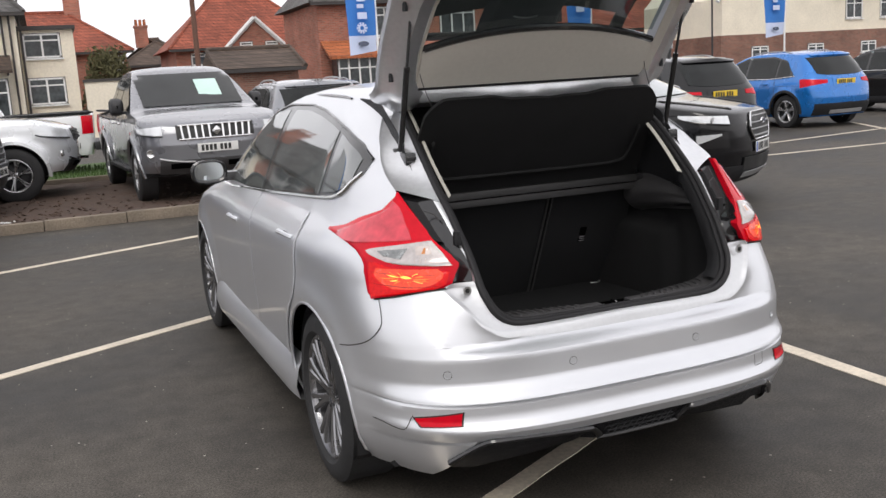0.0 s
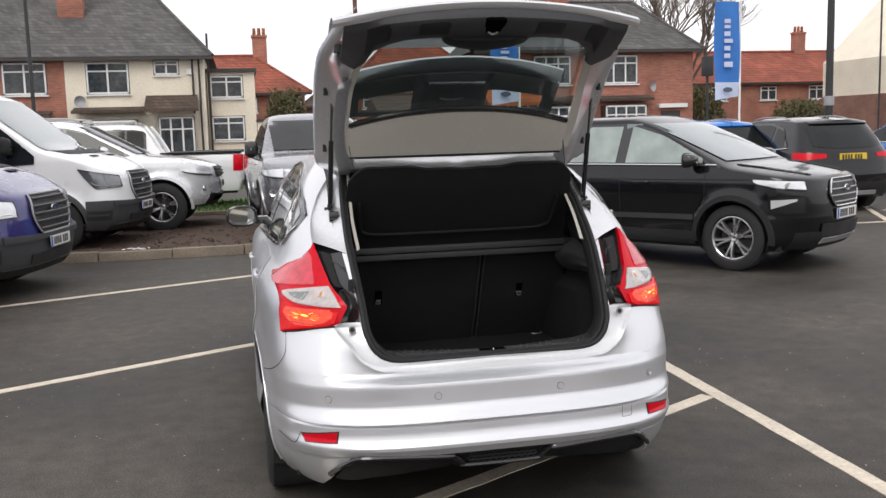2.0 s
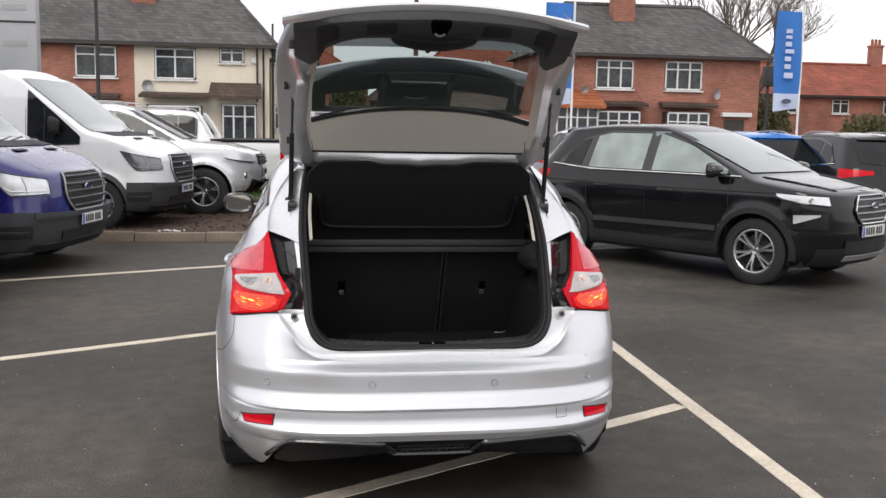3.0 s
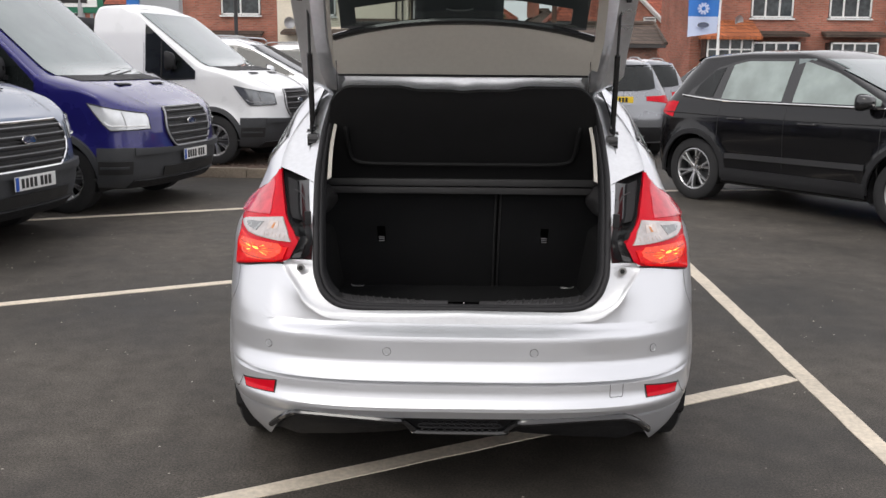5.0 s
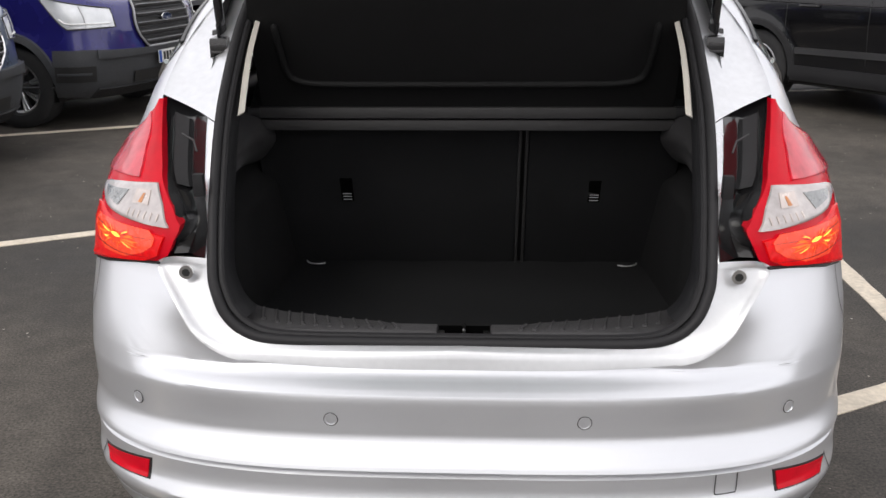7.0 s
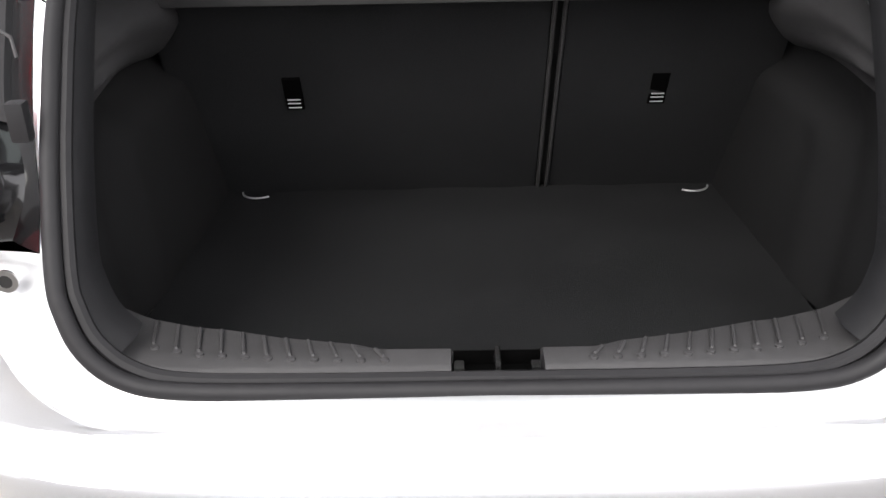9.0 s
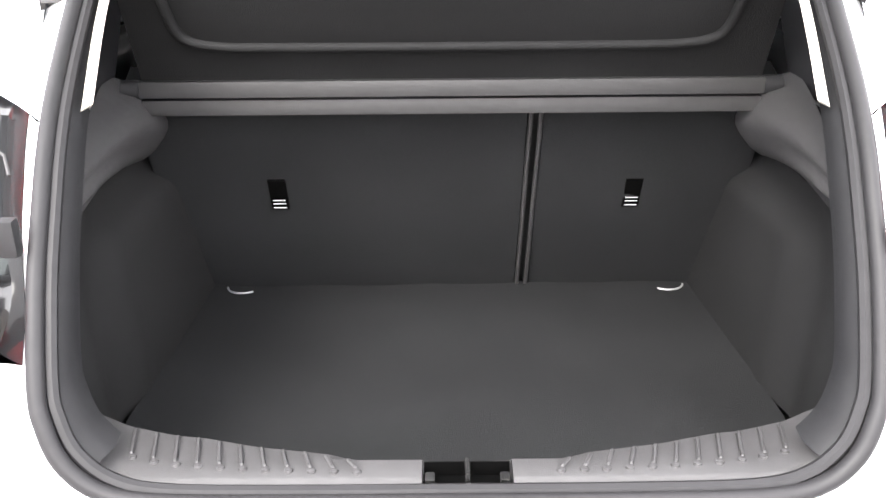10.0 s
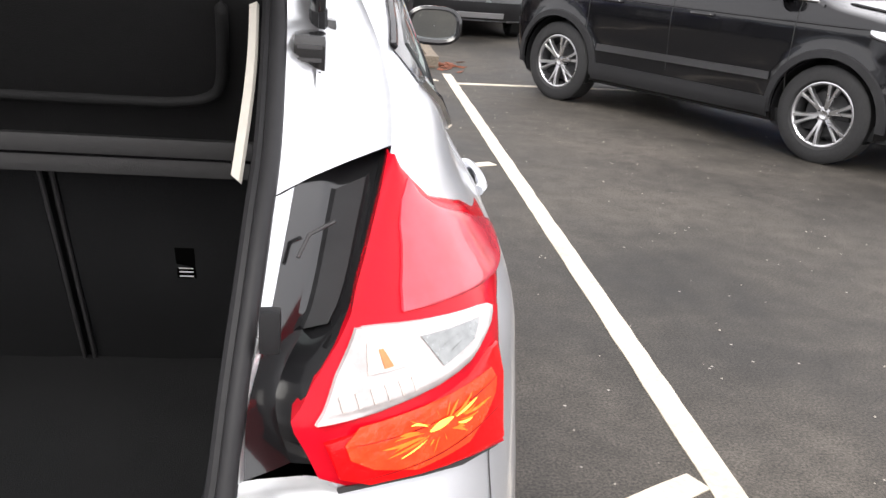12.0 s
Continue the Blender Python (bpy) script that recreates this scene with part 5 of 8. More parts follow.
for x in (.139, .157):
    part("seat_edge", tubed([(x, SEAT(z) - .003, z) for z in spaced(.545, 1.0, 8)], .0042, 6), GREY_PLASTIC, car, "grey seat edge piping")
for x in (-.330, .345):
    z = .791
    m = Matrix.Translation((x, SEAT(z), z)) @ pose(0, 0, 0, 26.8, 0, 0)
    # black block in place of a slot, shade put into its colour
    a = part("tether_slot", boxed(-.0165, .0165, -.0035, .004, -.038, .038, .001, m), VOID, car, "tether slot, its shade painted black")
    for k in (-.030, -.019, -.010):
        part("tether_bar", tubed([m @ Vector((-.012, -.006, k)), m @ Vector((.012, -.006, k))], .0013, 5), GREY_METAL, a, "bright steel tether bar")

# parcel shelf, tipped up on its cords
def shelf_point(x, u, lift=0.0):
    """u 0 at the hinge, 1 at the raised edge; the under side looks back."""
    return Vector((x, .748 - .245 * u - .86 * lift, 1.030 + .372 * u - .50 * lift))


rows = []
for k in range(17):
    u = k / 16
    w = .512 - .02 * u
    row = []
    for j in range(-24, 25):
        f = j / 24
        dip = min(1, max(0, (.50 - abs(f)) / .20))
        wave = .035 * dip * dip * (3 - 2 * dip) + .012 * math.exp(-(f / .08) ** 2) + .15 * max(0, (abs(f) - .84) / .16) ** 2
        uu = u * (1 - wave * 1.0)
        fold = .006 * min(1, max(0, (.82 - abs(f)) / .05)) * min(1, max(0, (u - .16) / .06)) * min(1, max(0, (.90 - u) / .05))
        row.append(shelf_point(w * f * (1 - .05 * max(0, u - .7)), uu, fold))
    rows.append(row)
shelf = part("parcel_shelf", slab(rows, (0, .010, .008)), SHELF, car, "black parcel shelf tipped up on cords", 25)
rib_half = [(.437, .62), (.435, .45), (.428, .30), (.410, .245), (.372, .222), (.30, .214)]
rib = [shelf_point(-x, u, .006) for x, u in rib_half] + [shelf_point(0, .212, .006)] + [shelf_point(x, u, .006) for x, u in rib_half[::-1]]
part("shelf_rib", tubed(smooth_path(rib, 6), [.002] + [.0085] * (len(rib) * 6 - 7) + [.002], 10), SHELF, shelf, "raised rib under the shelf")
for z0, z1, y0 in ((1.016, 1.045, .728), (.984, 1.012, .738)):
    part("shelf_ledge", boxed(-.518, .518, y0, y0 + .10, z0, z1, .008), SHELF_EDGE, shelf, "grey moulded shelf ledge")
for s in (1, -1):
    part("shelf_pivot", lathe(bmesh.new(), [(0, 0), (0, .016), (.03, .016), (.03, 0)], 14, Matrix.Translation((s * .53 - .015, .74, 1.03))), PLASTIC, shelf)

# closing panels inside the body so that no daylight leaks; the one across the cabin is an added, unseen blocker
part("boot_roof", sheet(bmesh.new(), [[(-.46, .95, 1.40), (.46, .95, 1.40)], [(-.47, 1.6, 1.425), (.47, 1.6, 1.425)]]), CREAM_TRIM, car, "headlining")
part("cabin_light_block", sheet(bmesh.new(), [[(-.78, 1.25, .25), (.78, 1.25, .25)], [(-.66, 1.25, 1.0), (.66, 1.25, 1.0)], [(-.50, 1.25, 1.41), (.50, 1.25, 1.41)]]), PLASTIC, car)

# ---- the raised tailgate ----
HINGE, RUN, OUT = Vector((0, .98, 1.455)), Vector((0, -.898, .44)), Vector((0, .44, .898))


def gate(x, a, b=0.0):
    return HINGE + Vector((x, 0, 0)) + RUN * a + OUT * b


gate_in = tab(.0, -.10, .20, -.165, .27, -.175, .30, -.150, .36, -.110, .44, -.072, .55, -.030, .63, .000, .80, .016, .97, .010, 1.10, .0, 1.18, .02)
gate_w = tab(.0, .56, .20, .598, .26, .606, .44, .612, .63, .612, .75, .607, .80, .598, .86, .582, .95, .560, 1.0, .542, 1.04, .522, 1.07, .50, 1.10, .46)
open_w = tab(.28, .44, .33, .470, .44, .480, .60, .472, .75, .455, .90, .42, .97, .36, 1.0, .28)
n_a = [.13, .16, .20, .235, .262, .285, .30, .33, .36, .40, .44, .50, .56, .63, .70, .76, .80, .84, .88, .92, .96, 1.0, 1.02, 1.04, 1.055, 1.07]
gate_end = lambda x: 1.178 - .31 * x * x


def rail(s):
    """One side of the tailgate's pressed inner frame."""
    rows = []
    for a in n_a:
        w, b = gate_w(a), gate_in(a)
        o = open_w(a) if a < .70 else open_w(.70) + (w - .115 - open_w(.70)) * min(1, (a - .70) / .12)
        sink = .045 * min(1, max(0, (a - .70) / .08))
        rows.append([gate(s * o, a, b - .004 + sink), gate(s * (o + (w - o) * .12), a, b - .022 + sink), gate(s * (o + (w - o) * .45), a, b - .026 + sink * .9), gate(s * (o + (w - o) * .72), a, b + .010),
                     gate(s * (w - .012), a, b + .020), gate(s * w, a, b + .032), gate(s * (w + .003), a, b + .055), gate(s * (w - .02), a, b + .075)])
    return sheet(bmesh.new(), rows)


gate_ob = part("tailgate", rail(1), INNER_SILVER, car, "raised tailgate with silver painted inner frame")
part("frame_rail", rail(-1), INNER_SILVER, gate_ob, "silver painted inner frame rail")
rows = []
for a, db in ((.13, 0), (.19, 0), (.235, .0), (.262, -.010), (.275, -.004), (.285, .012), (.295, .024), (.315, .012)):
    row = []
    for x in spaced(-.50, .50, 40):
        bumpy = -.018 * math.exp(-(x / .030) ** 2) - .012 * math.exp(-((abs(x) - .12) / .10) ** 2)
        row.append(gate(x, a, gate_in(a) + db - .01 + bumpy * (.2 < a < .29)))
    rows.append(row)
part("hinge_member", sheet(bmesh.new(), rows), INNER_SILVER, gate_ob, "silver painted cross member with a pressed bump")
# cream lining between hinge end and glass
rows = []
for k in range(9):
    row = []
    for x in spaced(-.475, .475, 30):
        far = .508 - .075 * (abs(x) / .475) ** 2.2
        a = .305 + (far - .305) * k / 8
        row.append(gate(x, a, gate_in(a) - .006 - .006 * math.sin(math.pi * k / 8)))
    rows.append(row)
part("upper_lining", thick(sheet(bmesh.new(), rows), .006), CREAM_TRIM, gate_ob, "cream upper tailgate lining")
# dark tube drawn in for the shadow along the lining's hinge edge
part("lining_edge", tubed([gate(x, .302, gate_in(.302) - .010) for x in spaced(-.47, .47, 24)], .006, 6), PLASTIC, gate_ob)
part("lining_edge", tubed([gate(x, .512 - .075 * (abs(x) / .475) ** 2.2, gate_in(.512 - .075 * (abs(x) / .475) ** 2.2) - .004) for x in spaced(-.47, .47, 30)], .013, 8), GLOSS_BLACK, gate_ob, "black edge band of the glass")
for s in (1, -1):
    rows = [[gate(s * (open_w(a) - .004), a, gate_in(a) - .010) for a in spaced(.33, .84, 14)], [gate(s * (open_w(a) + .028), a, gate_in(a) - .022) for a in spaced(.33, .84, 14)]]
    part("side_lining", thick(sheet(bmesh.new(), rows), .004 * s), CREAM_TRIM, gate_ob, "cream side lining")
    part("cord_plug", lathe(bmesh.new(), [(-.012, 0), (-.012, .010), (.004, .012)], 14, Matrix.Translation(gate(s * .463, .437, -.078)) @ pose(0, 0, 0, 0, 90, 0)), PLASTIC, gate_ob, "black cord plug")
    cord = [gate(s * .463, .437, -.085), gate(s * .470, .36, -.125), shelf_point(s * .455, .90)]
    part("shelf_cord", tubed(smooth_path(cord, 6), .0014, 5), PLASTIC, shelf)
    for a, r in ((.88, .020), (.60, .008), (.33, .007)):
        w, o = gate_w(a), open_w(a)
        part("buffer", lathe(bmesh.new(), [(-.02, 0), (-.02, r), (.01, r * 1.2)], 16, Matrix.Translation(gate(s * (o + (w - o) * .72), a, gate_in(a) + .002)) @ pose(0, 0, 0, 0, 90, 0)), PLASTIC, gate_ob)
# rear glass and what lies round it
rows = [[gate(x * open_w(a) / .48 * 1.0, a, gate_in(.5) * 0 + float(np.interp(a, [.44, .60, .80, 1.0], [-.045, .010, .040, .045])) + .012 * (1 - (x / .48) ** 2)) for x in spaced(-.48, .48, 20)] for a in spaced(.45, 1.0, 12)]
pane = part("rear_glass", sheet(bmesh.new(), rows), TAILGATE_GLASS, gate_ob, "tinted rear glass")
frame_m = Matrix((RUN.cross(OUT), RUN, OUT)).transposed().to_4x4()
lining_in = tab(0, .995, .13, .995, .17, 1.0, .20, 1.003, .30, .988, .36, .955, .42, .893, .44, .80, .475, .748, .53, .80, .56, .90)


def lining(x, f, deep=0.0):
    """A point of the lower lining: f 0 at the glass, 1 at the lower end."""
    a0 = lining_in(abs(x))
    a = a0 + (gate_end(x) - .022 - a0) * f
    edge = min(1, f / .12, (1 - f) / .10)
    return gate(x, a, .006 - .026 * max(0, edge) ** .5 - .010 * math.sin(math.pi * f) + .02 * (abs(x) / .56) ** 4 + deep)


xs_l = spaced(-.535, .535, 90)
low = part("lower_lining", slab([[lining(x, k / 14) for x in xs_l] for k in range(15)], OUT * .012), CLADDING, gate_ob, "dark grey lower tailgate lining", 35)
for s in (1, -1):
    # raised dark patches stand in for the shade of the recesses
    for xa, xb, fa, fb in ((.155, .275, .30, .92), (.365, .455, .30, .90)):
        rows = [[lining(s * (xa + (xb - xa) * j / 8), fa + (fb - fa) * k / 5, -.0045 if 0 < j < 8 and 0 < k < 5 else .002) for j in range(9)] for k in range(6)]
        part("lining_pocket", sheet(bmesh.new(), rows), PLASTIC, low, "grab recess, its shade put in as black", 60)
rows = []
for k in range(13):
    t = k / 12
    half_w = .155 * (1 - t ** 3.2) + .012
    a = 1.03 - .095 * t
    rows.append([gate(-.012 + half_w * math.sin(math.pi / 2 * j / 10), a + .012 * (1 - abs(j / 10)) * 0, -.012 - .030 * math.cos(math.pi / 2 * j / 10) ** .6 * (1 - .55 * t ** 4)) for j in range(-10, 11)])
part("wiper_cover", slab(rows, OUT * .02), PLASTIC, gate_ob, "black wiper motor cover", 50)
lock = part("tailgate_lock", boxed(-.040, .040, -.045, .045, -.030, .02, .012, Matrix.Translation(gate(.0, 1.10, .0)) @ frame_m), VOID, gate_ob, "dark tailgate lock")
part("lock_claw", tubed([gate(-.018, 1.075, -.034), gate(-.006, 1.065, -.037), gate(.006, 1.065, -.037), gate(.018, 1.075, -.034)], .004, 6), GREY_METAL, lock)
part("wiper_base", tubed([gate(0, .93, .05), gate(-.01, .80, .055)], .010, 6), PLASTIC, gate_ob)
# outer skin and roof spoiler above it
for name, profile in (("spoiler", ((.455, .104, .47), (.475, .118, .47), (.53, .122, .465), (.535, .112, .46))),):
    rows = []
    for a, b, w in profile:
        rows.append([gate(x, a + (.10 * (1 - (x / w) ** 2) if a > .5 else 0), b + .012 * (1 - (x / w) ** 2)) for x in spaced(-w, w, 24)])
    part(name, sheet(bmesh.new(), rows), SILVER, gate_ob, "silver roof spoiler")


def under(x, a):
    return gate(x, a, .052 + .05 * math.sin(math.pi * min(1, max(0, (a - .27) / .40))))


arch_a = lambda x: .565 - .13 * (x / .47) ** 2
for name, lo, hi, xa, xb in (("spoiler_underside", lambda x: .405 - .06 * max(0, abs(x) - .2) / .3, arch_a, -.47, .47), ("spoiler_foot", lambda x: .262, lambda x: .292, -.47, .47),
                             ("spoiler_end", lambda x: .27, lambda x: .42, -.47, -.41), ("spoiler_end", lambda x: .27, lambda x: .42, .41, .47)):
    rows = [[under(x, lo(x) + (hi(x) - lo(x)) * k / 8) for x in spaced(xa, xb, 30)] for k in range(9)]
    part(name, slab(rows, OUT * .008), GREY_PLASTIC, gate_ob, "dark underside of the spoiler")
rows = []
for k in range(11):
    a = .300 + .262 * k / 10
    rows.append([under(-.015 + .165 * j / 12, a) - OUT * (.030 * min(1, (12 - abs(j)) / 2.0) * min(1, k / 1.0, (10 - k) / 1.0)) for j in range(-12, 13)])
lamp_box = part("high_brake_lamp", sheet(bmesh.new(), rows), CLADDING, gate_ob, "dark high-level brake lamp housing", 50)
part("brake_lamp_lens", sheet(bmesh.new(), [[under(x, a) - OUT * .033 for x in spaced(-.135, .105, 8)] for a in (.505, .525, .545)]), GLOSS_BLACK, lamp_box, "dark brake lamp lens")
part("brake_lamp_slot", tubed([under(x, .400 - .010 * (1 - ((x + .015) / .05) ** 2)) - OUT * .031 for x in spaced(-.065, .035, 10)], .0035, 6), GREY_METAL, lamp_box)
rows = []
for f, b in ((0, .062), (.3, .072), (.6, .070), (.85, .052), (.97, .030), (1.0, .014), (.97, .004), (.90, .0)):
    rows.append([gate(x, .80 + (gate_end(x) - .80) * f, b + .010 * (1 - (x / .58) ** 2)) for x in spaced(-.575, .575, 40)])
part("tailgate_skin", sheet(bmesh.new(), rows), SILVER, gate_ob, "silver outer skin")
for s in (1, -1):
    part("tailgate_side_skin", sheet(bmesh.new(), [[gate(s * (gate_w(a) + .004), a, gate_in(a) + .055) for a in spaced(.30, .98, 14)], [gate(s * (gate_w(a) - .10), a, gate_in(a) + .085) for a in spaced(.30, .98, 14)]]), SILVER, gate_ob)
    top, foot = Vector((s * .545, .425, 1.785)), Vector((s * .560, .600, 1.235))
    st = part("gas_strut", tubed([foot, foot.lerp(top, .52)], .0105, 10), GLOSS_BLACK, car, "black gas strut")
    part("strut_rod", tubed([foot.lerp(top, .5), top], .0052, 8), BLACK_METAL, st)
    part("strut_socket", tubed([top.lerp(foot, .03), top + (top - foot).normalized() * .02], .012, 8), PLASTIC, st)
    part("strut_socket", tubed([foot + (foot - top).normalized() * .02, foot.lerp(top, .04)], .012, 8), PLASTIC, st)


# ---- parked vehicles ----
def plate(parent, m, material, band=False, w=.52, h=.111):
    """A number plate; its characters are plain bars."""
    p = part("number_plate", boxed(-w / 2, w / 2, -.004, .004, -h / 2, h / 2, .003, m), material, parent, "number plate with dark bars")
    x = -w / 2 + .045
    if band:
        part("plate_band", boxed(-w / 2 + .003, -w / 2 + .043, -.0065, -.003, -h / 2 + .004, h / 2 - .004, 0, m), PLATE_BLUE, p)
        x += .03
    for k in range(7):
        if k == 4:
            x += .028
        part("plate_mark", boxed(x, x + .036, -.006, -.003, -h * .34, h * .34, 0, m), INK, p)
        x += .053
    return p


def badge(parent, m, w=.14, h=.058, material=None):
    bm = bmesh.new()
    lathe(bm, [(.0, .0), (.004, .5), (.0, .52), (-.01, .52)], 24, pose(0, 0, 0, 0, 0, -90))
    bm.transform(m @ Matrix.Diagonal((w, 1, h, 1)))
    b = part("badge_rim", bm, CHROME, parent, "bright oval badge")
    bm = bmesh.new()
    lathe(bm, [(.0, .0), (.003, .40), (.0, .42)], 24, pose(0, 0, 0, 0, 0, -90))
    bm.transform(m @ Matrix.Translation((0, -.004, 0)) @ Matrix.Diagonal((w, 1, h, 1)))
    part("badge_field", bm, material or BADGE_BLUE, b)


def stand(front, heading, length):
    """The pose of a vehicle (rear end at its y = 0) whose nose is at front, heading in degrees from +x."""
    h = radians(heading)
    d = Vector((math.cos(h), math.sin(h), 0))
    o = Vector((*front, 0)) - d * length
    return Matrix.Translation(o) @ pose(0, 0, 0, 0, 0, heading - 90)


def mirrors(v, shell_, y, z, x_out, colour, size=.11, tall=1.0):
    for s in (1, -1):
        x = shell_.side_x(y, z)
        c, w, h = (x + .05 + x_out) / 2, (x_out - x - .04) / 2, size * .56 * tall
        zc = z + size * .05 * tall
        rows = []
        for k in range(8):
            f = math.cos(math.pi / 2 * k / 7.2) ** .55
            rows.append([(s * (c + w * f * math.copysign(abs(math.cos(t)) ** .6, math.cos(t))), y - .055 + .115 * math.sin(math.pi / 2 * k / 7.2), zc + h * f * math.copysign(abs(math.sin(t)) ** .6, math.sin(t))) for t in spaced(0, 2 * math.pi, 24)[:-1]])
        mir = part("door_mirror", sheet(bmesh.new(), rows, True), colour, v, "door mirror")
        part("mirror_foot", boxed(x - .03, x + .10, y - .02, y + .04, zc - h * .9, zc - h * .55, .012, Matrix.Diagonal((s, 1, 1, 1))), PLASTIC, mir)
        glass = [[(s * c + (p[0] - s * c) * f, y - .050, zc + (p[2] - zc) * f) for p in rows[0]] for f in (.90, .5, .02)]
        part("mirror_glass", sheet(bmesh.new(), glass, True), MIRROR, mir)
        part("mirror_rim", tubed([Vector(p) for p in rows[0]], .008, 6, True), PLASTIC, mir)


def handle_at(v, sh, s, y, z, colour=None, w=.10):
    x = sh.side_x(y, z)
    part("door_handle", tubed(smooth_path([(s * (x + .002), y - w, z), (s * (x + .03), y - w * .7, z), (s * (x + .03), y + w * .7, z), (s * (x + .002), y + w, z)], 4), .013, 6), colour or PLASTIC, v)


def flank_lines(v, sh, ys, z0, z1):
    """Door shut lines on both flanks."""
    for s in (1, -1):
        for y in ys:
            rows = [[(s * (sh.side_x(y + d, z) + .002), y + d, z) for z in spaced(z0, z1, 12)] for d in (-.003, .003)]
            part("door_gap", sheet(bmesh.new(), rows), INK, v)


def van(colour_mat, label, m, kind):
    """Panel van or chassis cab, seen from its nose."""
    v = thing("van", label, "van", m, "parked vans")
    custom, cab = kind == "custom", kind == "cab"
    L = 5.0 if custom else 5.5
    top = 1.98 if custom else (2.20 if cab else 2.52)
    hub_f = L - .90
    rear0 = 0.0 if not cab else L - 2.75
    k = top / 2.52
    side = tab(.22, .90, .34, .97, .50, 1.00, .62, 1.005, .80, .995, 1.0, 1.005, 1.20, 1.01, 1.38, .985, 1.36 + .5 * k, .94, 1.36 + .85 * k, .88, top - .06, .83, top, .80)
    back = tab(.22, .05, .5, 0, top - .2, .05, top, .15)
    lean = tab(.22, .16, .34, .05, .46, .02, .62, .0, .80, .015, .94, .040, 1.03, .08, 1.10, .13, 1.2, .16)
    line = eased(tab(rear0, top - .02, rear0 + .5, top, L - 2.65, top, L - 2.25, top - .05, L - 2.0, 1.36 + .86 * k, L - 1.08, 1.40, L - 1.0, 1.375, L - .75, 1.32, L - .35, 1.215, L - .14, 1.125, L, 1.03))
    sh = Loft(L, line, side, back, lean, [(hub_f, .345)] + ([(L - 4.35, .345)] if not cab else []), .40, d_rear=.12, d_front=.46, flare=.025, crown=.085, start=rear0)
    part("body_shell", sh.body(.30), colour_mat, v, "painted van body", 32)
    part("underbody", boxed(-.85, .85, .3 if not cab else .0, L - .5, .25, .36), PLASTIC, v)
    # cladding along the nose and arches
    bumper_top = lambda x: .635 + .03 * abs(x) ** 2
    part("front_bumper", sh.end_panel(1, [x for x in spaced(-.97, .97, 40)], lambda x: .25, bumper_top, .020, .02, 8), CLADDING, v, "dark grey bumper")
    for s in (1, -1):
        part("bumper_corner", sh.side_panel(s, spaced(hub_f + .42, L - .20, 8), lambda y: .27, lambda y: .66, .020, .012, 5), CLADDING, v, "dark grey bumper end")
        rows = []
        for a in spaced(.10, math.pi - .02, 22):
            rows.append([(s * (sh.half(hub_f + r * math.cos(a), .345 + r * math.sin(a)) + d), hub_f + r * math.cos(a), .345 + r * math.sin(a)) for r, d in ((.395, -.01), (.40, .018), (.455, .018), (.462, .0))])
        part("arch_cladding", sheet(bmesh.new(), rows), CLADDING, v)
        # headlamps sweep back along the bonnet edge
        lamp_mat = HEADLAMP_DARK if cab else HEADLAMP

        def lamp_point(u, w, lift):
            """u 0 beside the grille, 1 at the tip on the wing; w 0 at the lower edge."""
            low_z = .835 - .015 * u + .27 * max(0, (u - .62) / .38) ** 1.3
            high_z = .985 + .105 * u
            zc = low_z + (high_z - low_z) * w
            x, y = sh.nose_point(.64 - .74 * u, zc)
            return s * (x + lift * (.4 + .6 * u)), y + lift * (1 - .7 * u), zc

        lamp = part("headlamp", thick(sheet(bmesh.new(), [[lamp_point(u, w, .012) for w in spaced(0, 1, 8)] for u in spaced(0, 1, 18)]), .01), lamp_mat, v, "swept-back headlamp")
        edge_loop = [lamp_point(u, 0, .014) for u in spaced(0, 1, 16)] + [lamp_point(u, 1, .014) for u in spaced(1, 0, 16)][1:]
        part("lamp_bezel", tubed(edge_loop, .006, 5, True), BLACK_METAL, lamp, "dark lamp edge")
        part("lamp_divider", tubed([lamp_point(.34 + .02 * w, w, .016) for w in spaced(.08, .92, 6)], .005, 5), GREY_METAL, lamp)
        part("lamp_strip", tubed([lamp_point(u, .20, .020) for u in spaced(.05, .72, 10)], .006, 5), WHITE_PAINT if not cab else GREY_METAL, lamp, "pale light strip")
        part("fog_recess", sh.side_panel(s, spaced(L - .46, L - .16, 8), lambda y: .40, lambda y: .53, .030, .006, 3), INK, v, "dark fog lamp recess")
        part("fog_fin", sh.side_panel(s, spaced(L - .44, L - .18, 6), lambda y: .455, lambda y: .475, .040, .012, 1), CLADDING, v)
        part("bonnet_gap", sheet(bmesh.new(), [[(s * (.60 + .16 * f + d), sh.front_y(.60 + .16 * f + d, z) + .003, z + .003) for f, z in zip(spaced(0, 1, 12), spaced(1.06, 1.325, 12))] for d in (0, .006)]), INK, v)
        part("side_moulding", sh.side_panel(s, spaced(.5 if not cab else rear0 + .1, hub_f - .50, 14), lambda y: .56, lambda y: .68, .016, .012, 3), CLADDING, v, "dark side moulding")
        handle_at(v, sh, s, hub_f - .78, 1.10)
        # side glass
        gl = tab(hub_f - 1.0, 1.27, L - 1.72, 1.26, L - 1.56, 1.17, L - 1.10, 1.19)
        gt = tab(hub_f - 1.0, 1.36 + .76 * k, L - 2.02, 1.36 + .77 * k, L - 1.84, 1.36 + .62 * k, L - 1.44, 1.36 + .24 * k, L - 1.10, 1.27)
        part("door_window", sh.side_panel(s, spaced(hub_f - .95, L - 1.11, 26), gl, gt, .016, .004, 10), SIDE_GLASS, v, "dark side window")
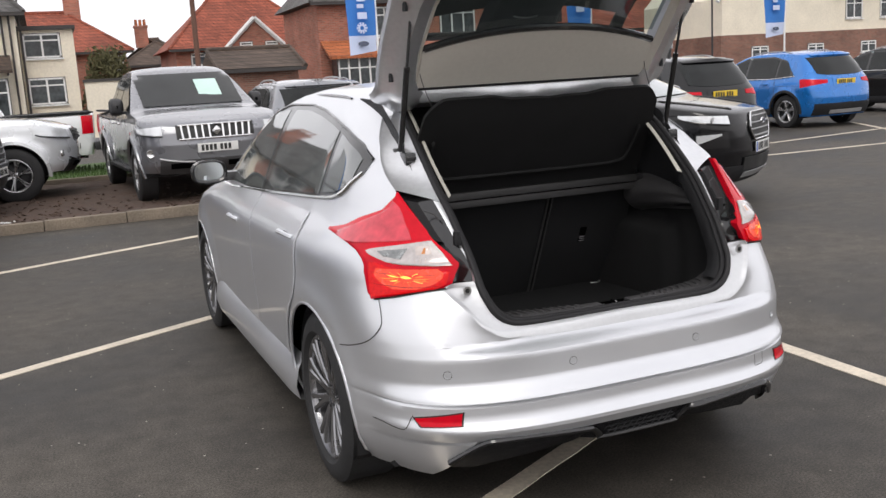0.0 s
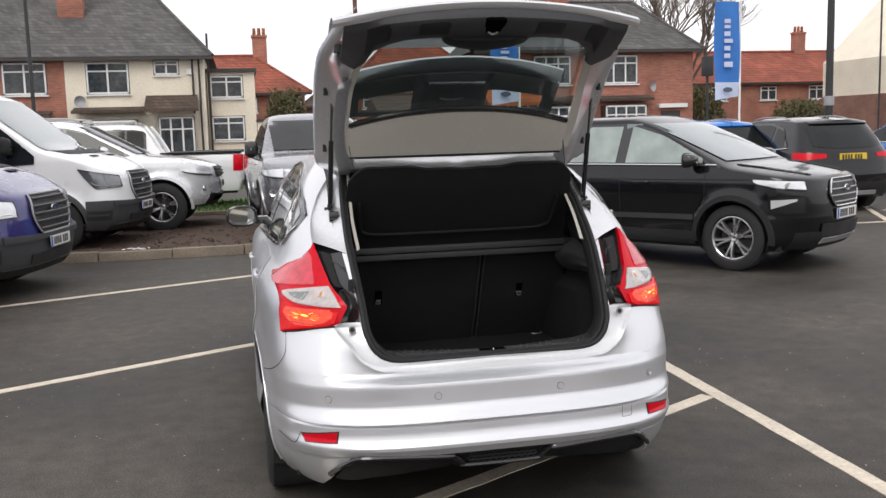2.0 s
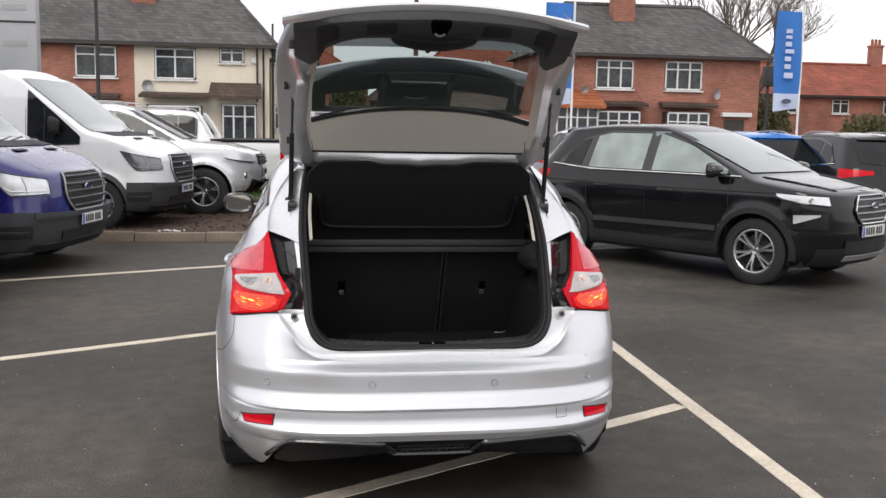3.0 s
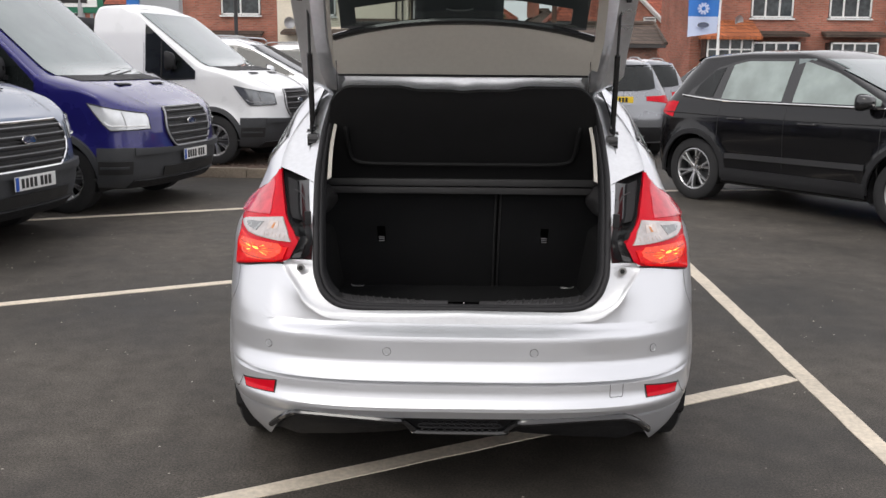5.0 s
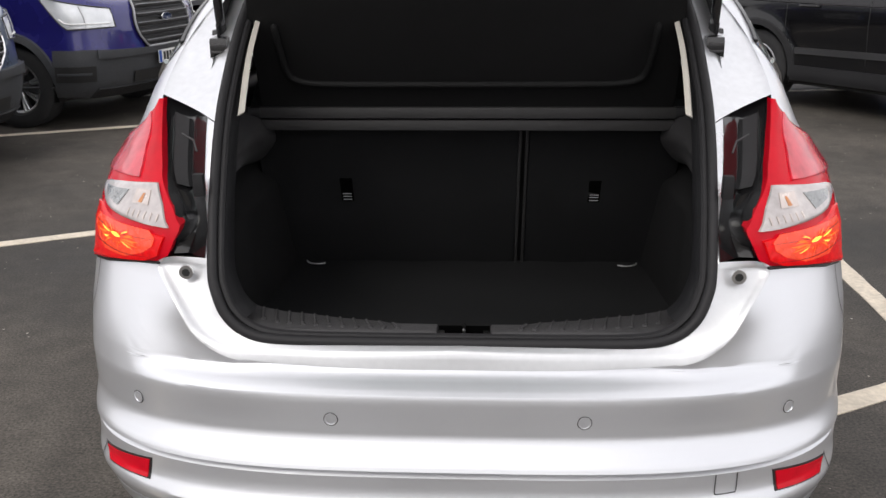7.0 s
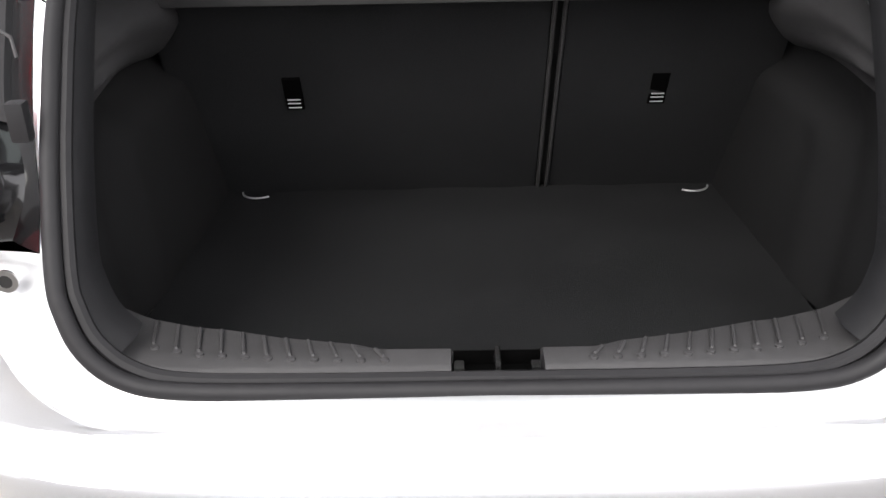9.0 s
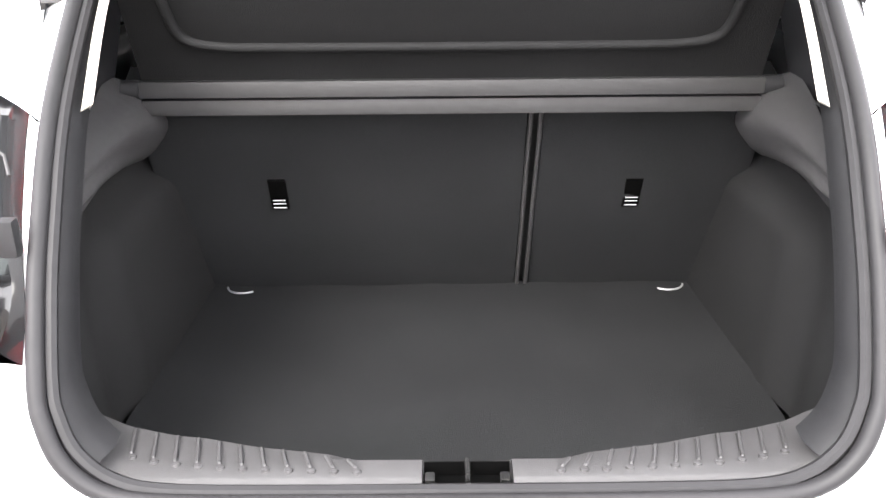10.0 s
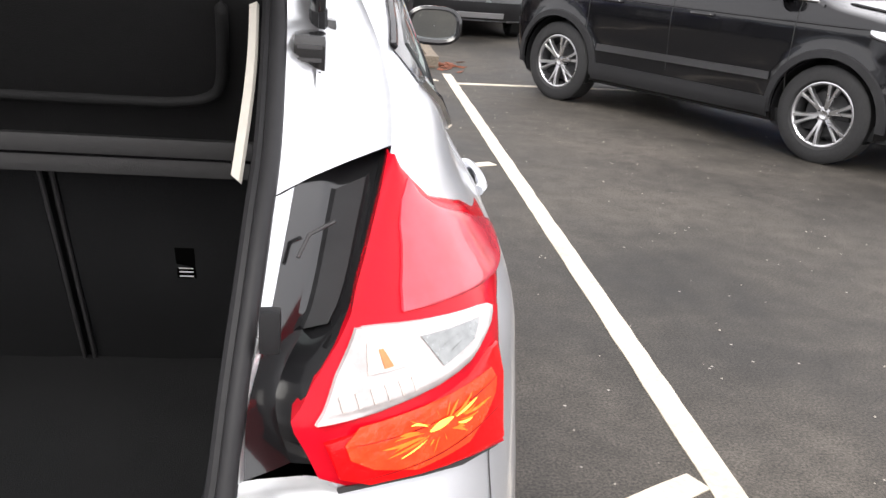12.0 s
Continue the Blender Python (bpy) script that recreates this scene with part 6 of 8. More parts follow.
        part("window_frame", tubed([(s * (sh.side_x(y, gl(y)) + .004), y, gl(y) - .01) for y in spaced(hub_f - .92, L - 1.12, 14)], .012, 6), PLASTIC, v)
        part("window_pillar", tubed([(s * (sh.side_x(L - 1.60, z) + .020), L - 1.60, z) for z in spaced(1.20, 1.36 + .36 * k, 8)], .012, 6), PLASTIC, v)
    part("windscreen", sh.end_panel(1, spaced(-.84, .84, 22), lambda x: 1.345, lambda x: 1.36 + .80 * k, .022, .004, 12), SCREEN_GLASS, v, "raked windscreen with painted pale reflections")
    part("scuttle", sh.end_panel(1, spaced(-.80, .80, 16), lambda x: 1.295, lambda x: 1.345, .024, .004, 3), PLASTIC, v)
    for s in (-1, 1):
        part("wiper", tubed([(s * .12 + .1, sh.front_y(.1, 1.34) + .02, 1.345), (s * .12 - .45, sh.front_y(.4, 1.37) + .02, 1.38)], .008, 5), INK, v)
    for x in (-.35, .35):
        part("bonnet_vent", boxed(x - .12, x + .12, -.03, .03, -.003, .006, .003, Matrix.Translation((x * .0, sh.front_y(abs(x), 1.25) + .0, 1.255)) @ pose(0, 0, 0, -12, 0, 0)), PLASTIC, v)
    # grille of chrome-edged bars
    gw = .56 if custom else .47
    z0, z1 = (.645, 1.035) if not custom else (.64, 1.01)
    half_w = lambda z: gw * (1 - .28 * ((z - (z0 + z1) / 2) / ((z1 - z0) / 2)) ** 2 * (1 if z < .8 else .5))
    xs = spaced(-1, 1, 24)
    rows = [[(half_w(z) * x, sh.front_y(half_w(z) * x, z) + .012, z) for x in xs] for z in spaced(z0, z1, 8)]
    g = part("grille", thick(sheet(bmesh.new(), rows), .012), INK, v, "black grille with bright bars")
    for z in spaced(z0 + .045, z1 - .045, 4):
        part("grille_bar", tubed([(half_w(z) * .97 * x, sh.front_y(half_w(z) * x, z) + .026, z) for x in spaced(-1, 1, 16)], .014, 6, False, 1.2), GREY_PLASTIC if not custom else BLACK_METAL, g, "dark grille bar")
        part("bar_edge", tubed([(half_w(z) * .96 * x, sh.front_y(half_w(z) * x, z) + .040, z + .010) for x in spaced(-1, 1, 12)], .0035, 5), GREY_METAL, g, "bright bar edge")
        # black tube added as the shade beneath each grille bar
        part("bar_shadow", tubed([(half_w(z) * .96 * x, sh.front_y(half_w(z) * x, z - .03) + .020, z - .034) for x in spaced(-1, 1, 12)], .008, 5), BLACK_METAL, g)
    ringp = [(half_w(z0 + .002) * x, z0) for x in spaced(-1, 1, 12)] + [(half_w(z), z) for z in spaced(z0, z1, 8)][1:] + [(half_w(z1) * x, z1) for x in spaced(1, -1, 12)][1:] + [(-half_w(z), z) for z in spaced(z1, z0, 8)][1:-1]
    part("grille_rim", tubed([(x, sh.front_y(x, z) + .024, z) for x, z in ringp], .013 if custom else .010, 6, True), CHROME if custom else GREY_METAL, g)
    zb = .88 if not custom else .875
    badge(v, Matrix.Translation((0, sh.front_y(0, zb) + .045, zb)) @ pose(0, 0, 0, 0, 0, 180), .17, .07)
    plate(v, Matrix.Translation((0, sh.front_y(0, .55) + .055, .545)) @ pose(0, 0, 0, 0, 0, 180), PLATE_WHITE, True)
    part("bumper_step", sh.end_panel(1, spaced(-.90, .90, 30), lambda x: .585, lambda x: .635 + .03 * abs(x) ** 2, .045, .03, 2), CLADDING, v, "dark grey bumper step")
    part("bumper_lip", sh.end_panel(1, spaced(-.86, .86, 24), lambda x: .255, lambda x: .33, .040, .02, 2), PLASTIC, v)
    part("bumper_slot", sh.end_panel(1, spaced(-.55, .55, 14), lambda x: .36, lambda x: .45, .036, .006, 3), INK, v)
    mirrors(v, sh, L - 1.42, 1.40, 1.16, PLASTIC, .15, 1.5)
    sh.arch_liners(v, PLASTIC, .26, .97)
    for s in (1, -1):
        for hy, hz in sh.hubs:
            add_wheel(v, s * .87, hy, hz, s, .345, .215, .215, (8, .10), WHEEL_SILVER)
    flank_lines(v, sh, [hub_f - .97], .45, 1.9 * k)
    if cab:
        part("load_bed", boxed(-.95, .95, -.4, rear0 - .1, .72, .86, .02), BLACK_METAL, v, "dark flat load bed")
        part("headboard", boxed(-.95, .95, rear0 - .16, rear0 - .10, .86, 2.0, .02), BLACK_METAL, v)
        for s in (1, -1):
            add_wheel(v, s * .80, L - 4.35, .345, s, .345, .3, .20, (6, 0), BLACK_METAL)
    return v


def suv(colour_mat, label, m, spec, rear_view=False, category="car"):
    """Compact sport utility or crossover car."""
    v = thing("parked_car", label, category, m, "parked cars")
    L, H, W = spec["L"], spec["H"], spec["W"] / 2
    hr, hf, r = spec["hub_r"], spec["hub_f"], spec.get("r", .345)
    belt, k = spec["belt"], (H - spec["belt"])
    bon = spec["bonnet"]
    side = tab(.20, W - .08, .30, W - .035, .40, W - .030, .50, W - .022, .60, W - .018, .70, W - .006, .80, W, belt - .17, W - .001, belt - .125, W - .010, belt - .08, W - .018, belt, W - .045,
               belt + .05, W - .068, belt + .5 * k, W - .17, belt + .80 * k, W - .25, H, W - .32)
    back = tab(.20, .12, .42, .02, .62, .0, belt - .15, .04, belt, .09, belt + .5 * k, .27, belt + .85 * k, .42, H, .44)
    lean = tab(.20, .15, .36, .03, .56, .0, bon - .20, .025, bon - .10, .06, bon - .03, .12, bon, .16)
    cowl = spec["win"][1]
    top = eased(tab(0, H - .055, .5, H - .03, 1.2, H, 1.9, H, cowl - 1.05, H - .035, cowl - .86, H - .10, cowl + .03, belt + .035, cowl + .12, belt + .015, L - .50, bon + .015, L - .16, bon - .03, L, bon - .07))
    sh = Loft(L, top, side, back, lean, [(hr, r), (hf, r)], r + .055, d_rear=.42, d_front=.62)
    part("body_shell", sh.body(.24), colour_mat, v, "painted bodywork", 32)
    part("underbody", boxed(-W + .1, W - .1, .3, L - .35, .22, .32), PLASTIC, v)
    sh.arch_liners(v, PLASTIC, .24, W - .03)
    clad = spec.get("clad", PLASTIC)
    for s in (1, -1):
        for hy in (hr, hf):
            add_wheel(v, s * (W - .125), hy, r, s, r, .215, r * .66, spec.get("spokes", (6, .16)), spec.get("rim", WHEEL_SILVER))
            rows = []
            for a in spaced(-.12, math.pi + .12, 26):
                rows.append([(s * (sh.half(hy + q * math.cos(a), r + q * math.sin(a)) + d), hy + q * math.cos(a), r + q * math.sin(a)) for q, d in ((r + .05, -.01), (r + .055, .014), (r + .105, .014), (r + .112, .0))])
            part("arch_cladding", sheet(bmesh.new(), rows), clad, v, "wheel arch trim")
        part("sill_cladding", sh.side_panel(s, spaced(hr + r + .07, hf - r - .07, 16), lambda y: .26, lambda y: .40, .016, .01, 3), clad, v)
        if spec.get("strip"):
            part("door_moulding", sh.side_panel(s, spaced(hr + r + .10, hf - r - .10, 16), lambda y: .500 + .03 * (y - hr) / (hf - hr), lambda y: .555 + .03 * (y - hr) / (hf - hr), .014, .01, 2), BLACK_METAL, v, "dark door moulding")
        y0, y1 = spec["win"]
        wl_ = lambda y: belt + .025 + .05 * max(0, (y0 + .75 - y) / .75) ** 1.5
        wt_ = tab(y0, belt + .10, y0 + .22, belt + .62 * k, y0 + .75, belt + .80 * k, y1 - 1.15, belt + .80 * k, y1 - .75, belt + .60 * k, y1, belt + .045)
        part("window_surround", sh.side_panel(s, spaced(y0 - .02, y1, 40), lambda y: wl_(y) - .012, lambda y: wt_(y) + .018, .011, .0, 8), GLOSS_BLACK, v)
        for j, (a, b) in enumerate(spec["panes"]):
            part("side_window", sh.side_panel(s, spaced(a, b, 14), lambda y: wl_(y) + .008, lambda y: wt_(y) - .010, .016, .003, 6), SIDE_GLASS if j == 0 else spec.get("glass", SIDE_GLASS), v, "side window")
        part("window_trim", tubed([(s * (sh.side_x(y, wl_(y) - .012) + .014), y, wl_(y) - .012) for y in spaced(y0, y1 - .05, 30)], .009, 6), CHROME if spec.get("chrome", True) else GLOSS_BLACK, v, "bright window strip")
        if not spec.get("strip"):
            part("roof_rail", tubed(smooth_path([(s * (sh.side_x(y, H - .05) - .05), y, H - .028 + dz) for y, dz in ((y0 + .35, -.02), (y0 + .6, .03), (y1 - 1.5, .035), (y1 - 1.2, -.0))], 6), .012, 6), spec.get("rail", BLACK_METAL), v, "roof rail")
        for y, z in spec["handles"]:
            handle_at(v, sh, s, y, z, colour_mat)
        # lamps
        rows = []
        lw = spec.get("tail_w", .34)
        for u in spaced(0, 1, 10):
            rows.append([(s * (sh.skin(.98 - (.98 - .36) * u * lw / .34, z)[0] + .004), sh.skin(.98 - (.98 - .36) * u * lw / .34, z)[1] - .008, z) for z in spaced(belt - .185 + .085 * u, belt - .005 - .035 * abs(u - .2), 4)])
        part("tail_lamp", thick(sheet(bmesh.new(), rows), .012), RED_LENS, v, "red tail lamp")
        rows = []
        for u in spaced(0, 1, 12):
            row = []
            for w in spaced(0, 1, 5):
                low_z, high_z = bon - .110 - .085 * u ** .55, bon - .088 - .022 * u
                zc = low_z + (high_z - low_z) * w
                x, y = sh.nose_point(.02 + .56 * u, zc)
                row.append((s * (x + .012 * (1 - .5 * u)), y + .004 + .012 * u, zc))
            rows.append(row)
        lamp = part("headlamp", thick(sheet(bmesh.new(), rows), .01), HEADLAMP, v, "clear headlamp")
        for u, rr in ((.40, .032),):
            bx_, by_ = sh.nose_point(u, bon - .15)
            part("lamp_reflector", lathe(bmesh.new(), [(.020, .0), (.013, rr * .7), (.022, rr * .9), (.014, rr)], 16, Matrix.Translation((s * bx_, by_, bon - .15)) @ pose(0, 0, 0, 0, 0, 90 - s * 30)), GREY_METAL, lamp)
        under_lamp = [(s * (sh.nose_point(.02 + .56 * u, bon - .115 - .085 * u ** .55)[0] + .010), sh.nose_point(.02 + .56 * u, bon - .115 - .085 * u ** .55)[1] + .014 * u, bon - .115 - .085 * u ** .55) for u in spaced(0, 1, 14)]
        part("lamp_bezel", tubed(under_lamp, .010, 6), GLOSS_BLACK, lamp, "black lamp edge")
        crease = [(s * (W * (.50 + .22 * f)), sh.front_y(W * (.50 + .22 * f), z) + .002, z + .004) for f, z in zip(spaced(0, 1, 14), spaced(bon - .06, belt + .01, 14))]
        part("bonnet_crease", tubed(crease, [.002] + [.011] * 13 + [.002], 8), colour_mat, v, "raised bonnet crease")
        part("bonnet_gap", sheet(bmesh.new(), [[(s * (W * (.70 + .14 * f) + d), sh.front_y(W * (.70 + .14 * f) + d, z) + .003, z + .003) for f, z in zip(spaced(0, 1, 12), spaced(bon - .05, belt + .0, 12))] for d in (0, .005)]), INK, v)
        crest = [(s * (sh.side_x(y, belt - .13) + .001), y, belt - .135 - .012 * math.sin(3 * (y - hr) / (hf - hr))) for y in spaced(hr - .45, hf + .25, 30)]
        part("shoulder_crease", tubed(crest, [.002] + [.008] * 29 + [.002], 8), colour_mat, v, "pressed shoulder line")
        rows = [[(s * (sh.nose_point(u, z)[0] + .004), sh.nose_point(u, z)[1] + .007, z) for z in spaced(bon - .43, bon - .27, 4)] for u in spaced(.18, .56, 10)]
        part("fog_surround", thick(sheet(bmesh.new(), rows), .01), GLOSS_BLACK, v, "black fog lamp surround")
        rows = [[(s * (sh.nose_point(u, z)[0] + .012), sh.nose_point(u, z)[1] + .014, z) for z in spaced(bon - .385 + .30 * (u - .20), bon - .295 + .04 * (u - .20), 3)] for u in spaced(.20, .48, 8)]
        part("fog_lamp", thick(sheet(bmesh.new(), rows), .01), HEADLAMP, v, "fog lamp")
    part("windscreen", sh.end_panel(1, spaced(-W + .22, W - .22, 20), lambda x: belt + .055, lambda x: belt + .83 * k, .026, .004, 16), SCREEN_GLASS, v, "windscreen with painted pale reflections")
    part("rear_window", sh.end_panel(-1, spaced(-W + .26, W - .26, 18), lambda x: belt + .05 + .12 * (abs(x) / W) ** 3, lambda x: belt + .74 * k, .008, .003, 6), SIDE_GLASS, v, "dark rear window")
    part("rear_bumper", sh.end_panel(-1, spaced(-W + .12, W - .12, 24), lambda x: .26, lambda x: .50, .016, .012, 5), clad, v, "rear bumper")
    part("front_valance", sh.end_panel(1, spaced(-W + .14, W - .14, 24), lambda x: .25, lambda x: .42, .014, .012, 4), clad, v, "front valance")
    part("rear_spoiler", sh.end_panel(-1, spaced(-W + .34, W - .34, 14), lambda x: belt + .80 * k, lambda x: H - .03, .05, .03, 3), colour_mat, v, "roof spoiler")
    part("lower_intake", sh.end_panel(1, spaced(-W * .55, W * .55, 16), lambda x: .36 + .03 * abs(x), lambda x: .50, .020, .01, 3), INK, v, "black lower intake")
    part("skid_plate", sh.end_panel(1, spaced(-W * .5, W * .5, 14), lambda x: .29, lambda x: .345, .026, .01, 2), GREY_METAL, v, "silver skid plate")
    part("rear_skid", sh.end_panel(-1, spaced(-W * .5, W * .5, 14), lambda x: .29, lambda x: .36, .030, .01, 2), GREY_METAL, v, "silver rear skid plate")
    part("plate_recess", sh.end_panel(-1, spaced(-.36, .36, 10), lambda x: spec.get("plate_z", .86) - .085, lambda x: spec.get("plate_z", .86) + .085, .006, .004, 3), colour_mat, v)
    gx = .36
    z0, z1 = bon - .38, bon - .10
    hw_ = lambda z: gx * (.72 + .28 * math.sin(math.pi * (z - z0) / (z1 - z0)))
    rows = [[(hw_(z) * x, sh.front_y(hw_(z) * x, z) + .010, z) for x in spaced(-1, 1, 18)] for z in spaced(z0, z1, 6)]
    g = part("grille", thick(sheet(bmesh.new(), rows), .01), INK, v, "dark grille")
    for z in spaced(z0 + .04, z1 - .04, 3):
        part("grille_bar", tubed([(hw_(z) * .96 * x, sh.front_y(hw_(z) * x, z) + .020, z) for x in spaced(-1, 1, 12)], .009, 6), GREY_METAL, g)
    ringp = [(hw_(z0) * x, z0) for x in spaced(-1, 1, 10)] + [(hw_(z), z) for z in spaced(z0, z1, 8)][1:] + [(hw_(z1) * x, z1) for x in spaced(1, -1, 10)][1:] + [(-hw_(z), z) for z in spaced(z1, z0, 8)][1:-1]
    part("grille_rim", tubed([(x, sh.front_y(x, z) + .020, z) for x, z in ringp], .009, 6, True), CHROME, g)
    badge(v, Matrix.Translation((0, sh.front_y(0, bon - .2) + .04, bon - .2)) @ pose(0, 0, 0, 0, 0, 180))
    pz = spec.get("plate_z", .86)
    plate(v, Matrix.Translation((0, sh.rear_y(0, pz) - .014, pz)), PLATE_YELLOW)
    plate(v, Matrix.Translation((0, sh.front_y(0, bon - .46) + .014, bon - .46)) @ pose(0, 0, 0, 0, 0, 180), PLATE_WHITE, True)
    mirrors(v, sh, spec["win"][1] - .28, belt + .06, W + .17, spec.get("mirror", colour_mat), .13)
    flank_lines(v, sh, spec["gaps"], .45, belt)
    return v


def pickup(colour_mat, label, m, truck_bars=False):
    """Double-cab pickup truck."""
    v = thing("pickup_truck", label, "pickup truck", m, "parked pickup trucks")
    L, H, W, r = 5.30, 1.80, .925, .385
    hr, hf = 1.22, 4.42
    belt, bon = 1.18, 1.12
    side = tab(.34, W - .07, .45, W - .035, .55, W - .02, .72, W - .012, .90, W, 1.02, W - .004, 1.10, W - .018, 1.18, W - .05, 1.5, W - .17, 1.70, W - .26, H, W - .32)
    back = tab(.34, .08, .6, .02, 1.15, .0)
    lean = tab(.34, .14, .5, .02, .75, .0, .90, .02, .98, .05, 1.06, .10, 1.12, .14)
    top = eased(tab(0, 1.18, 1.60, 1.18, 1.66, 1.25, 1.95, H - .10, 2.10, H - .03, 2.4, H, 2.9, H, 3.12, H - .05, 3.30, H - .14, 4.08, 1.235, 4.2, 1.205, 4.75, 1.165, 5.10, 1.10, 5.3, 1.03), .05)
    sh = Loft(L, top, side, back, lean, [(hr, r), (hf, r)], r + .065, d_rear=.16, d_front=.56, flare=.04, crown=.065)
    part("body_shell", sh.body(.40), colour_mat, v, "painted truck body", 32)
    part("underbody", boxed(-.7, .7, .2, L - .5, .34, .46), PLASTIC, v)
    part("bed_cover", boxed(-.80, .80, .08, 1.62, 1.165, 1.195, .01), INK, v, "dark load bed")
    for s in (1, -1):
        part("bed_rail", boxed(s * .86 - .045, s * .86 + .045, .03, 1.68, 1.172, 1.205, .01), PLASTIC, v, "black bed rail")
        wl_ = lambda y: belt + .04
        wt_ = tab(1.95, belt + .44, 2.2, belt + .48, 3.0, belt + .48, 3.45, belt + .36, 4.0, belt + .06)
        part("window_surround", sh.side_panel(s, spaced(1.93, 3.98, 30), lambda y: wl_(y) - .012, lambda y: wt_(y) + .02, .012, 0, 6), GLOSS_BLACK, v)
        for a, b in ((1.98, 2.30), (2.34, 2.95), (3.01, 3.88)):
            part("side_window", sh.side_panel(s, spaced(a, b, 12), lambda y: wl_(y) + .006, lambda y: wt_(y) - .008, .018, .003, 6), SIDE_GLASS, v, "dark side window")
        for hy in (hr, hf):
            add_wheel(v, s * (W - .11), hy, r, s, r, .25, .235, (6, .12), WHEEL_SILVER)
            rows = [[(s * (sh.half(hy + q * math.cos(a), r + q * math.sin(a)) + d), hy + q * math.cos(a), r + q * math.sin(a)) for q, d in ((r + .06, -.01), (r + .065, .02), (r + .11, .02), (r + .115, .0))] for a in spaced(-.1, math.pi + .1, 24)]
            part("wheel_arch", sheet(bmesh.new(), rows), colour_mat, v)
        for y in (2.40, 3.15):
            handle_at(v, sh, s, y, 1.02, CHROME)
        rows = [[(s * (sh.nose_point(.02 + .60 * u, .945 - .075 * u ** .6 + (.045 + .085 * u) * w)[0] + .008), sh.nose_point(.02 + .60 * u, .945 - .075 * u ** .6 + (.045 + .085 * u) * w)[1] + .010, .945 - .075 * u ** .6 + (.045 + .085 * u) * w) for w in spaced(0, 1, 4)] for u in spaced(0, 1, 10)]
        lamp = part("headlamp", thick(sheet(bmesh.new(), rows), .01), HEADLAMP, v, "clear headlamp")
        rim = [(s * (sh.nose_point(.02 + .60 * u, z)[0] + .010), sh.nose_point(.02 + .60 * u, z)[1] + .012, z) for u, z in zip(spaced(0, 1, 10), [.945 - .075 * u ** .6 for u in spaced(0, 1, 10)])]
        part("lamp_bezel", tubed(rim, .012, 6), BLACK_METAL, lamp, "dark lamp edge")
        x, y = sh.nose_point(.42, .66)
        part("fog_lamp", lathe(bmesh.new(), [(.016, 0), (.014, .038), (.020, .048), (.0, .055)], 18, Matrix.Translation((s * x, y, .66)) @ pose(0, 0, 0, 0, 0, 90 - s * 18)), CHROME, v, "round fog lamp")
        rows = [[(s * (sh.skin(q, z)[0] + .006), sh.skin(q, z)[1] - .006, z) for q in (.55, .75, .95, 1.04, 1.10)] for z in spaced(.80, 1.13, 6)]
        part("tail_lamp", thick(sheet(bmesh.new(), rows), .01), RED_LENS, v, "tall red tail lamp")
        if truck_bars:
            part("sports_bar", tubed(smooth_path([(s * .78, 1.62, 1.19), (s * .74, 1.80, 1.52), (s * .66, 1.95, 1.73)], 6), .035, 8), colour_mat, v, "sports bar")
        if truck_bars:
            part("roof_rail", tubed(smooth_path([(s * .60, 2.1, H - .03), (s * .60, 2.25, H + .025), (s * .60, 3.0, H + .02), (s * .60, 3.15, H - .03)], 5), .014, 6), GREY_METAL, v)
        part("side_step", boxed(s * .90 - .06, s * .90 + .06, 1.75, 3.85, .36, .41, .015), PLASTIC, v)
    part("windscreen", sh.end_panel(1, spaced(-W + .24, W - .24, 18), lambda x: 1.245, lambda x: 1.69, .032, .004, 14), SIDE_GLASS, v, "dark windscreen")
    rows = [[(x, sh.rear_y(x, z) - .012, z) for x in spaced(-.60, .60, 8)] for z in spaced(1.29, 1.62, 5)]
    part("rear_window", sheet(bmesh.new(), rows), SIDE_GLASS, v, "dark rear cab window")
    part("rear_bumper", boxed(-.88, .88, -.14, .06, .48, .64, .03), BLACK_METAL, v, "dark step bumper")
    part("front_skid", sh.end_panel(1, spaced(-.72, .72, 18), lambda x: .38, lambda x: .56, .02, .02, 4), PLASTIC if truck_bars else GREY_PLASTIC, v, "lower bumper")
    for s in (1, -1):
        part("bumper_trim", tubed(smooth_path([(s * x, sh.front_y(x, z) + .022, z) for x, z in ((.30, .530), (.45, .540), (.60, .560), (.72, .590))], 5), .013, 6), GLOSS_BLACK if truck_bars else GREY_METAL, v)
        part("lower_grille", sh.end_panel(1, spaced(s * .12, s * .60, 10), lambda x: .45, lambda x: .52, .028, .006, 2), VOID, v)
    rows = [[(x, sh.front_y(x, z) + .010, z) for x in spaced(-.50, .50, 16)] for z in spaced(.82, 1.0, 4)]
    g = part("grille", thick(sheet(bmesh.new(), rows), .01), INK, v, "dark grille")
    if truck_bars:
        for z in (.86, .91, .96):
            part("grille_bar", tubed([(x, sh.front_y(x, z) + .026, z) for x in spaced(-.48, .48, 12)], .016, 6), BLACK_METAL, g)
    else:
        for k in range(-5, 6):
            x = k * .085
            if k:
                part("grille_bar", tubed([(x, sh.front_y(x, .84) + .02, .83), (x * 1.03, sh.front_y(x, .98) + .03, .985)], .014, 6), CHROME, g, "bright upright grille bar")
        for z in (.82, .995):
            part("grille_bar", tubed([(x, sh.front_y(x, z) + .024, z) for x in spaced(-.47, .47, 14)], .012, 6), CHROME, g)
        part("emblem", boxed(-.05, .05, -.01, .012, -.045, .045, .02, Matrix.Translation((0, sh.front_y(0, .91) + .03, .91)) @ pose(0, 0, 0, 0, 45, 0)), CHROME, v)
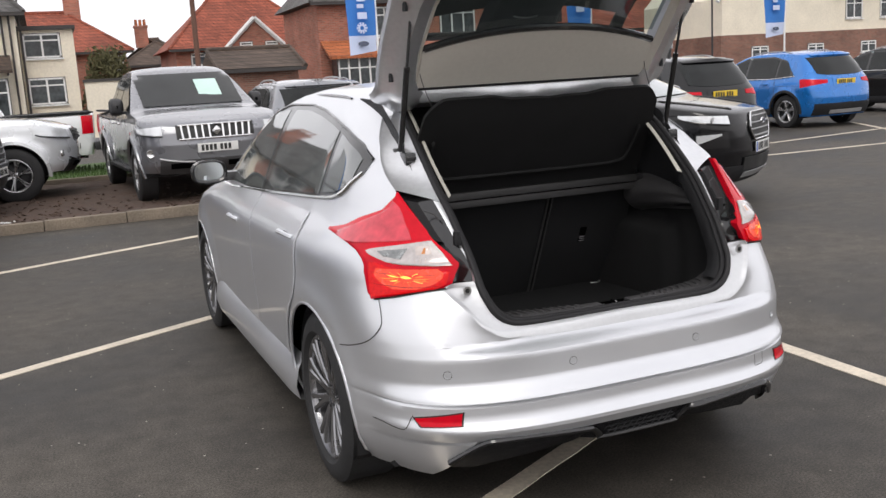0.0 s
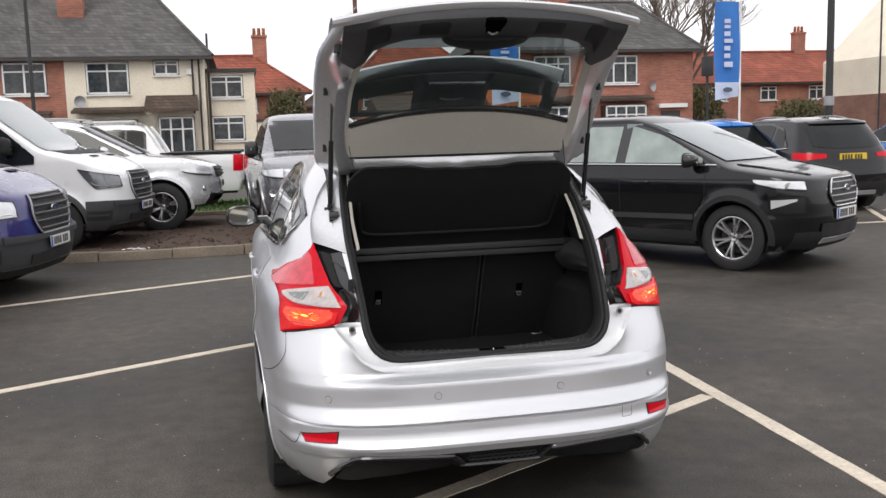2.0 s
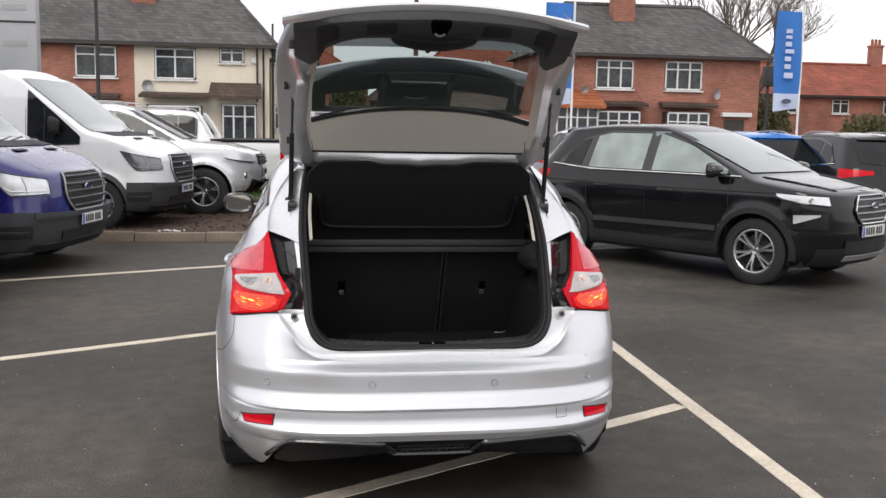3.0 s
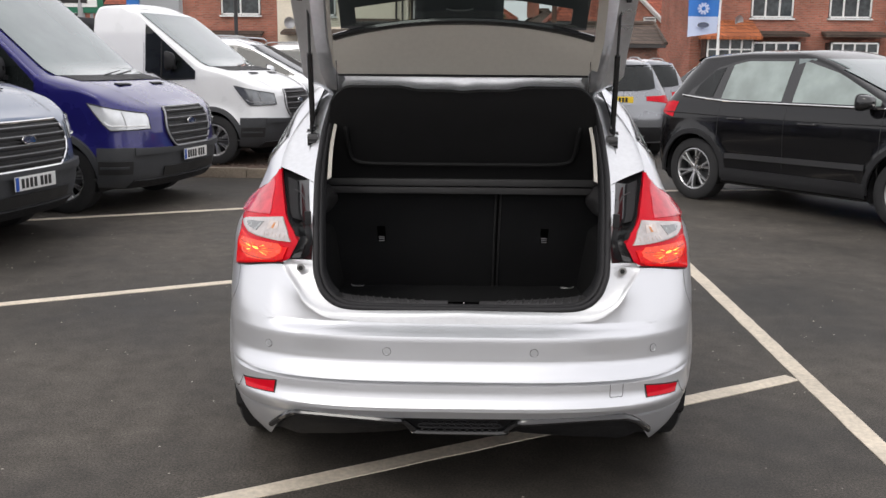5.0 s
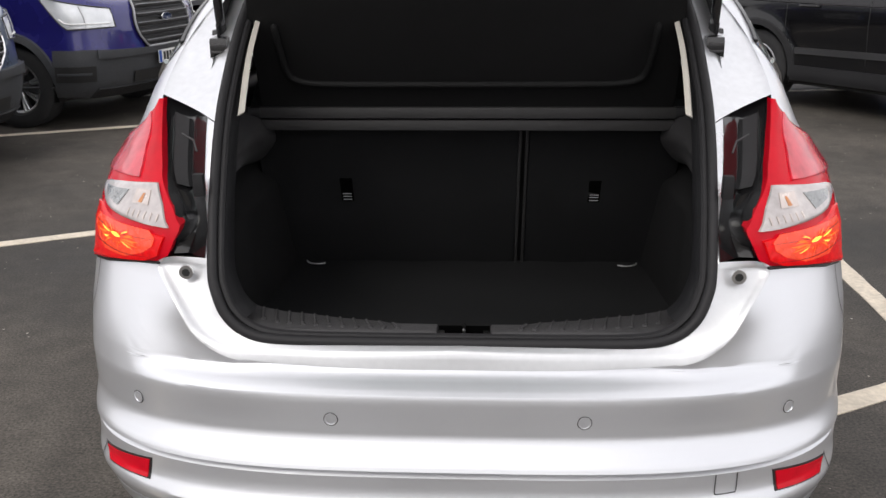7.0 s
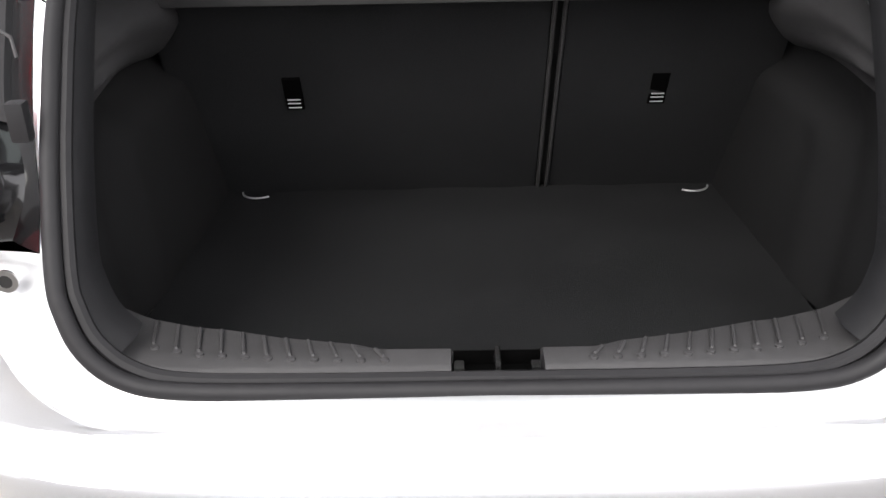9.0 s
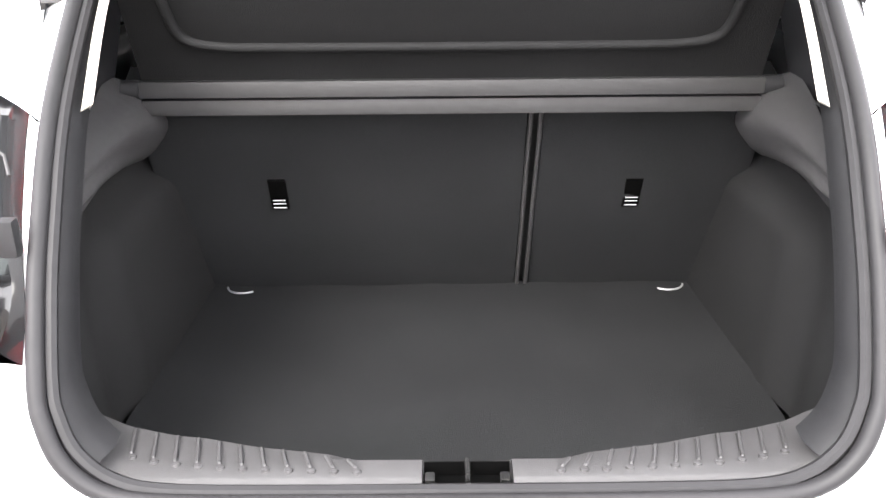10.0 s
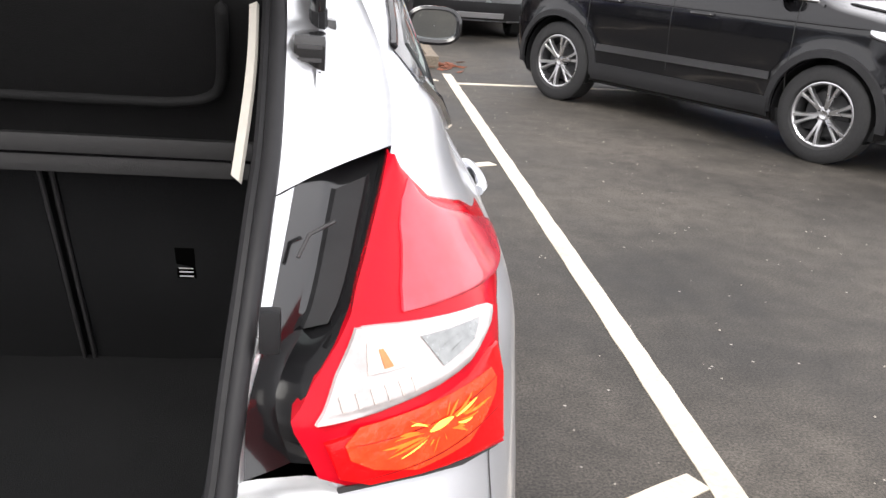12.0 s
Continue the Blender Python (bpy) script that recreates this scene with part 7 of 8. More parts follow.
    plate(v, Matrix.Translation((0, sh.front_y(0, .70) + .018, .70)) @ pose(0, 0, 0, 0, 0, 180), PLATE_WHITE)
    mirrors(v, sh, 3.62, 1.25, W + .15, BLACK_METAL if not truck_bars else colour_mat, .17, 1.2)
    sh.arch_liners(v, PLASTIC, .38, W - .04)
    flank_lines(v, sh, [1.86, 2.75, 3.72], .55, 1.14)
    part("sales_card", boxed(-.44, -.12, -.004, .004, -.20, .24, 0, Matrix.Translation((0, sh.front_y(.3, 1.45) + .030, 1.46)) @ pose(0, 0, 0, 58, 0, 0)), mat("sales_card_" + ("a" if truck_bars else "b"), (.55, .75, .68), .6), v, "pale green sales card") if not truck_bars else None
    return v


BLUE_VAN = car_paint("deep_blue_paint", (.013, .011, .135), .25)
WHITE_VAN = car_paint("white_van_paint", (.78, .79, .80), .0, .3)
SLATE_VAN = car_paint("grey_blue_paint", (.085, .12, .19), .5)
BLACK_CAR = car_paint("black_paint", (.006, .006, .007), .0, .14, .40, .30)
BLUE_CAR = car_paint("bright_blue_paint", (.01, .17, .55), .35)
GREY_CAR = car_paint("mid_grey_paint", (.25, .255, .275), .55)
DIM_SILVER = car_paint("dim_silver_paint", (.27, .28, .30), .65)
SILVER_CAR = car_paint("pale_silver_paint", (.72, .74, .76), .35)

van(SLATE_VAN, "grey-blue van with chrome-edged grille", stand((-3.42, 4.40), -10, 5.0), "custom")
van(BLUE_VAN, "deep blue panel van with grey bumper", stand((-2.85, 6.92), -10, 5.5), "panel")
van(WHITE_VAN, "white chassis-cab van behind the kerb", stand((-2.33, 10.65), -10, 5.5) @ pose(0, 0, .08), "cab")
pickup(SILVER_CAR, "pale silver double-cab pickup with sports bar", stand((-1.28, 12.95), -3, 5.3) @ pose(0, 0, .07), True)
pickup(WHITE_VAN, "white pickup truck parked tail outwards", stand((-6.15, 17.0), 180, 5.3) @ pose(0, 0, .05), True)
pickup(GREY_CAR, "mid grey pickup with bright bar grille", stand((.30, 9.75), -87, 5.3) @ pose(0, 0, .08), False)
# the pane colour is lightened to paint in sky reflections
ECO = dict(L=4.10, H=1.655, W=1.765, hub_r=.74, hub_f=3.26, belt=1.095, bonnet=1.05, win=(.50, 3.12), panes=((.58, .90), (1.04, 1.82), (1.95, 2.90)), handles=((1.30, .93), (2.18, .92)),
           gaps=(1.06, 1.90, 2.95), strip=True, glass=mat("pane_painted_sky", (.24, .29, .27), .05, vary=.4, scale=1.6, grain=4.0, rough_vary=.02, spec=.9, coat=.6), mirror=GLOSS_BLACK)
suv(BLACK_CAR, "glossy black compact sport utility car", stand((4.04 + .567 * 2.10, 7.03 - .824 * 2.10), -55.5, 4.10), ECO)
QASH = dict(L=4.38, H=1.60, W=1.81, hub_r=.84, hub_f=3.48, belt=1.02, bonnet=1.0, win=(.62, 3.25), panes=((.72, 1.12), (1.18, 2.02), (2.10, 3.05)), handles=((1.45, .93), (2.35, .91)), gaps=(1.15, 2.06, 3.1),
            spokes=(5, .14), rail=GREY_METAL, plate_z=.93, tail_w=.42)
suv(BLACK_CAR, "black crossover car seen from behind", stand((8.85, 14.75), 92, 4.38), QASH)
suv(BLUE_CAR, "bright blue crossover car with dark cladding", stand((13.5, 16.6), 92, 4.38), QASH)
suv(BLACK_CAR, "dark crossover car parked beyond the blue one", stand((18.2, 17.6), 92, 4.38), QASH)
suv(BLUE_CAR, "blue hatchback with a dark rear window", stand((7.45, 16.2), 95, 4.38), QASH)
suv(DIM_SILVER, "silver crossover car with yellow number plate", stand((2.35, 16.5), 92, 4.38), QASH)
suv(GREY_CAR, "dark grey estate car behind the pickup", stand((3.1, 19.0), 95, 4.38), QASH)
suv(WHITE_VAN, "white car beyond the black one", stand((5.1, 18.6), 100, 4.38), QASH)


# ---- houses and street ----
def house_window(parent, x, z, w, h, y, lights=2, sill=True, material=None):
    """A white casement in the front wall at y, with its frame, panes and sill."""
    win = part("window", boxed(x - w / 2 - .03, x + w / 2 + .03, y - .005, y + .05, z - h / 2 - .03, z + h / 2 + .03), DARK_TRIM, parent, "white framed window")
    f = .07
    for a, b, c, d in ((x - w / 2, x + w / 2, z + h / 2 - f, z + h / 2), (x - w / 2, x + w / 2, z - h / 2, z - h / 2 + f), (x - w / 2, x - w / 2 + f, z - h / 2, z + h / 2), (x + w / 2 - f, x + w / 2, z - h / 2, z + h / 2)):
        part("window_frame", boxed(a, b, y - .05, y + .0, c, d), WHITE_UPVC, win)
    for k in range(1, lights):
        xm = x - w / 2 + w * k / lights
        part("mullion", boxed(xm - .04, xm + .04, y - .045, y + .0, z - h / 2 + f, z + h / 2 - f), WHITE_UPVC, win)
    part("transom", boxed(x - w / 2 + f, x + w / 2 - f, y - .044, y + .0, z + h * .22 - .03, z + h * .22 + .03), WHITE_UPVC, win)
    for k in range(lights):
        xa, xb = x - w / 2 + w * k / lights + .04, x - w / 2 + w * (k + 1) / lights - .04
        part("pane", boxed(xa, xb, y - .02, y - .012, z - h / 2 + f, z + h / 2 - f), material or HOUSE_GLASS, win)
        part("curtain", boxed(xa + .02, xa + .18, y - .011, y - .007, z - h / 2 + f, z + h / 2 - f), FLAG_PALE if k % 2 else RENDER_CREAM, win)
    if sill:
        part("window_sill", boxed(x - w / 2 - .08, x + w / 2 + .08, y - .12, y + .02, z - h / 2 - .09, z - h / 2 - .02), WHITE_UPVC, win)
    return win


def hip_roof(parent, x0, x1, y0, y1, eaves, ridge, material, hip0=True, hip1=True, over=.35, steep=1.0):
    d = (y1 - y0) / 2 + over
    ra = x0 - over + (d * steep if hip0 else 0)
    rb = x1 + over - (d * steep if hip1 else 0)
    ym = (y0 + y1) / 2
    pts = [(x0 - over, y0 - over, eaves), (x1 + over, y0 - over, eaves), (x1 + over, y1 + over, eaves), (x0 - over, y1 + over, eaves), (ra, ym, ridge), (rb, ym, ridge)]
    bm = bmesh.new()
    v = [bm.verts.new(p) for p in pts]
    for f in ((0, 1, 5, 4), (2, 3, 4, 5), (1, 2, 5), (3, 0, 4), (3, 2, 1, 0)):
        bm.faces.new([v[i] for i in f])
    bmesh.ops.recalc_face_normals(bm, faces=bm.faces[:])
    roof = part("roof", bm, material, parent, "pitched tiled roof", 10)
    part("ridge", tubed([pts[4], pts[5]], .12, 8), material, roof)
    for a, b in ((0, 4), (1, 5)):
        part("hip_ridge", tubed([pts[a], pts[b]], .09, 6), material, roof)
    part("gutter", boxed(x0 - over, x1 + over, y0 - over - .08, y0 - over + .04, eaves - .16, eaves - .02), DARK_TRIM, roof, "dark gutter and fascia")
    return roof


def chimney(roof, x, y, z0, z1, w=.9, d=.6, material=None, pots=3):
    c = part("chimney", boxed(x - w / 2, x + w / 2, y - d / 2, y + d / 2, z0, z1), material or BRICK_RED, roof, "brick chimney stack")
    part("chimney_cap", boxed(x - w / 2 - .06, x + w / 2 + .06, y - d / 2 - .06, y + d / 2 + .06, z1 - .15, z1), material or BRICK_RED, roof)
    for k in range(pots):
        px = x - w / 2 + w * (k + .5) / pots
        part("chimney_pot", tubed([(px, y, z1), (px, y, z1 + .45)], [.12, .10], 10), ORANGE_TILE, roof, "clay chimney pot")


def wall_block(parent, x0, x1, y0, y1, z1, material, label=""):
    return part("wall", boxed(x0, x1, y0, y1, 0, z1), material, parent, label)


def pent(parent, x0, x1, y, z, out=.7, drop=.28, material=None):
    """A small lean-to roof over a bay or porch."""
    bm = bmesh.new()
    pts = [(x0, y, z), (x1, y, z), (x1 + .05, y - out, z - drop), (x0 - .05, y - out, z - drop)]
    v = [bm.verts.new(p) for p in pts] + [bm.verts.new((p[0], p[1], p[2] - .12)) for p in pts]
    for f in ((0, 1, 2, 3), (7, 6, 5, 4), (3, 2, 6, 7), (0, 3, 7, 4), (1, 0, 4, 5), (2, 1, 5, 6)):
        bm.faces.new([v[i] for i in f])
    bmesh.ops.recalc_face_normals(bm, faces=bm.faces[:])
    part("canopy", bm, material or BROWN_TILE, parent, "tiled canopy", 10)


def bay(parent, x, w, z0, z1, y, lights=3, out=.6):
    part("bay_wall", boxed(x - w / 2, x + w / 2, y - out, y, 0, z0), BRICK_RED, parent)
    part("bay_window_box", boxed(x - w / 2 + .02, x + w / 2 - .02, y - out + .03, y, z0, z1), HOUSE_GLASS, parent)
    house_window(parent, x, (z0 + z1) / 2, w - .1, z1 - z0, y - out + .02, lights)


# semi-detached pair, brick half and cream half
pair = thing("semi_detached_house", "pair of houses, half red brick and half cream render, slate roof", "house")
Y = 40.0
wall_block(pair, -14.2, -8.27, Y, Y + 8, 5.05, BRICK_RED, "red brick wall")
wall_block(pair, -8.265, -2.40, Y - .01, Y + 8, 5.05, RENDER_CREAM, "cream rendered wall")
roof_a = hip_roof(pair, -14.2, -2.4, Y, Y + 8, 5.1, 8.35, SLATE, True, True, .4, .62)
chimney(roof_a, -8.2, Y + 2.6, 6.2, 8.9, 1.1, .7)
chimney(roof_a, -12.6, Y + 4, 7.0, 9.2, .9, .7)
house_window(pair, -9.9, 4.22, 1.75, 1.35, Y, 2)
house_window(pair, -6.5, 4.20, 1.75, 1.35, Y - .01, 2)
house_window(pair, -4.02, 4.62, 1.05, .62, Y - .01, 2)
bay(pair, -6.5, 2.4, .9, 2.35, Y, 4)
bay(pair, -10.2, 2.4, .9, 2.35, Y, 4)
pent(pair, -7.95, -5.05, Y - .02, 2.95, .75, .16)
pent(pair, -11.6, -8.9, Y - .02, 2.85, .75, .16)
pent(pair, -4.95, -2.75, Y - .02, 3.42, .9, .62)
house_window(pair, -3.7, 1.5, 1.5, 1.9, Y - .3, 3)
part("downpipe", tubed([(-2.62, Y - .1, 0), (-2.62, Y - .1, 5.0)], .05, 6), DARK_TRIM, pair)
part("downpipe", tubed([(-2.9, Y - .1, 2.6), (-2.9, Y - .1, 5.0)], .05, 6), DARK_TRIM, pair)
part("alarm_box", boxed(-3.15, -2.85, Y - .12, Y, 4.3, 4.55, .02), WHITE_UPVC, pair)
part("satellite_dish", lathe(bmesh.new(), [(0, .0), (.06, .25), (.07, .26)], 16, Matrix.Translation((-7.7, Y - .25, 3.2)) @ pose(0, 0, 0, 0, 0, -60)), GREY_METAL, pair)
ext = thing("side_extension", "cream rendered two-storey extension with a flat roof", "house")
wall_block(ext, -2.36, -.20, Y + 1.2, Y + 7, 4.45, RENDER_CREAM, "cream rendered wall")
part("flat_roof", boxed(-2.5, -.1, Y + 1.0, Y + 7.2, 4.45, 4.62), DARK_TRIM, ext, "dark flat roof edge")
house_window(ext, -1.48, 3.80, 1.45, 1.0, Y + 1.2, 2)
house_window(ext, -1.48, 1.9, 1.45, 1.1, Y + 1.2, 2)
part("soil_pipe", tubed([(-2.25, Y + 1.1, 0), (-2.25, Y + 1.1, 6.2)], .055, 6), DARK_TRIM, ext)
gw = thing("garden_wall", "low pale garden wall behind the cars", "wall")
part("wall", boxed(-.3, 3.5, 33.0, 33.2, 0, 2.05), RENDER_CREAM, gw)
part("coping", boxed(-.35, 3.55, 32.95, 33.25, 2.05, 2.15), DARK_TRIM, gw)

# red-roofed houses in the next street
def far_house(name_label, x0, x1, y, eaves, ridge, wall_mat, roof_mat, windows, stack=None, hips=(True, True), gable=None):
    h = thing("far_house", name_label, "house", None, "houses in the next street")
    wall_block(h, x0, x1, y, y + 7.5, eaves, wall_mat, "wall")
    roof = hip_roof(h, x0, x1, y, y + 7.5, eaves, ridge, roof_mat, hips[0], hips[1], .4, .8)
    for x, z, w, hh in windows:
        house_window(h, x, z, w, hh, y, 2)
    if stack:
        chimney(roof, stack[0], y + 3.75, ridge - .6, stack[1], .9, .6)
    if gable:
        gx, gwid, gz, gtop = gable
        bm = prism(bmesh.new(), [(gx - gwid / 2, 0), (gx + gwid / 2, 0), (gx + gwid / 2, gz), (gx, gtop), (gx - gwid / 2, gz)], y - 1.0, y + 3)
        part("gable_wall", bm, wall_mat, h, "gabled front")
        for s in (1, -1):
            a, b = Vector((gx + s * (gwid / 2 + .35), y - 1.1, gz - .35)), Vector((gx, y - 1.1, gtop + .06))
            part("barge_board", tubed([a, b], .13, 4), WHITE_UPVC, h, "white barge board")
            bm = sheet(bmesh.new(), [[a + Vector((0, -.1, .08)), b + Vector((0, -.1, .08))], [a + Vector((0, 5, .08)), b + Vector((0, 5, .08))]])
            part("gable_roof", bm, roof_mat, h)
        house_window(h, gx - .55, gz + .1, .7, .6, y - 1.0, 1)
        house_window(h, gx + .9, gz + .1, .7, .6, y - 1.0, 1)
    return h


far_house("brick house with a red tiled hip roof", -6.5, 3.0, 55, 4.1, 6.6, BRICK_RED, RED_TILE, [(2.2, 3.4, 1.2, .9), (-.5, 3.4, 1.2, .9)], (.5, 7.9))
far_house("brown house with a low tiled roof", 3.9, 9.0, 68, 3.6, 5.6, BRICK_DARK, BROWN_TILE, [(5.5, 2.8, 1.2, .9)], (5.6, 6.6))
far_house("red-roofed house with a white-edged gable", 5.4, 14.0, 52, 3.9, 7.2, BRICK_RED, RED_TILE, [(6.6, 3.3, .8, .7)], (10.6, 8.2), gable=(9.7, 3.6, 3.7, 5.35))
gar = thing("garage", "low brick garage with a dark tiled roof", "garage")
wall_block(gar, 4.6, 7.4, 33, 37, 2.15, BRICK_DARK, "brick wall")
hip_roof(gar, 4.6, 7.4, 33, 37, 2.25, 3.05, BROWN_TILE, False, False, .25)

# brick pair with bays on the far side of the road
pair2 = thing("brick_semi_detached_house", "pair of red brick houses with slate roof and bays", "house")
wall_block(pair2, 10.3, 21.2, Y, Y + 6.5, 5.15, BRICK_RED, "red brick wall")
roof_b = hip_roof(pair2, 10.3, 21.2, Y, Y + 6.5, 5.2, 7.9, SLATE, True, True, .4, .62)
chimney(roof_b, 14.9, Y + 2.4, 6.2, 9.0, 1.1, .8)
for x in (13.85, 17.3):
    house_window(pair2, x, 4.25, 1.85, 1.35, Y, 3)
    bay(pair2, x + .1, 2.2, .9, 2.5, Y, 4)
    pent(pair2, x - 1.2, x + 1.45, Y - .02, 3.0, .75, .16)
bay(pair2, 11.75, 2.1, .9, 2.65, Y - .3, 4, .9)
pent(pair2, 10.35, 13.0, Y - .02, 3.45, 1.5, .75, ORANGE_TILE)
part("front_door", boxed(19.5, 20.5, Y - .06, Y + .02, 0, 2.2), DARK_TRIM, pair2, "dark front door")
part("door_head", boxed(19.3, 20.8, Y - .25, Y + .02, 2.35, 2.55), WHITE_UPVC, pair2)
for x in (12.3, 18.9):
    part("satellite_dish", lathe(bmesh.new(), [(0, .0), (.06, .25), (.07, .26)], 16, Matrix.Translation((x, Y - .25, 3.4)) @ pose(0, 0, 0, 0, 0, -60)), GREY_METAL, pair2)

far_house("row of brick houses with red tiled roof", 27.5, 49.0, 60, 4.4, 6.9, BRICK_RED, RED_TILE, [(29.5, 3.6, 1.3, 1.0), (33.5, 3.6, 1.3, 1.0), (37.5, 3.6, 1.3, 1.0), (41.5, 3.6, 1.3, 1.0), (45.5, 3.6, 1.3, 1.0)], (42.3, 8.4))
far_house("brick house with a brown tiled roof", 51.0, 72.0, 60, 4.6, 7.4, BRICK_DARK, BROWN_TILE, [(54, 3.8, 1.3, 1.0), (58, 3.8, 1.3, 1.0), (63, 3.8, 1.3, 1.0)], (60, 8.8))
far_house("brick house with a red tiled roof beyond the totem", -30.0, -16.5, 58, 5.0, 8.0, BRICK_RED, RED_TILE, [(-20, 4.0, 1.3, 1.0), (-25, 4.0, 1.3, 1.0)], (-22, 9.2))
cg = thing("gabled_building", "cream rendered building with a brick base and gable", "building")
part("brick_base", boxed(36.5, 56, 44, 52, 0, 3.0), BRICK_DARK, cg, "brown brick lower wall")
part("upper_wall", prism(bmesh.new(), [(36.6, 3.0), (45.4, 3.0), (45.4, 5.4), (41.0, 9.6), (36.6, 5.2)], 44.02, 52), RENDER_CREAM, cg, "cream rendered gable")
part("upper_wall", boxed(45.4, 56, 44.3, 52, 3.0, 5.6), RENDER_CREAM, cg)
for a, b in (((36.2, 5.0), (41.0, 9.8)), ((45.8, 5.2), (41.0, 9.8))):
    part("barge_board", tubed([(a[0], 43.95, a[1]), (b[0], 43.95, b[1])], .15, 4), WHITE_UPVC, cg)
hip_roof(cg, 45.4, 56, 44.3, 52, 5.6, 8.4, BROWN_TILE, False, True)
for x in (47.5, 50.5, 53.5):
    house_window(cg, x, 4.4, 1.4, 1.3, 44.3, 2)
for x in (39.5, 44.0, 48.5, 53.0):
    house_window(cg, x, 1.9, 1.3, .7, 44.0, 2)

# boundary hedges and a low wall behind the car park
hedge_rng = random.Random(12)


def shrub(x, y, w, d, h, label):
    bm = bmesh.new()
    for i in range(int(900 * w * h / 3)):
        a, r, zz = hedge_rng.uniform(0, 6.28), hedge_rng.random() ** .5, hedge_rng.uniform(.1, 1)
        px, py, pz = x + w / 2 * r * math.cos(a) * (1.1 - .5 * zz), y + d / 2 * r * math.sin(a), h * zz * (1 - .3 * r * hedge_rng.random())
        s = hedge_rng.uniform(.05, .12)
        m = Matrix.Translation((px, py, pz)) @ Euler((hedge_rng.uniform(0, 3), hedge_rng.uniform(0, 3), hedge_rng.uniform(0, 3))).to_matrix().to_4x4()
        vs = [bm.verts.new(m @ Vector(p)) for p in ((-s, -s * .5, 0), (s, -s * .4, .01), (s * .8, s * .5, 0), (-s * .8, s * .4, .01))]
        bm.faces.new(vs)
    sh_ = thing("shrub", label, "shrub")
    part("crown", bm, FOLIAGE, sh_, "brownish green leaves")
    part("stem", tubed([(x, y, 0), (x + .05, y, h * .7)], .05, 6), BARK, sh_)


shrub(1.6, 50, 3.2, 2.4, 4.2, "tall brownish shrub between the houses")
shrub(23.5, 44, 4.0, 2.5, 3.6, "overgrown brownish hedge by the brick houses")
shrub(31.0, 46, 4.5, 2.5, 2.8, "brownish shrub in front of the brick row")
hedge = thing("boundary_wall", "long low brick boundary wall along the road", "wall")
part("wall", boxed(-40, 60, 37.5, 37.72, 0, .85), BRICK_DARK, hedge)
part("coping", boxed(-40, 60, 37.45, 37.77, .85, .93), CONCRETE, hedge)


def bare_tree(x, y, h, seed, label):
    """A leafless tree: trunk, limbs and fine twigs."""
    rng = random.Random(seed)
    t = thing("bare_tree", label, "tree")
    trunk = bmesh.new()
    tube(trunk, [(x, y, 0), (x + .1, y, h * .2), (x, y + .1, h * .38)], [.32, .26, .22], 8)
    part("trunk", trunk, BARK, t, "grey brown trunk")
    twigs = bmesh.new()

    def grow(p, d, length, r, level):
        q = p + d * length
        mid = p.lerp(q, .5) + Vector((rng.uniform(-1, 1), rng.uniform(-1, 1), 0)) * length * .05
        pts = [p, mid, q]
        rows = []
        for a, rr in zip(pts, (r, r * .85, r * .7)):
            u = d.cross(Vector((.3, .9, .1))).normalized()
            w = d.cross(u)
            rows.append([a + rr * (math.cos(k * 2.094) * u + math.sin(k * 2.094) * w) for k in range(3)])
        sheet(twigs, rows, True)
        if level < 6:
            for _ in range(3 if level < 3 else 2):
                nd = (d + Vector((rng.uniform(-.6, .6), rng.uniform(-.6, .6), rng.uniform(-.1, .45)))).normalized()
                grow(q, nd, length * rng.uniform(.62, .82), r * .62, level + 1)

    for k in range(5):
        a = 2 * math.pi * k / 5 + rng.random()
        grow(Vector((x, y + .1, h * .36)), Vector((math.cos(a) * .55, math.sin(a) * .55, .85)).normalized(), h * .20, .13, 0)
    part("crown", twigs, BARK, t, "bare twigs")


bare_tree(24.5, 52.0, 12.5, 3, "tall bare tree behind the brick houses")
bare_tree(29.0, 56.0, 11.0, 5, "bare tree behind the brick houses")
bare_tree(-21.0, 52.0, 12.0, 9, "bare tree beyond the road")


# poles, banners and signs
def pole(x, y, h, r, material, label, name="pole", cap=False):
    p = thing(name, label, name.replace("_", " "))
    part("post", tubed([(x, y, 0), (x, y, h * .5), (x, y, h)], [r, r * .9, r * .75], 10), material, p)
    if cap:
        part("cap", tubed([(x, y, h - .5), (x + .0, y, h - .2)], .16, 8), material, p)
    return p


tp = pole(3.15, 29.5, 7.6, .095, WOOD_POLE, "weathered reddish timber telegraph pole", "telegraph_pole")
part("pole_box", boxed(3.02, 3.28, 29.25, 29.4, 6.9, 7.3, .02), BLACK_METAL, tp)
pole(-6.6, 25, 9.0, .06, BLACK_METAL, "thin dark street lamp post by the road", "street_lamp")
lp = pole(17.85, 24, 9.5, .13, BLACK_METAL, "black street lamp post beside the parked cars", "street_lamp")
part("collar", tubed([(17.85, 24, 2.0), (17.85, 24, 2.3)], .17, 10), GREY_METAL, lp)
pole(19.7, 24, 8.5, .035, BLACK_METAL, "thin dark steel pole by the road", "pole")
bx = thing("street_lantern", "dark lantern on a thin post by the road", "lamp")
part("post", tubed([(13.0, 23, 0), (13.0, 23, 3.0)], .045, 8), BLACK_METAL, bx)
part("box", boxed(12.86, 13.14, 22.86, 23.14, 2.95, 3.55, .05), BLACK_METAL, bx)


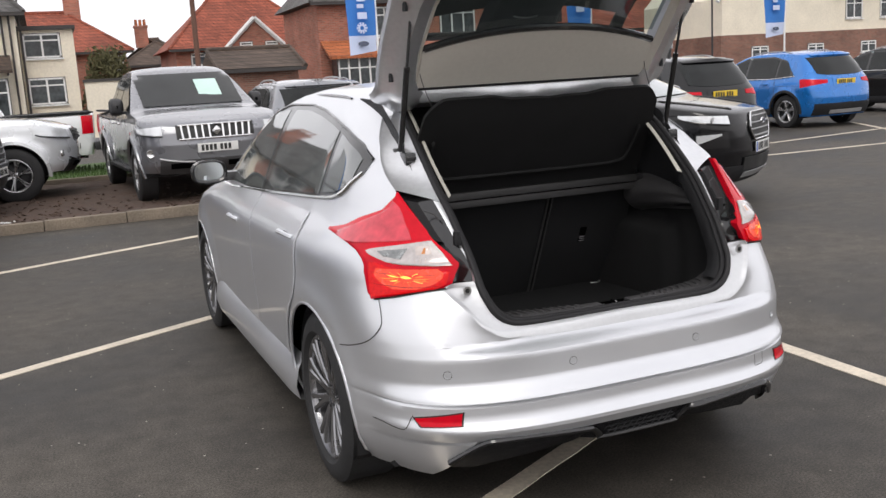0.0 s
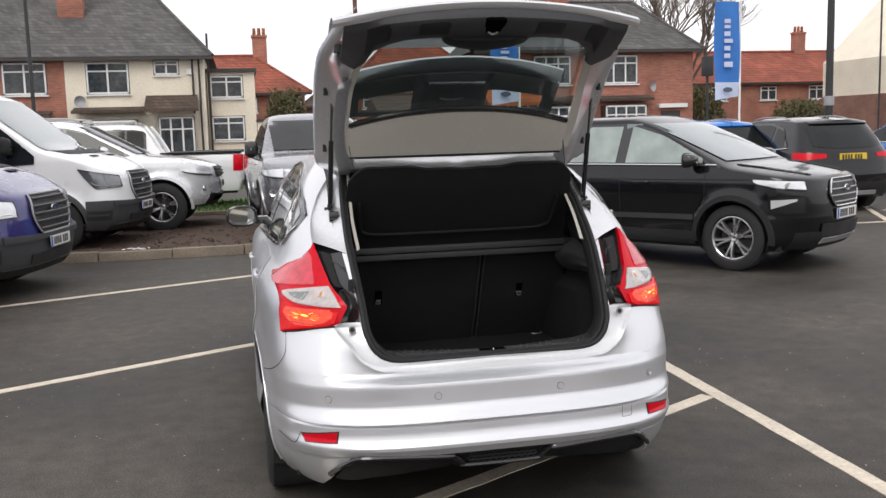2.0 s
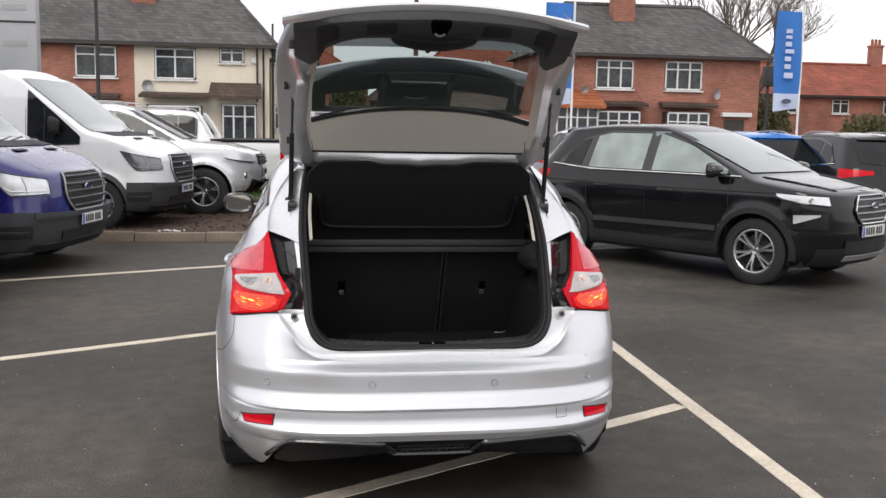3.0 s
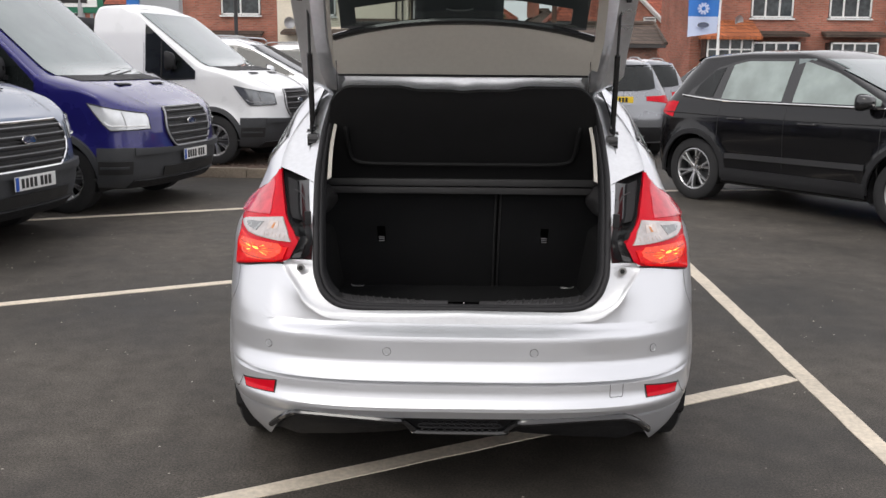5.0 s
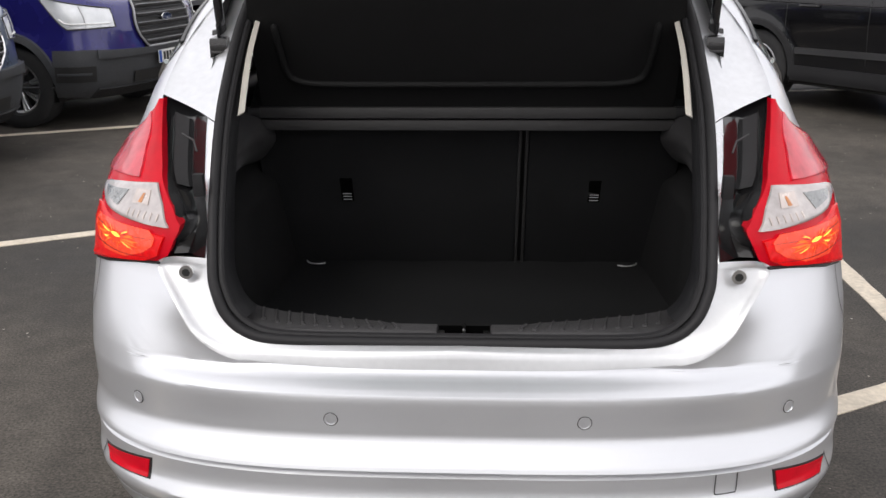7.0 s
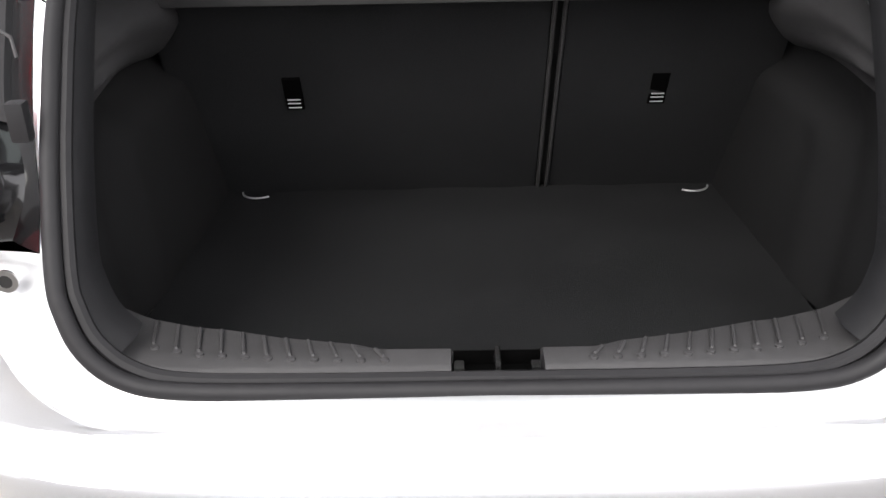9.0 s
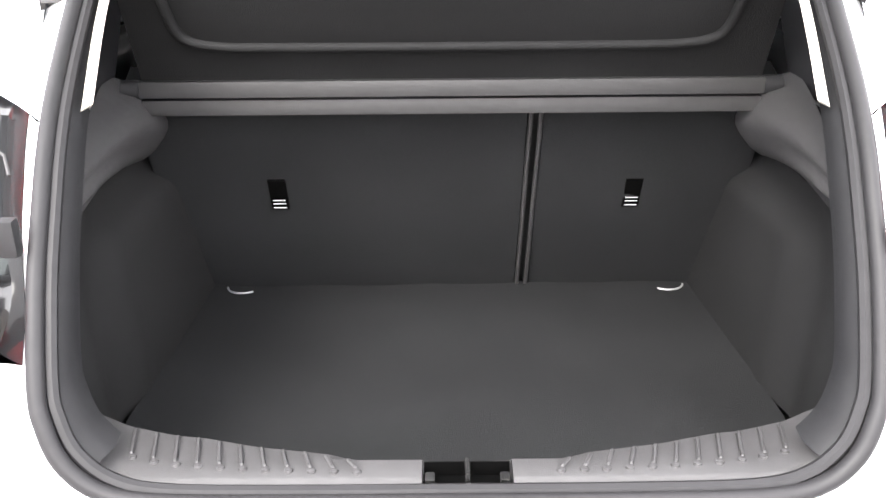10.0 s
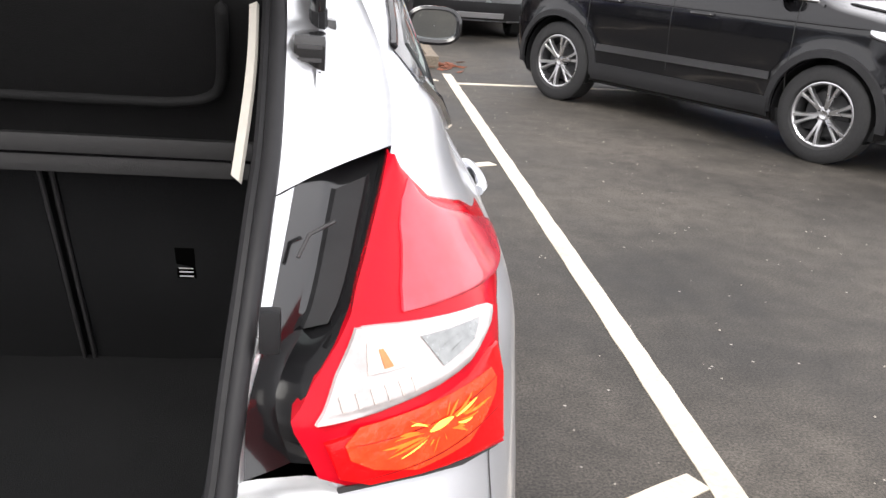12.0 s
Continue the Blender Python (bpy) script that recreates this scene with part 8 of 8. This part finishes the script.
def banner(x, y, words, rays, w=.72):
    """A tall blue banner on a white pole, with a pale foot."""
    b = thing("banner", "tall blue banner with pale foot on a white pole", "banner", None, "forecourt banners")
    part("post", tubed([(x + w + .03, y, 0), (x + w + .03, y, 4.95)], .030, 8), WHITE_PAINT, b, "white pole")
    for name, z0, z1, material in (("cloth", 2.62, 4.75, FLAG_BLUE), ("cloth_foot", 2.24, 2.62, FLAG_PALE)):
        rows = [[(x + w * u + .0, y + .05 * math.sin(4 * u + z * 2.1), z - .10 * (1 - u) * (z < 2.3)) for u in spaced(0, 1, 14)] for z in spaced(z0, z1, 12)]
        part(name, thick(sheet(bmesh.new(), rows), .004), material, b)
    # a name runs up the cloth as plain bars
    z = 3.02
    for tall, long in words:
        part("word_bar", boxed(x + w * .34, x + w * (.34 + .34 * tall), y - .082, y - .072, z, z + long * .6), FLAG_PALE, b, "pale bar")
        z += long
    for k in range(10):
        a = 2 * math.pi * k / 10
        part("emblem_ray", boxed(.05, .14, -.006, .006, -.022, .022, .003, Matrix.Translation((x + w * .48, y - .075, 2.80)) @ pose(0, 0, 0, 0, -math.degrees(a), 0)), FLAG_PALE, b) if rays else None
    bm = lathe(bmesh.new(), [(-.004, .0), (-.004, .5), (0, .5)], 20, pose(0, 0, 0, 0, 0, 90))
    bm.transform(Matrix.Translation((x + w * .5, y - .07, 2.42)) @ Matrix.Diagonal((.28, 1, .13, 1)))
    part("emblem", bm, BADGE_BLUE, b, "dark blue oval emblem")


banner(5.40, 20, ((1, .26), (.7, .16), (.9, .12), (.7, .16), (1, .16), (.95, .1), (.95, .08), (.95, .1), (.9, .12), (.75, .14)), True)
banner(20.2, 22, ((1, .24), (.7, .2), (.7, .2), (1, .18), (.7, .2)), False, .80)
banner(11.62, 20, ((1, .24), (.7, .2), (.7, .2), (1, .18), (.7, .2), (.7, .14), (.7, .18)), False)
tot = thing("totem_sign", "tall grey and blue forecourt totem sign", "sign")
part("panel", boxed(-9.35, -8.2, 24.8, 25.2, 0, 7.2, .03), TOTEM_GREY, tot, "grey metal panel")
part("blue_edge", boxed(-9.72, -9.352, 24.75, 25.25, 0, 7.2, .03), FLAG_BLUE, tot, "blue edge panel")
part("band", boxed(-9.34, -8.21, 24.785, 24.80, 4.3, 4.36), DARK_TRIM, tot)
for z in (4.65, 3.65):
    part("sign_mark", boxed(-9.1, -8.45, 24.785, 24.80, z, z + .16), GREY_METAL, tot)
pole(-9.0 - .95, 22, 6.5, .10, GREY_METAL, "grey steel post beside the totem", "pole")
rs = thing("road_sign", "green direction sign with a white panel", "sign")
part("board", boxed(-11.3, -9.35, 21.95, 22.0, 2.7, 3.75, .02), SIGN_GREEN, rs, "green board with white rim")
part("panel", boxed(-10.75, -9.5, 21.93, 21.949, 2.85, 3.5), WHITE_PAINT, rs)
for k in range(2):
    part("word_bar", boxed(-10.6, -9.75, 21.918, 21.929, 3.25 - .3 * k, 3.36 - .3 * k), INK, rs)
for x in (-11.0, -9.7):
    part("post", tubed([(x, 22.05, 0), (x, 22.05, 3.7)], .045, 8), GREY_METAL, rs)

# grouped far edge of town behind everything: low dark tree line
far_line = bmesh.new()
rng_f = random.Random(21)
for i in range(2600):
    px = rng_f.uniform(-140, 190)
    pz = abs(rng_f.gauss(0, 1.6)) + .3
    s = rng_f.uniform(.5, 1.3)
    py = 95 + rng_f.uniform(-6, 6)
    a = rng_f.uniform(0, 3)
    vs = [far_line.verts.new((px + s * math.cos(a + k * 1.57), py + rng_f.uniform(-.4, .4), pz + s * .8 * math.sin(a + k * 1.57))) for k in range(4)]
    far_line.faces.new(vs)
tagged(part("far_trees", far_line, FOLIAGE, None), "distant low brownish trees and hedges", "trees", kind="stuff")
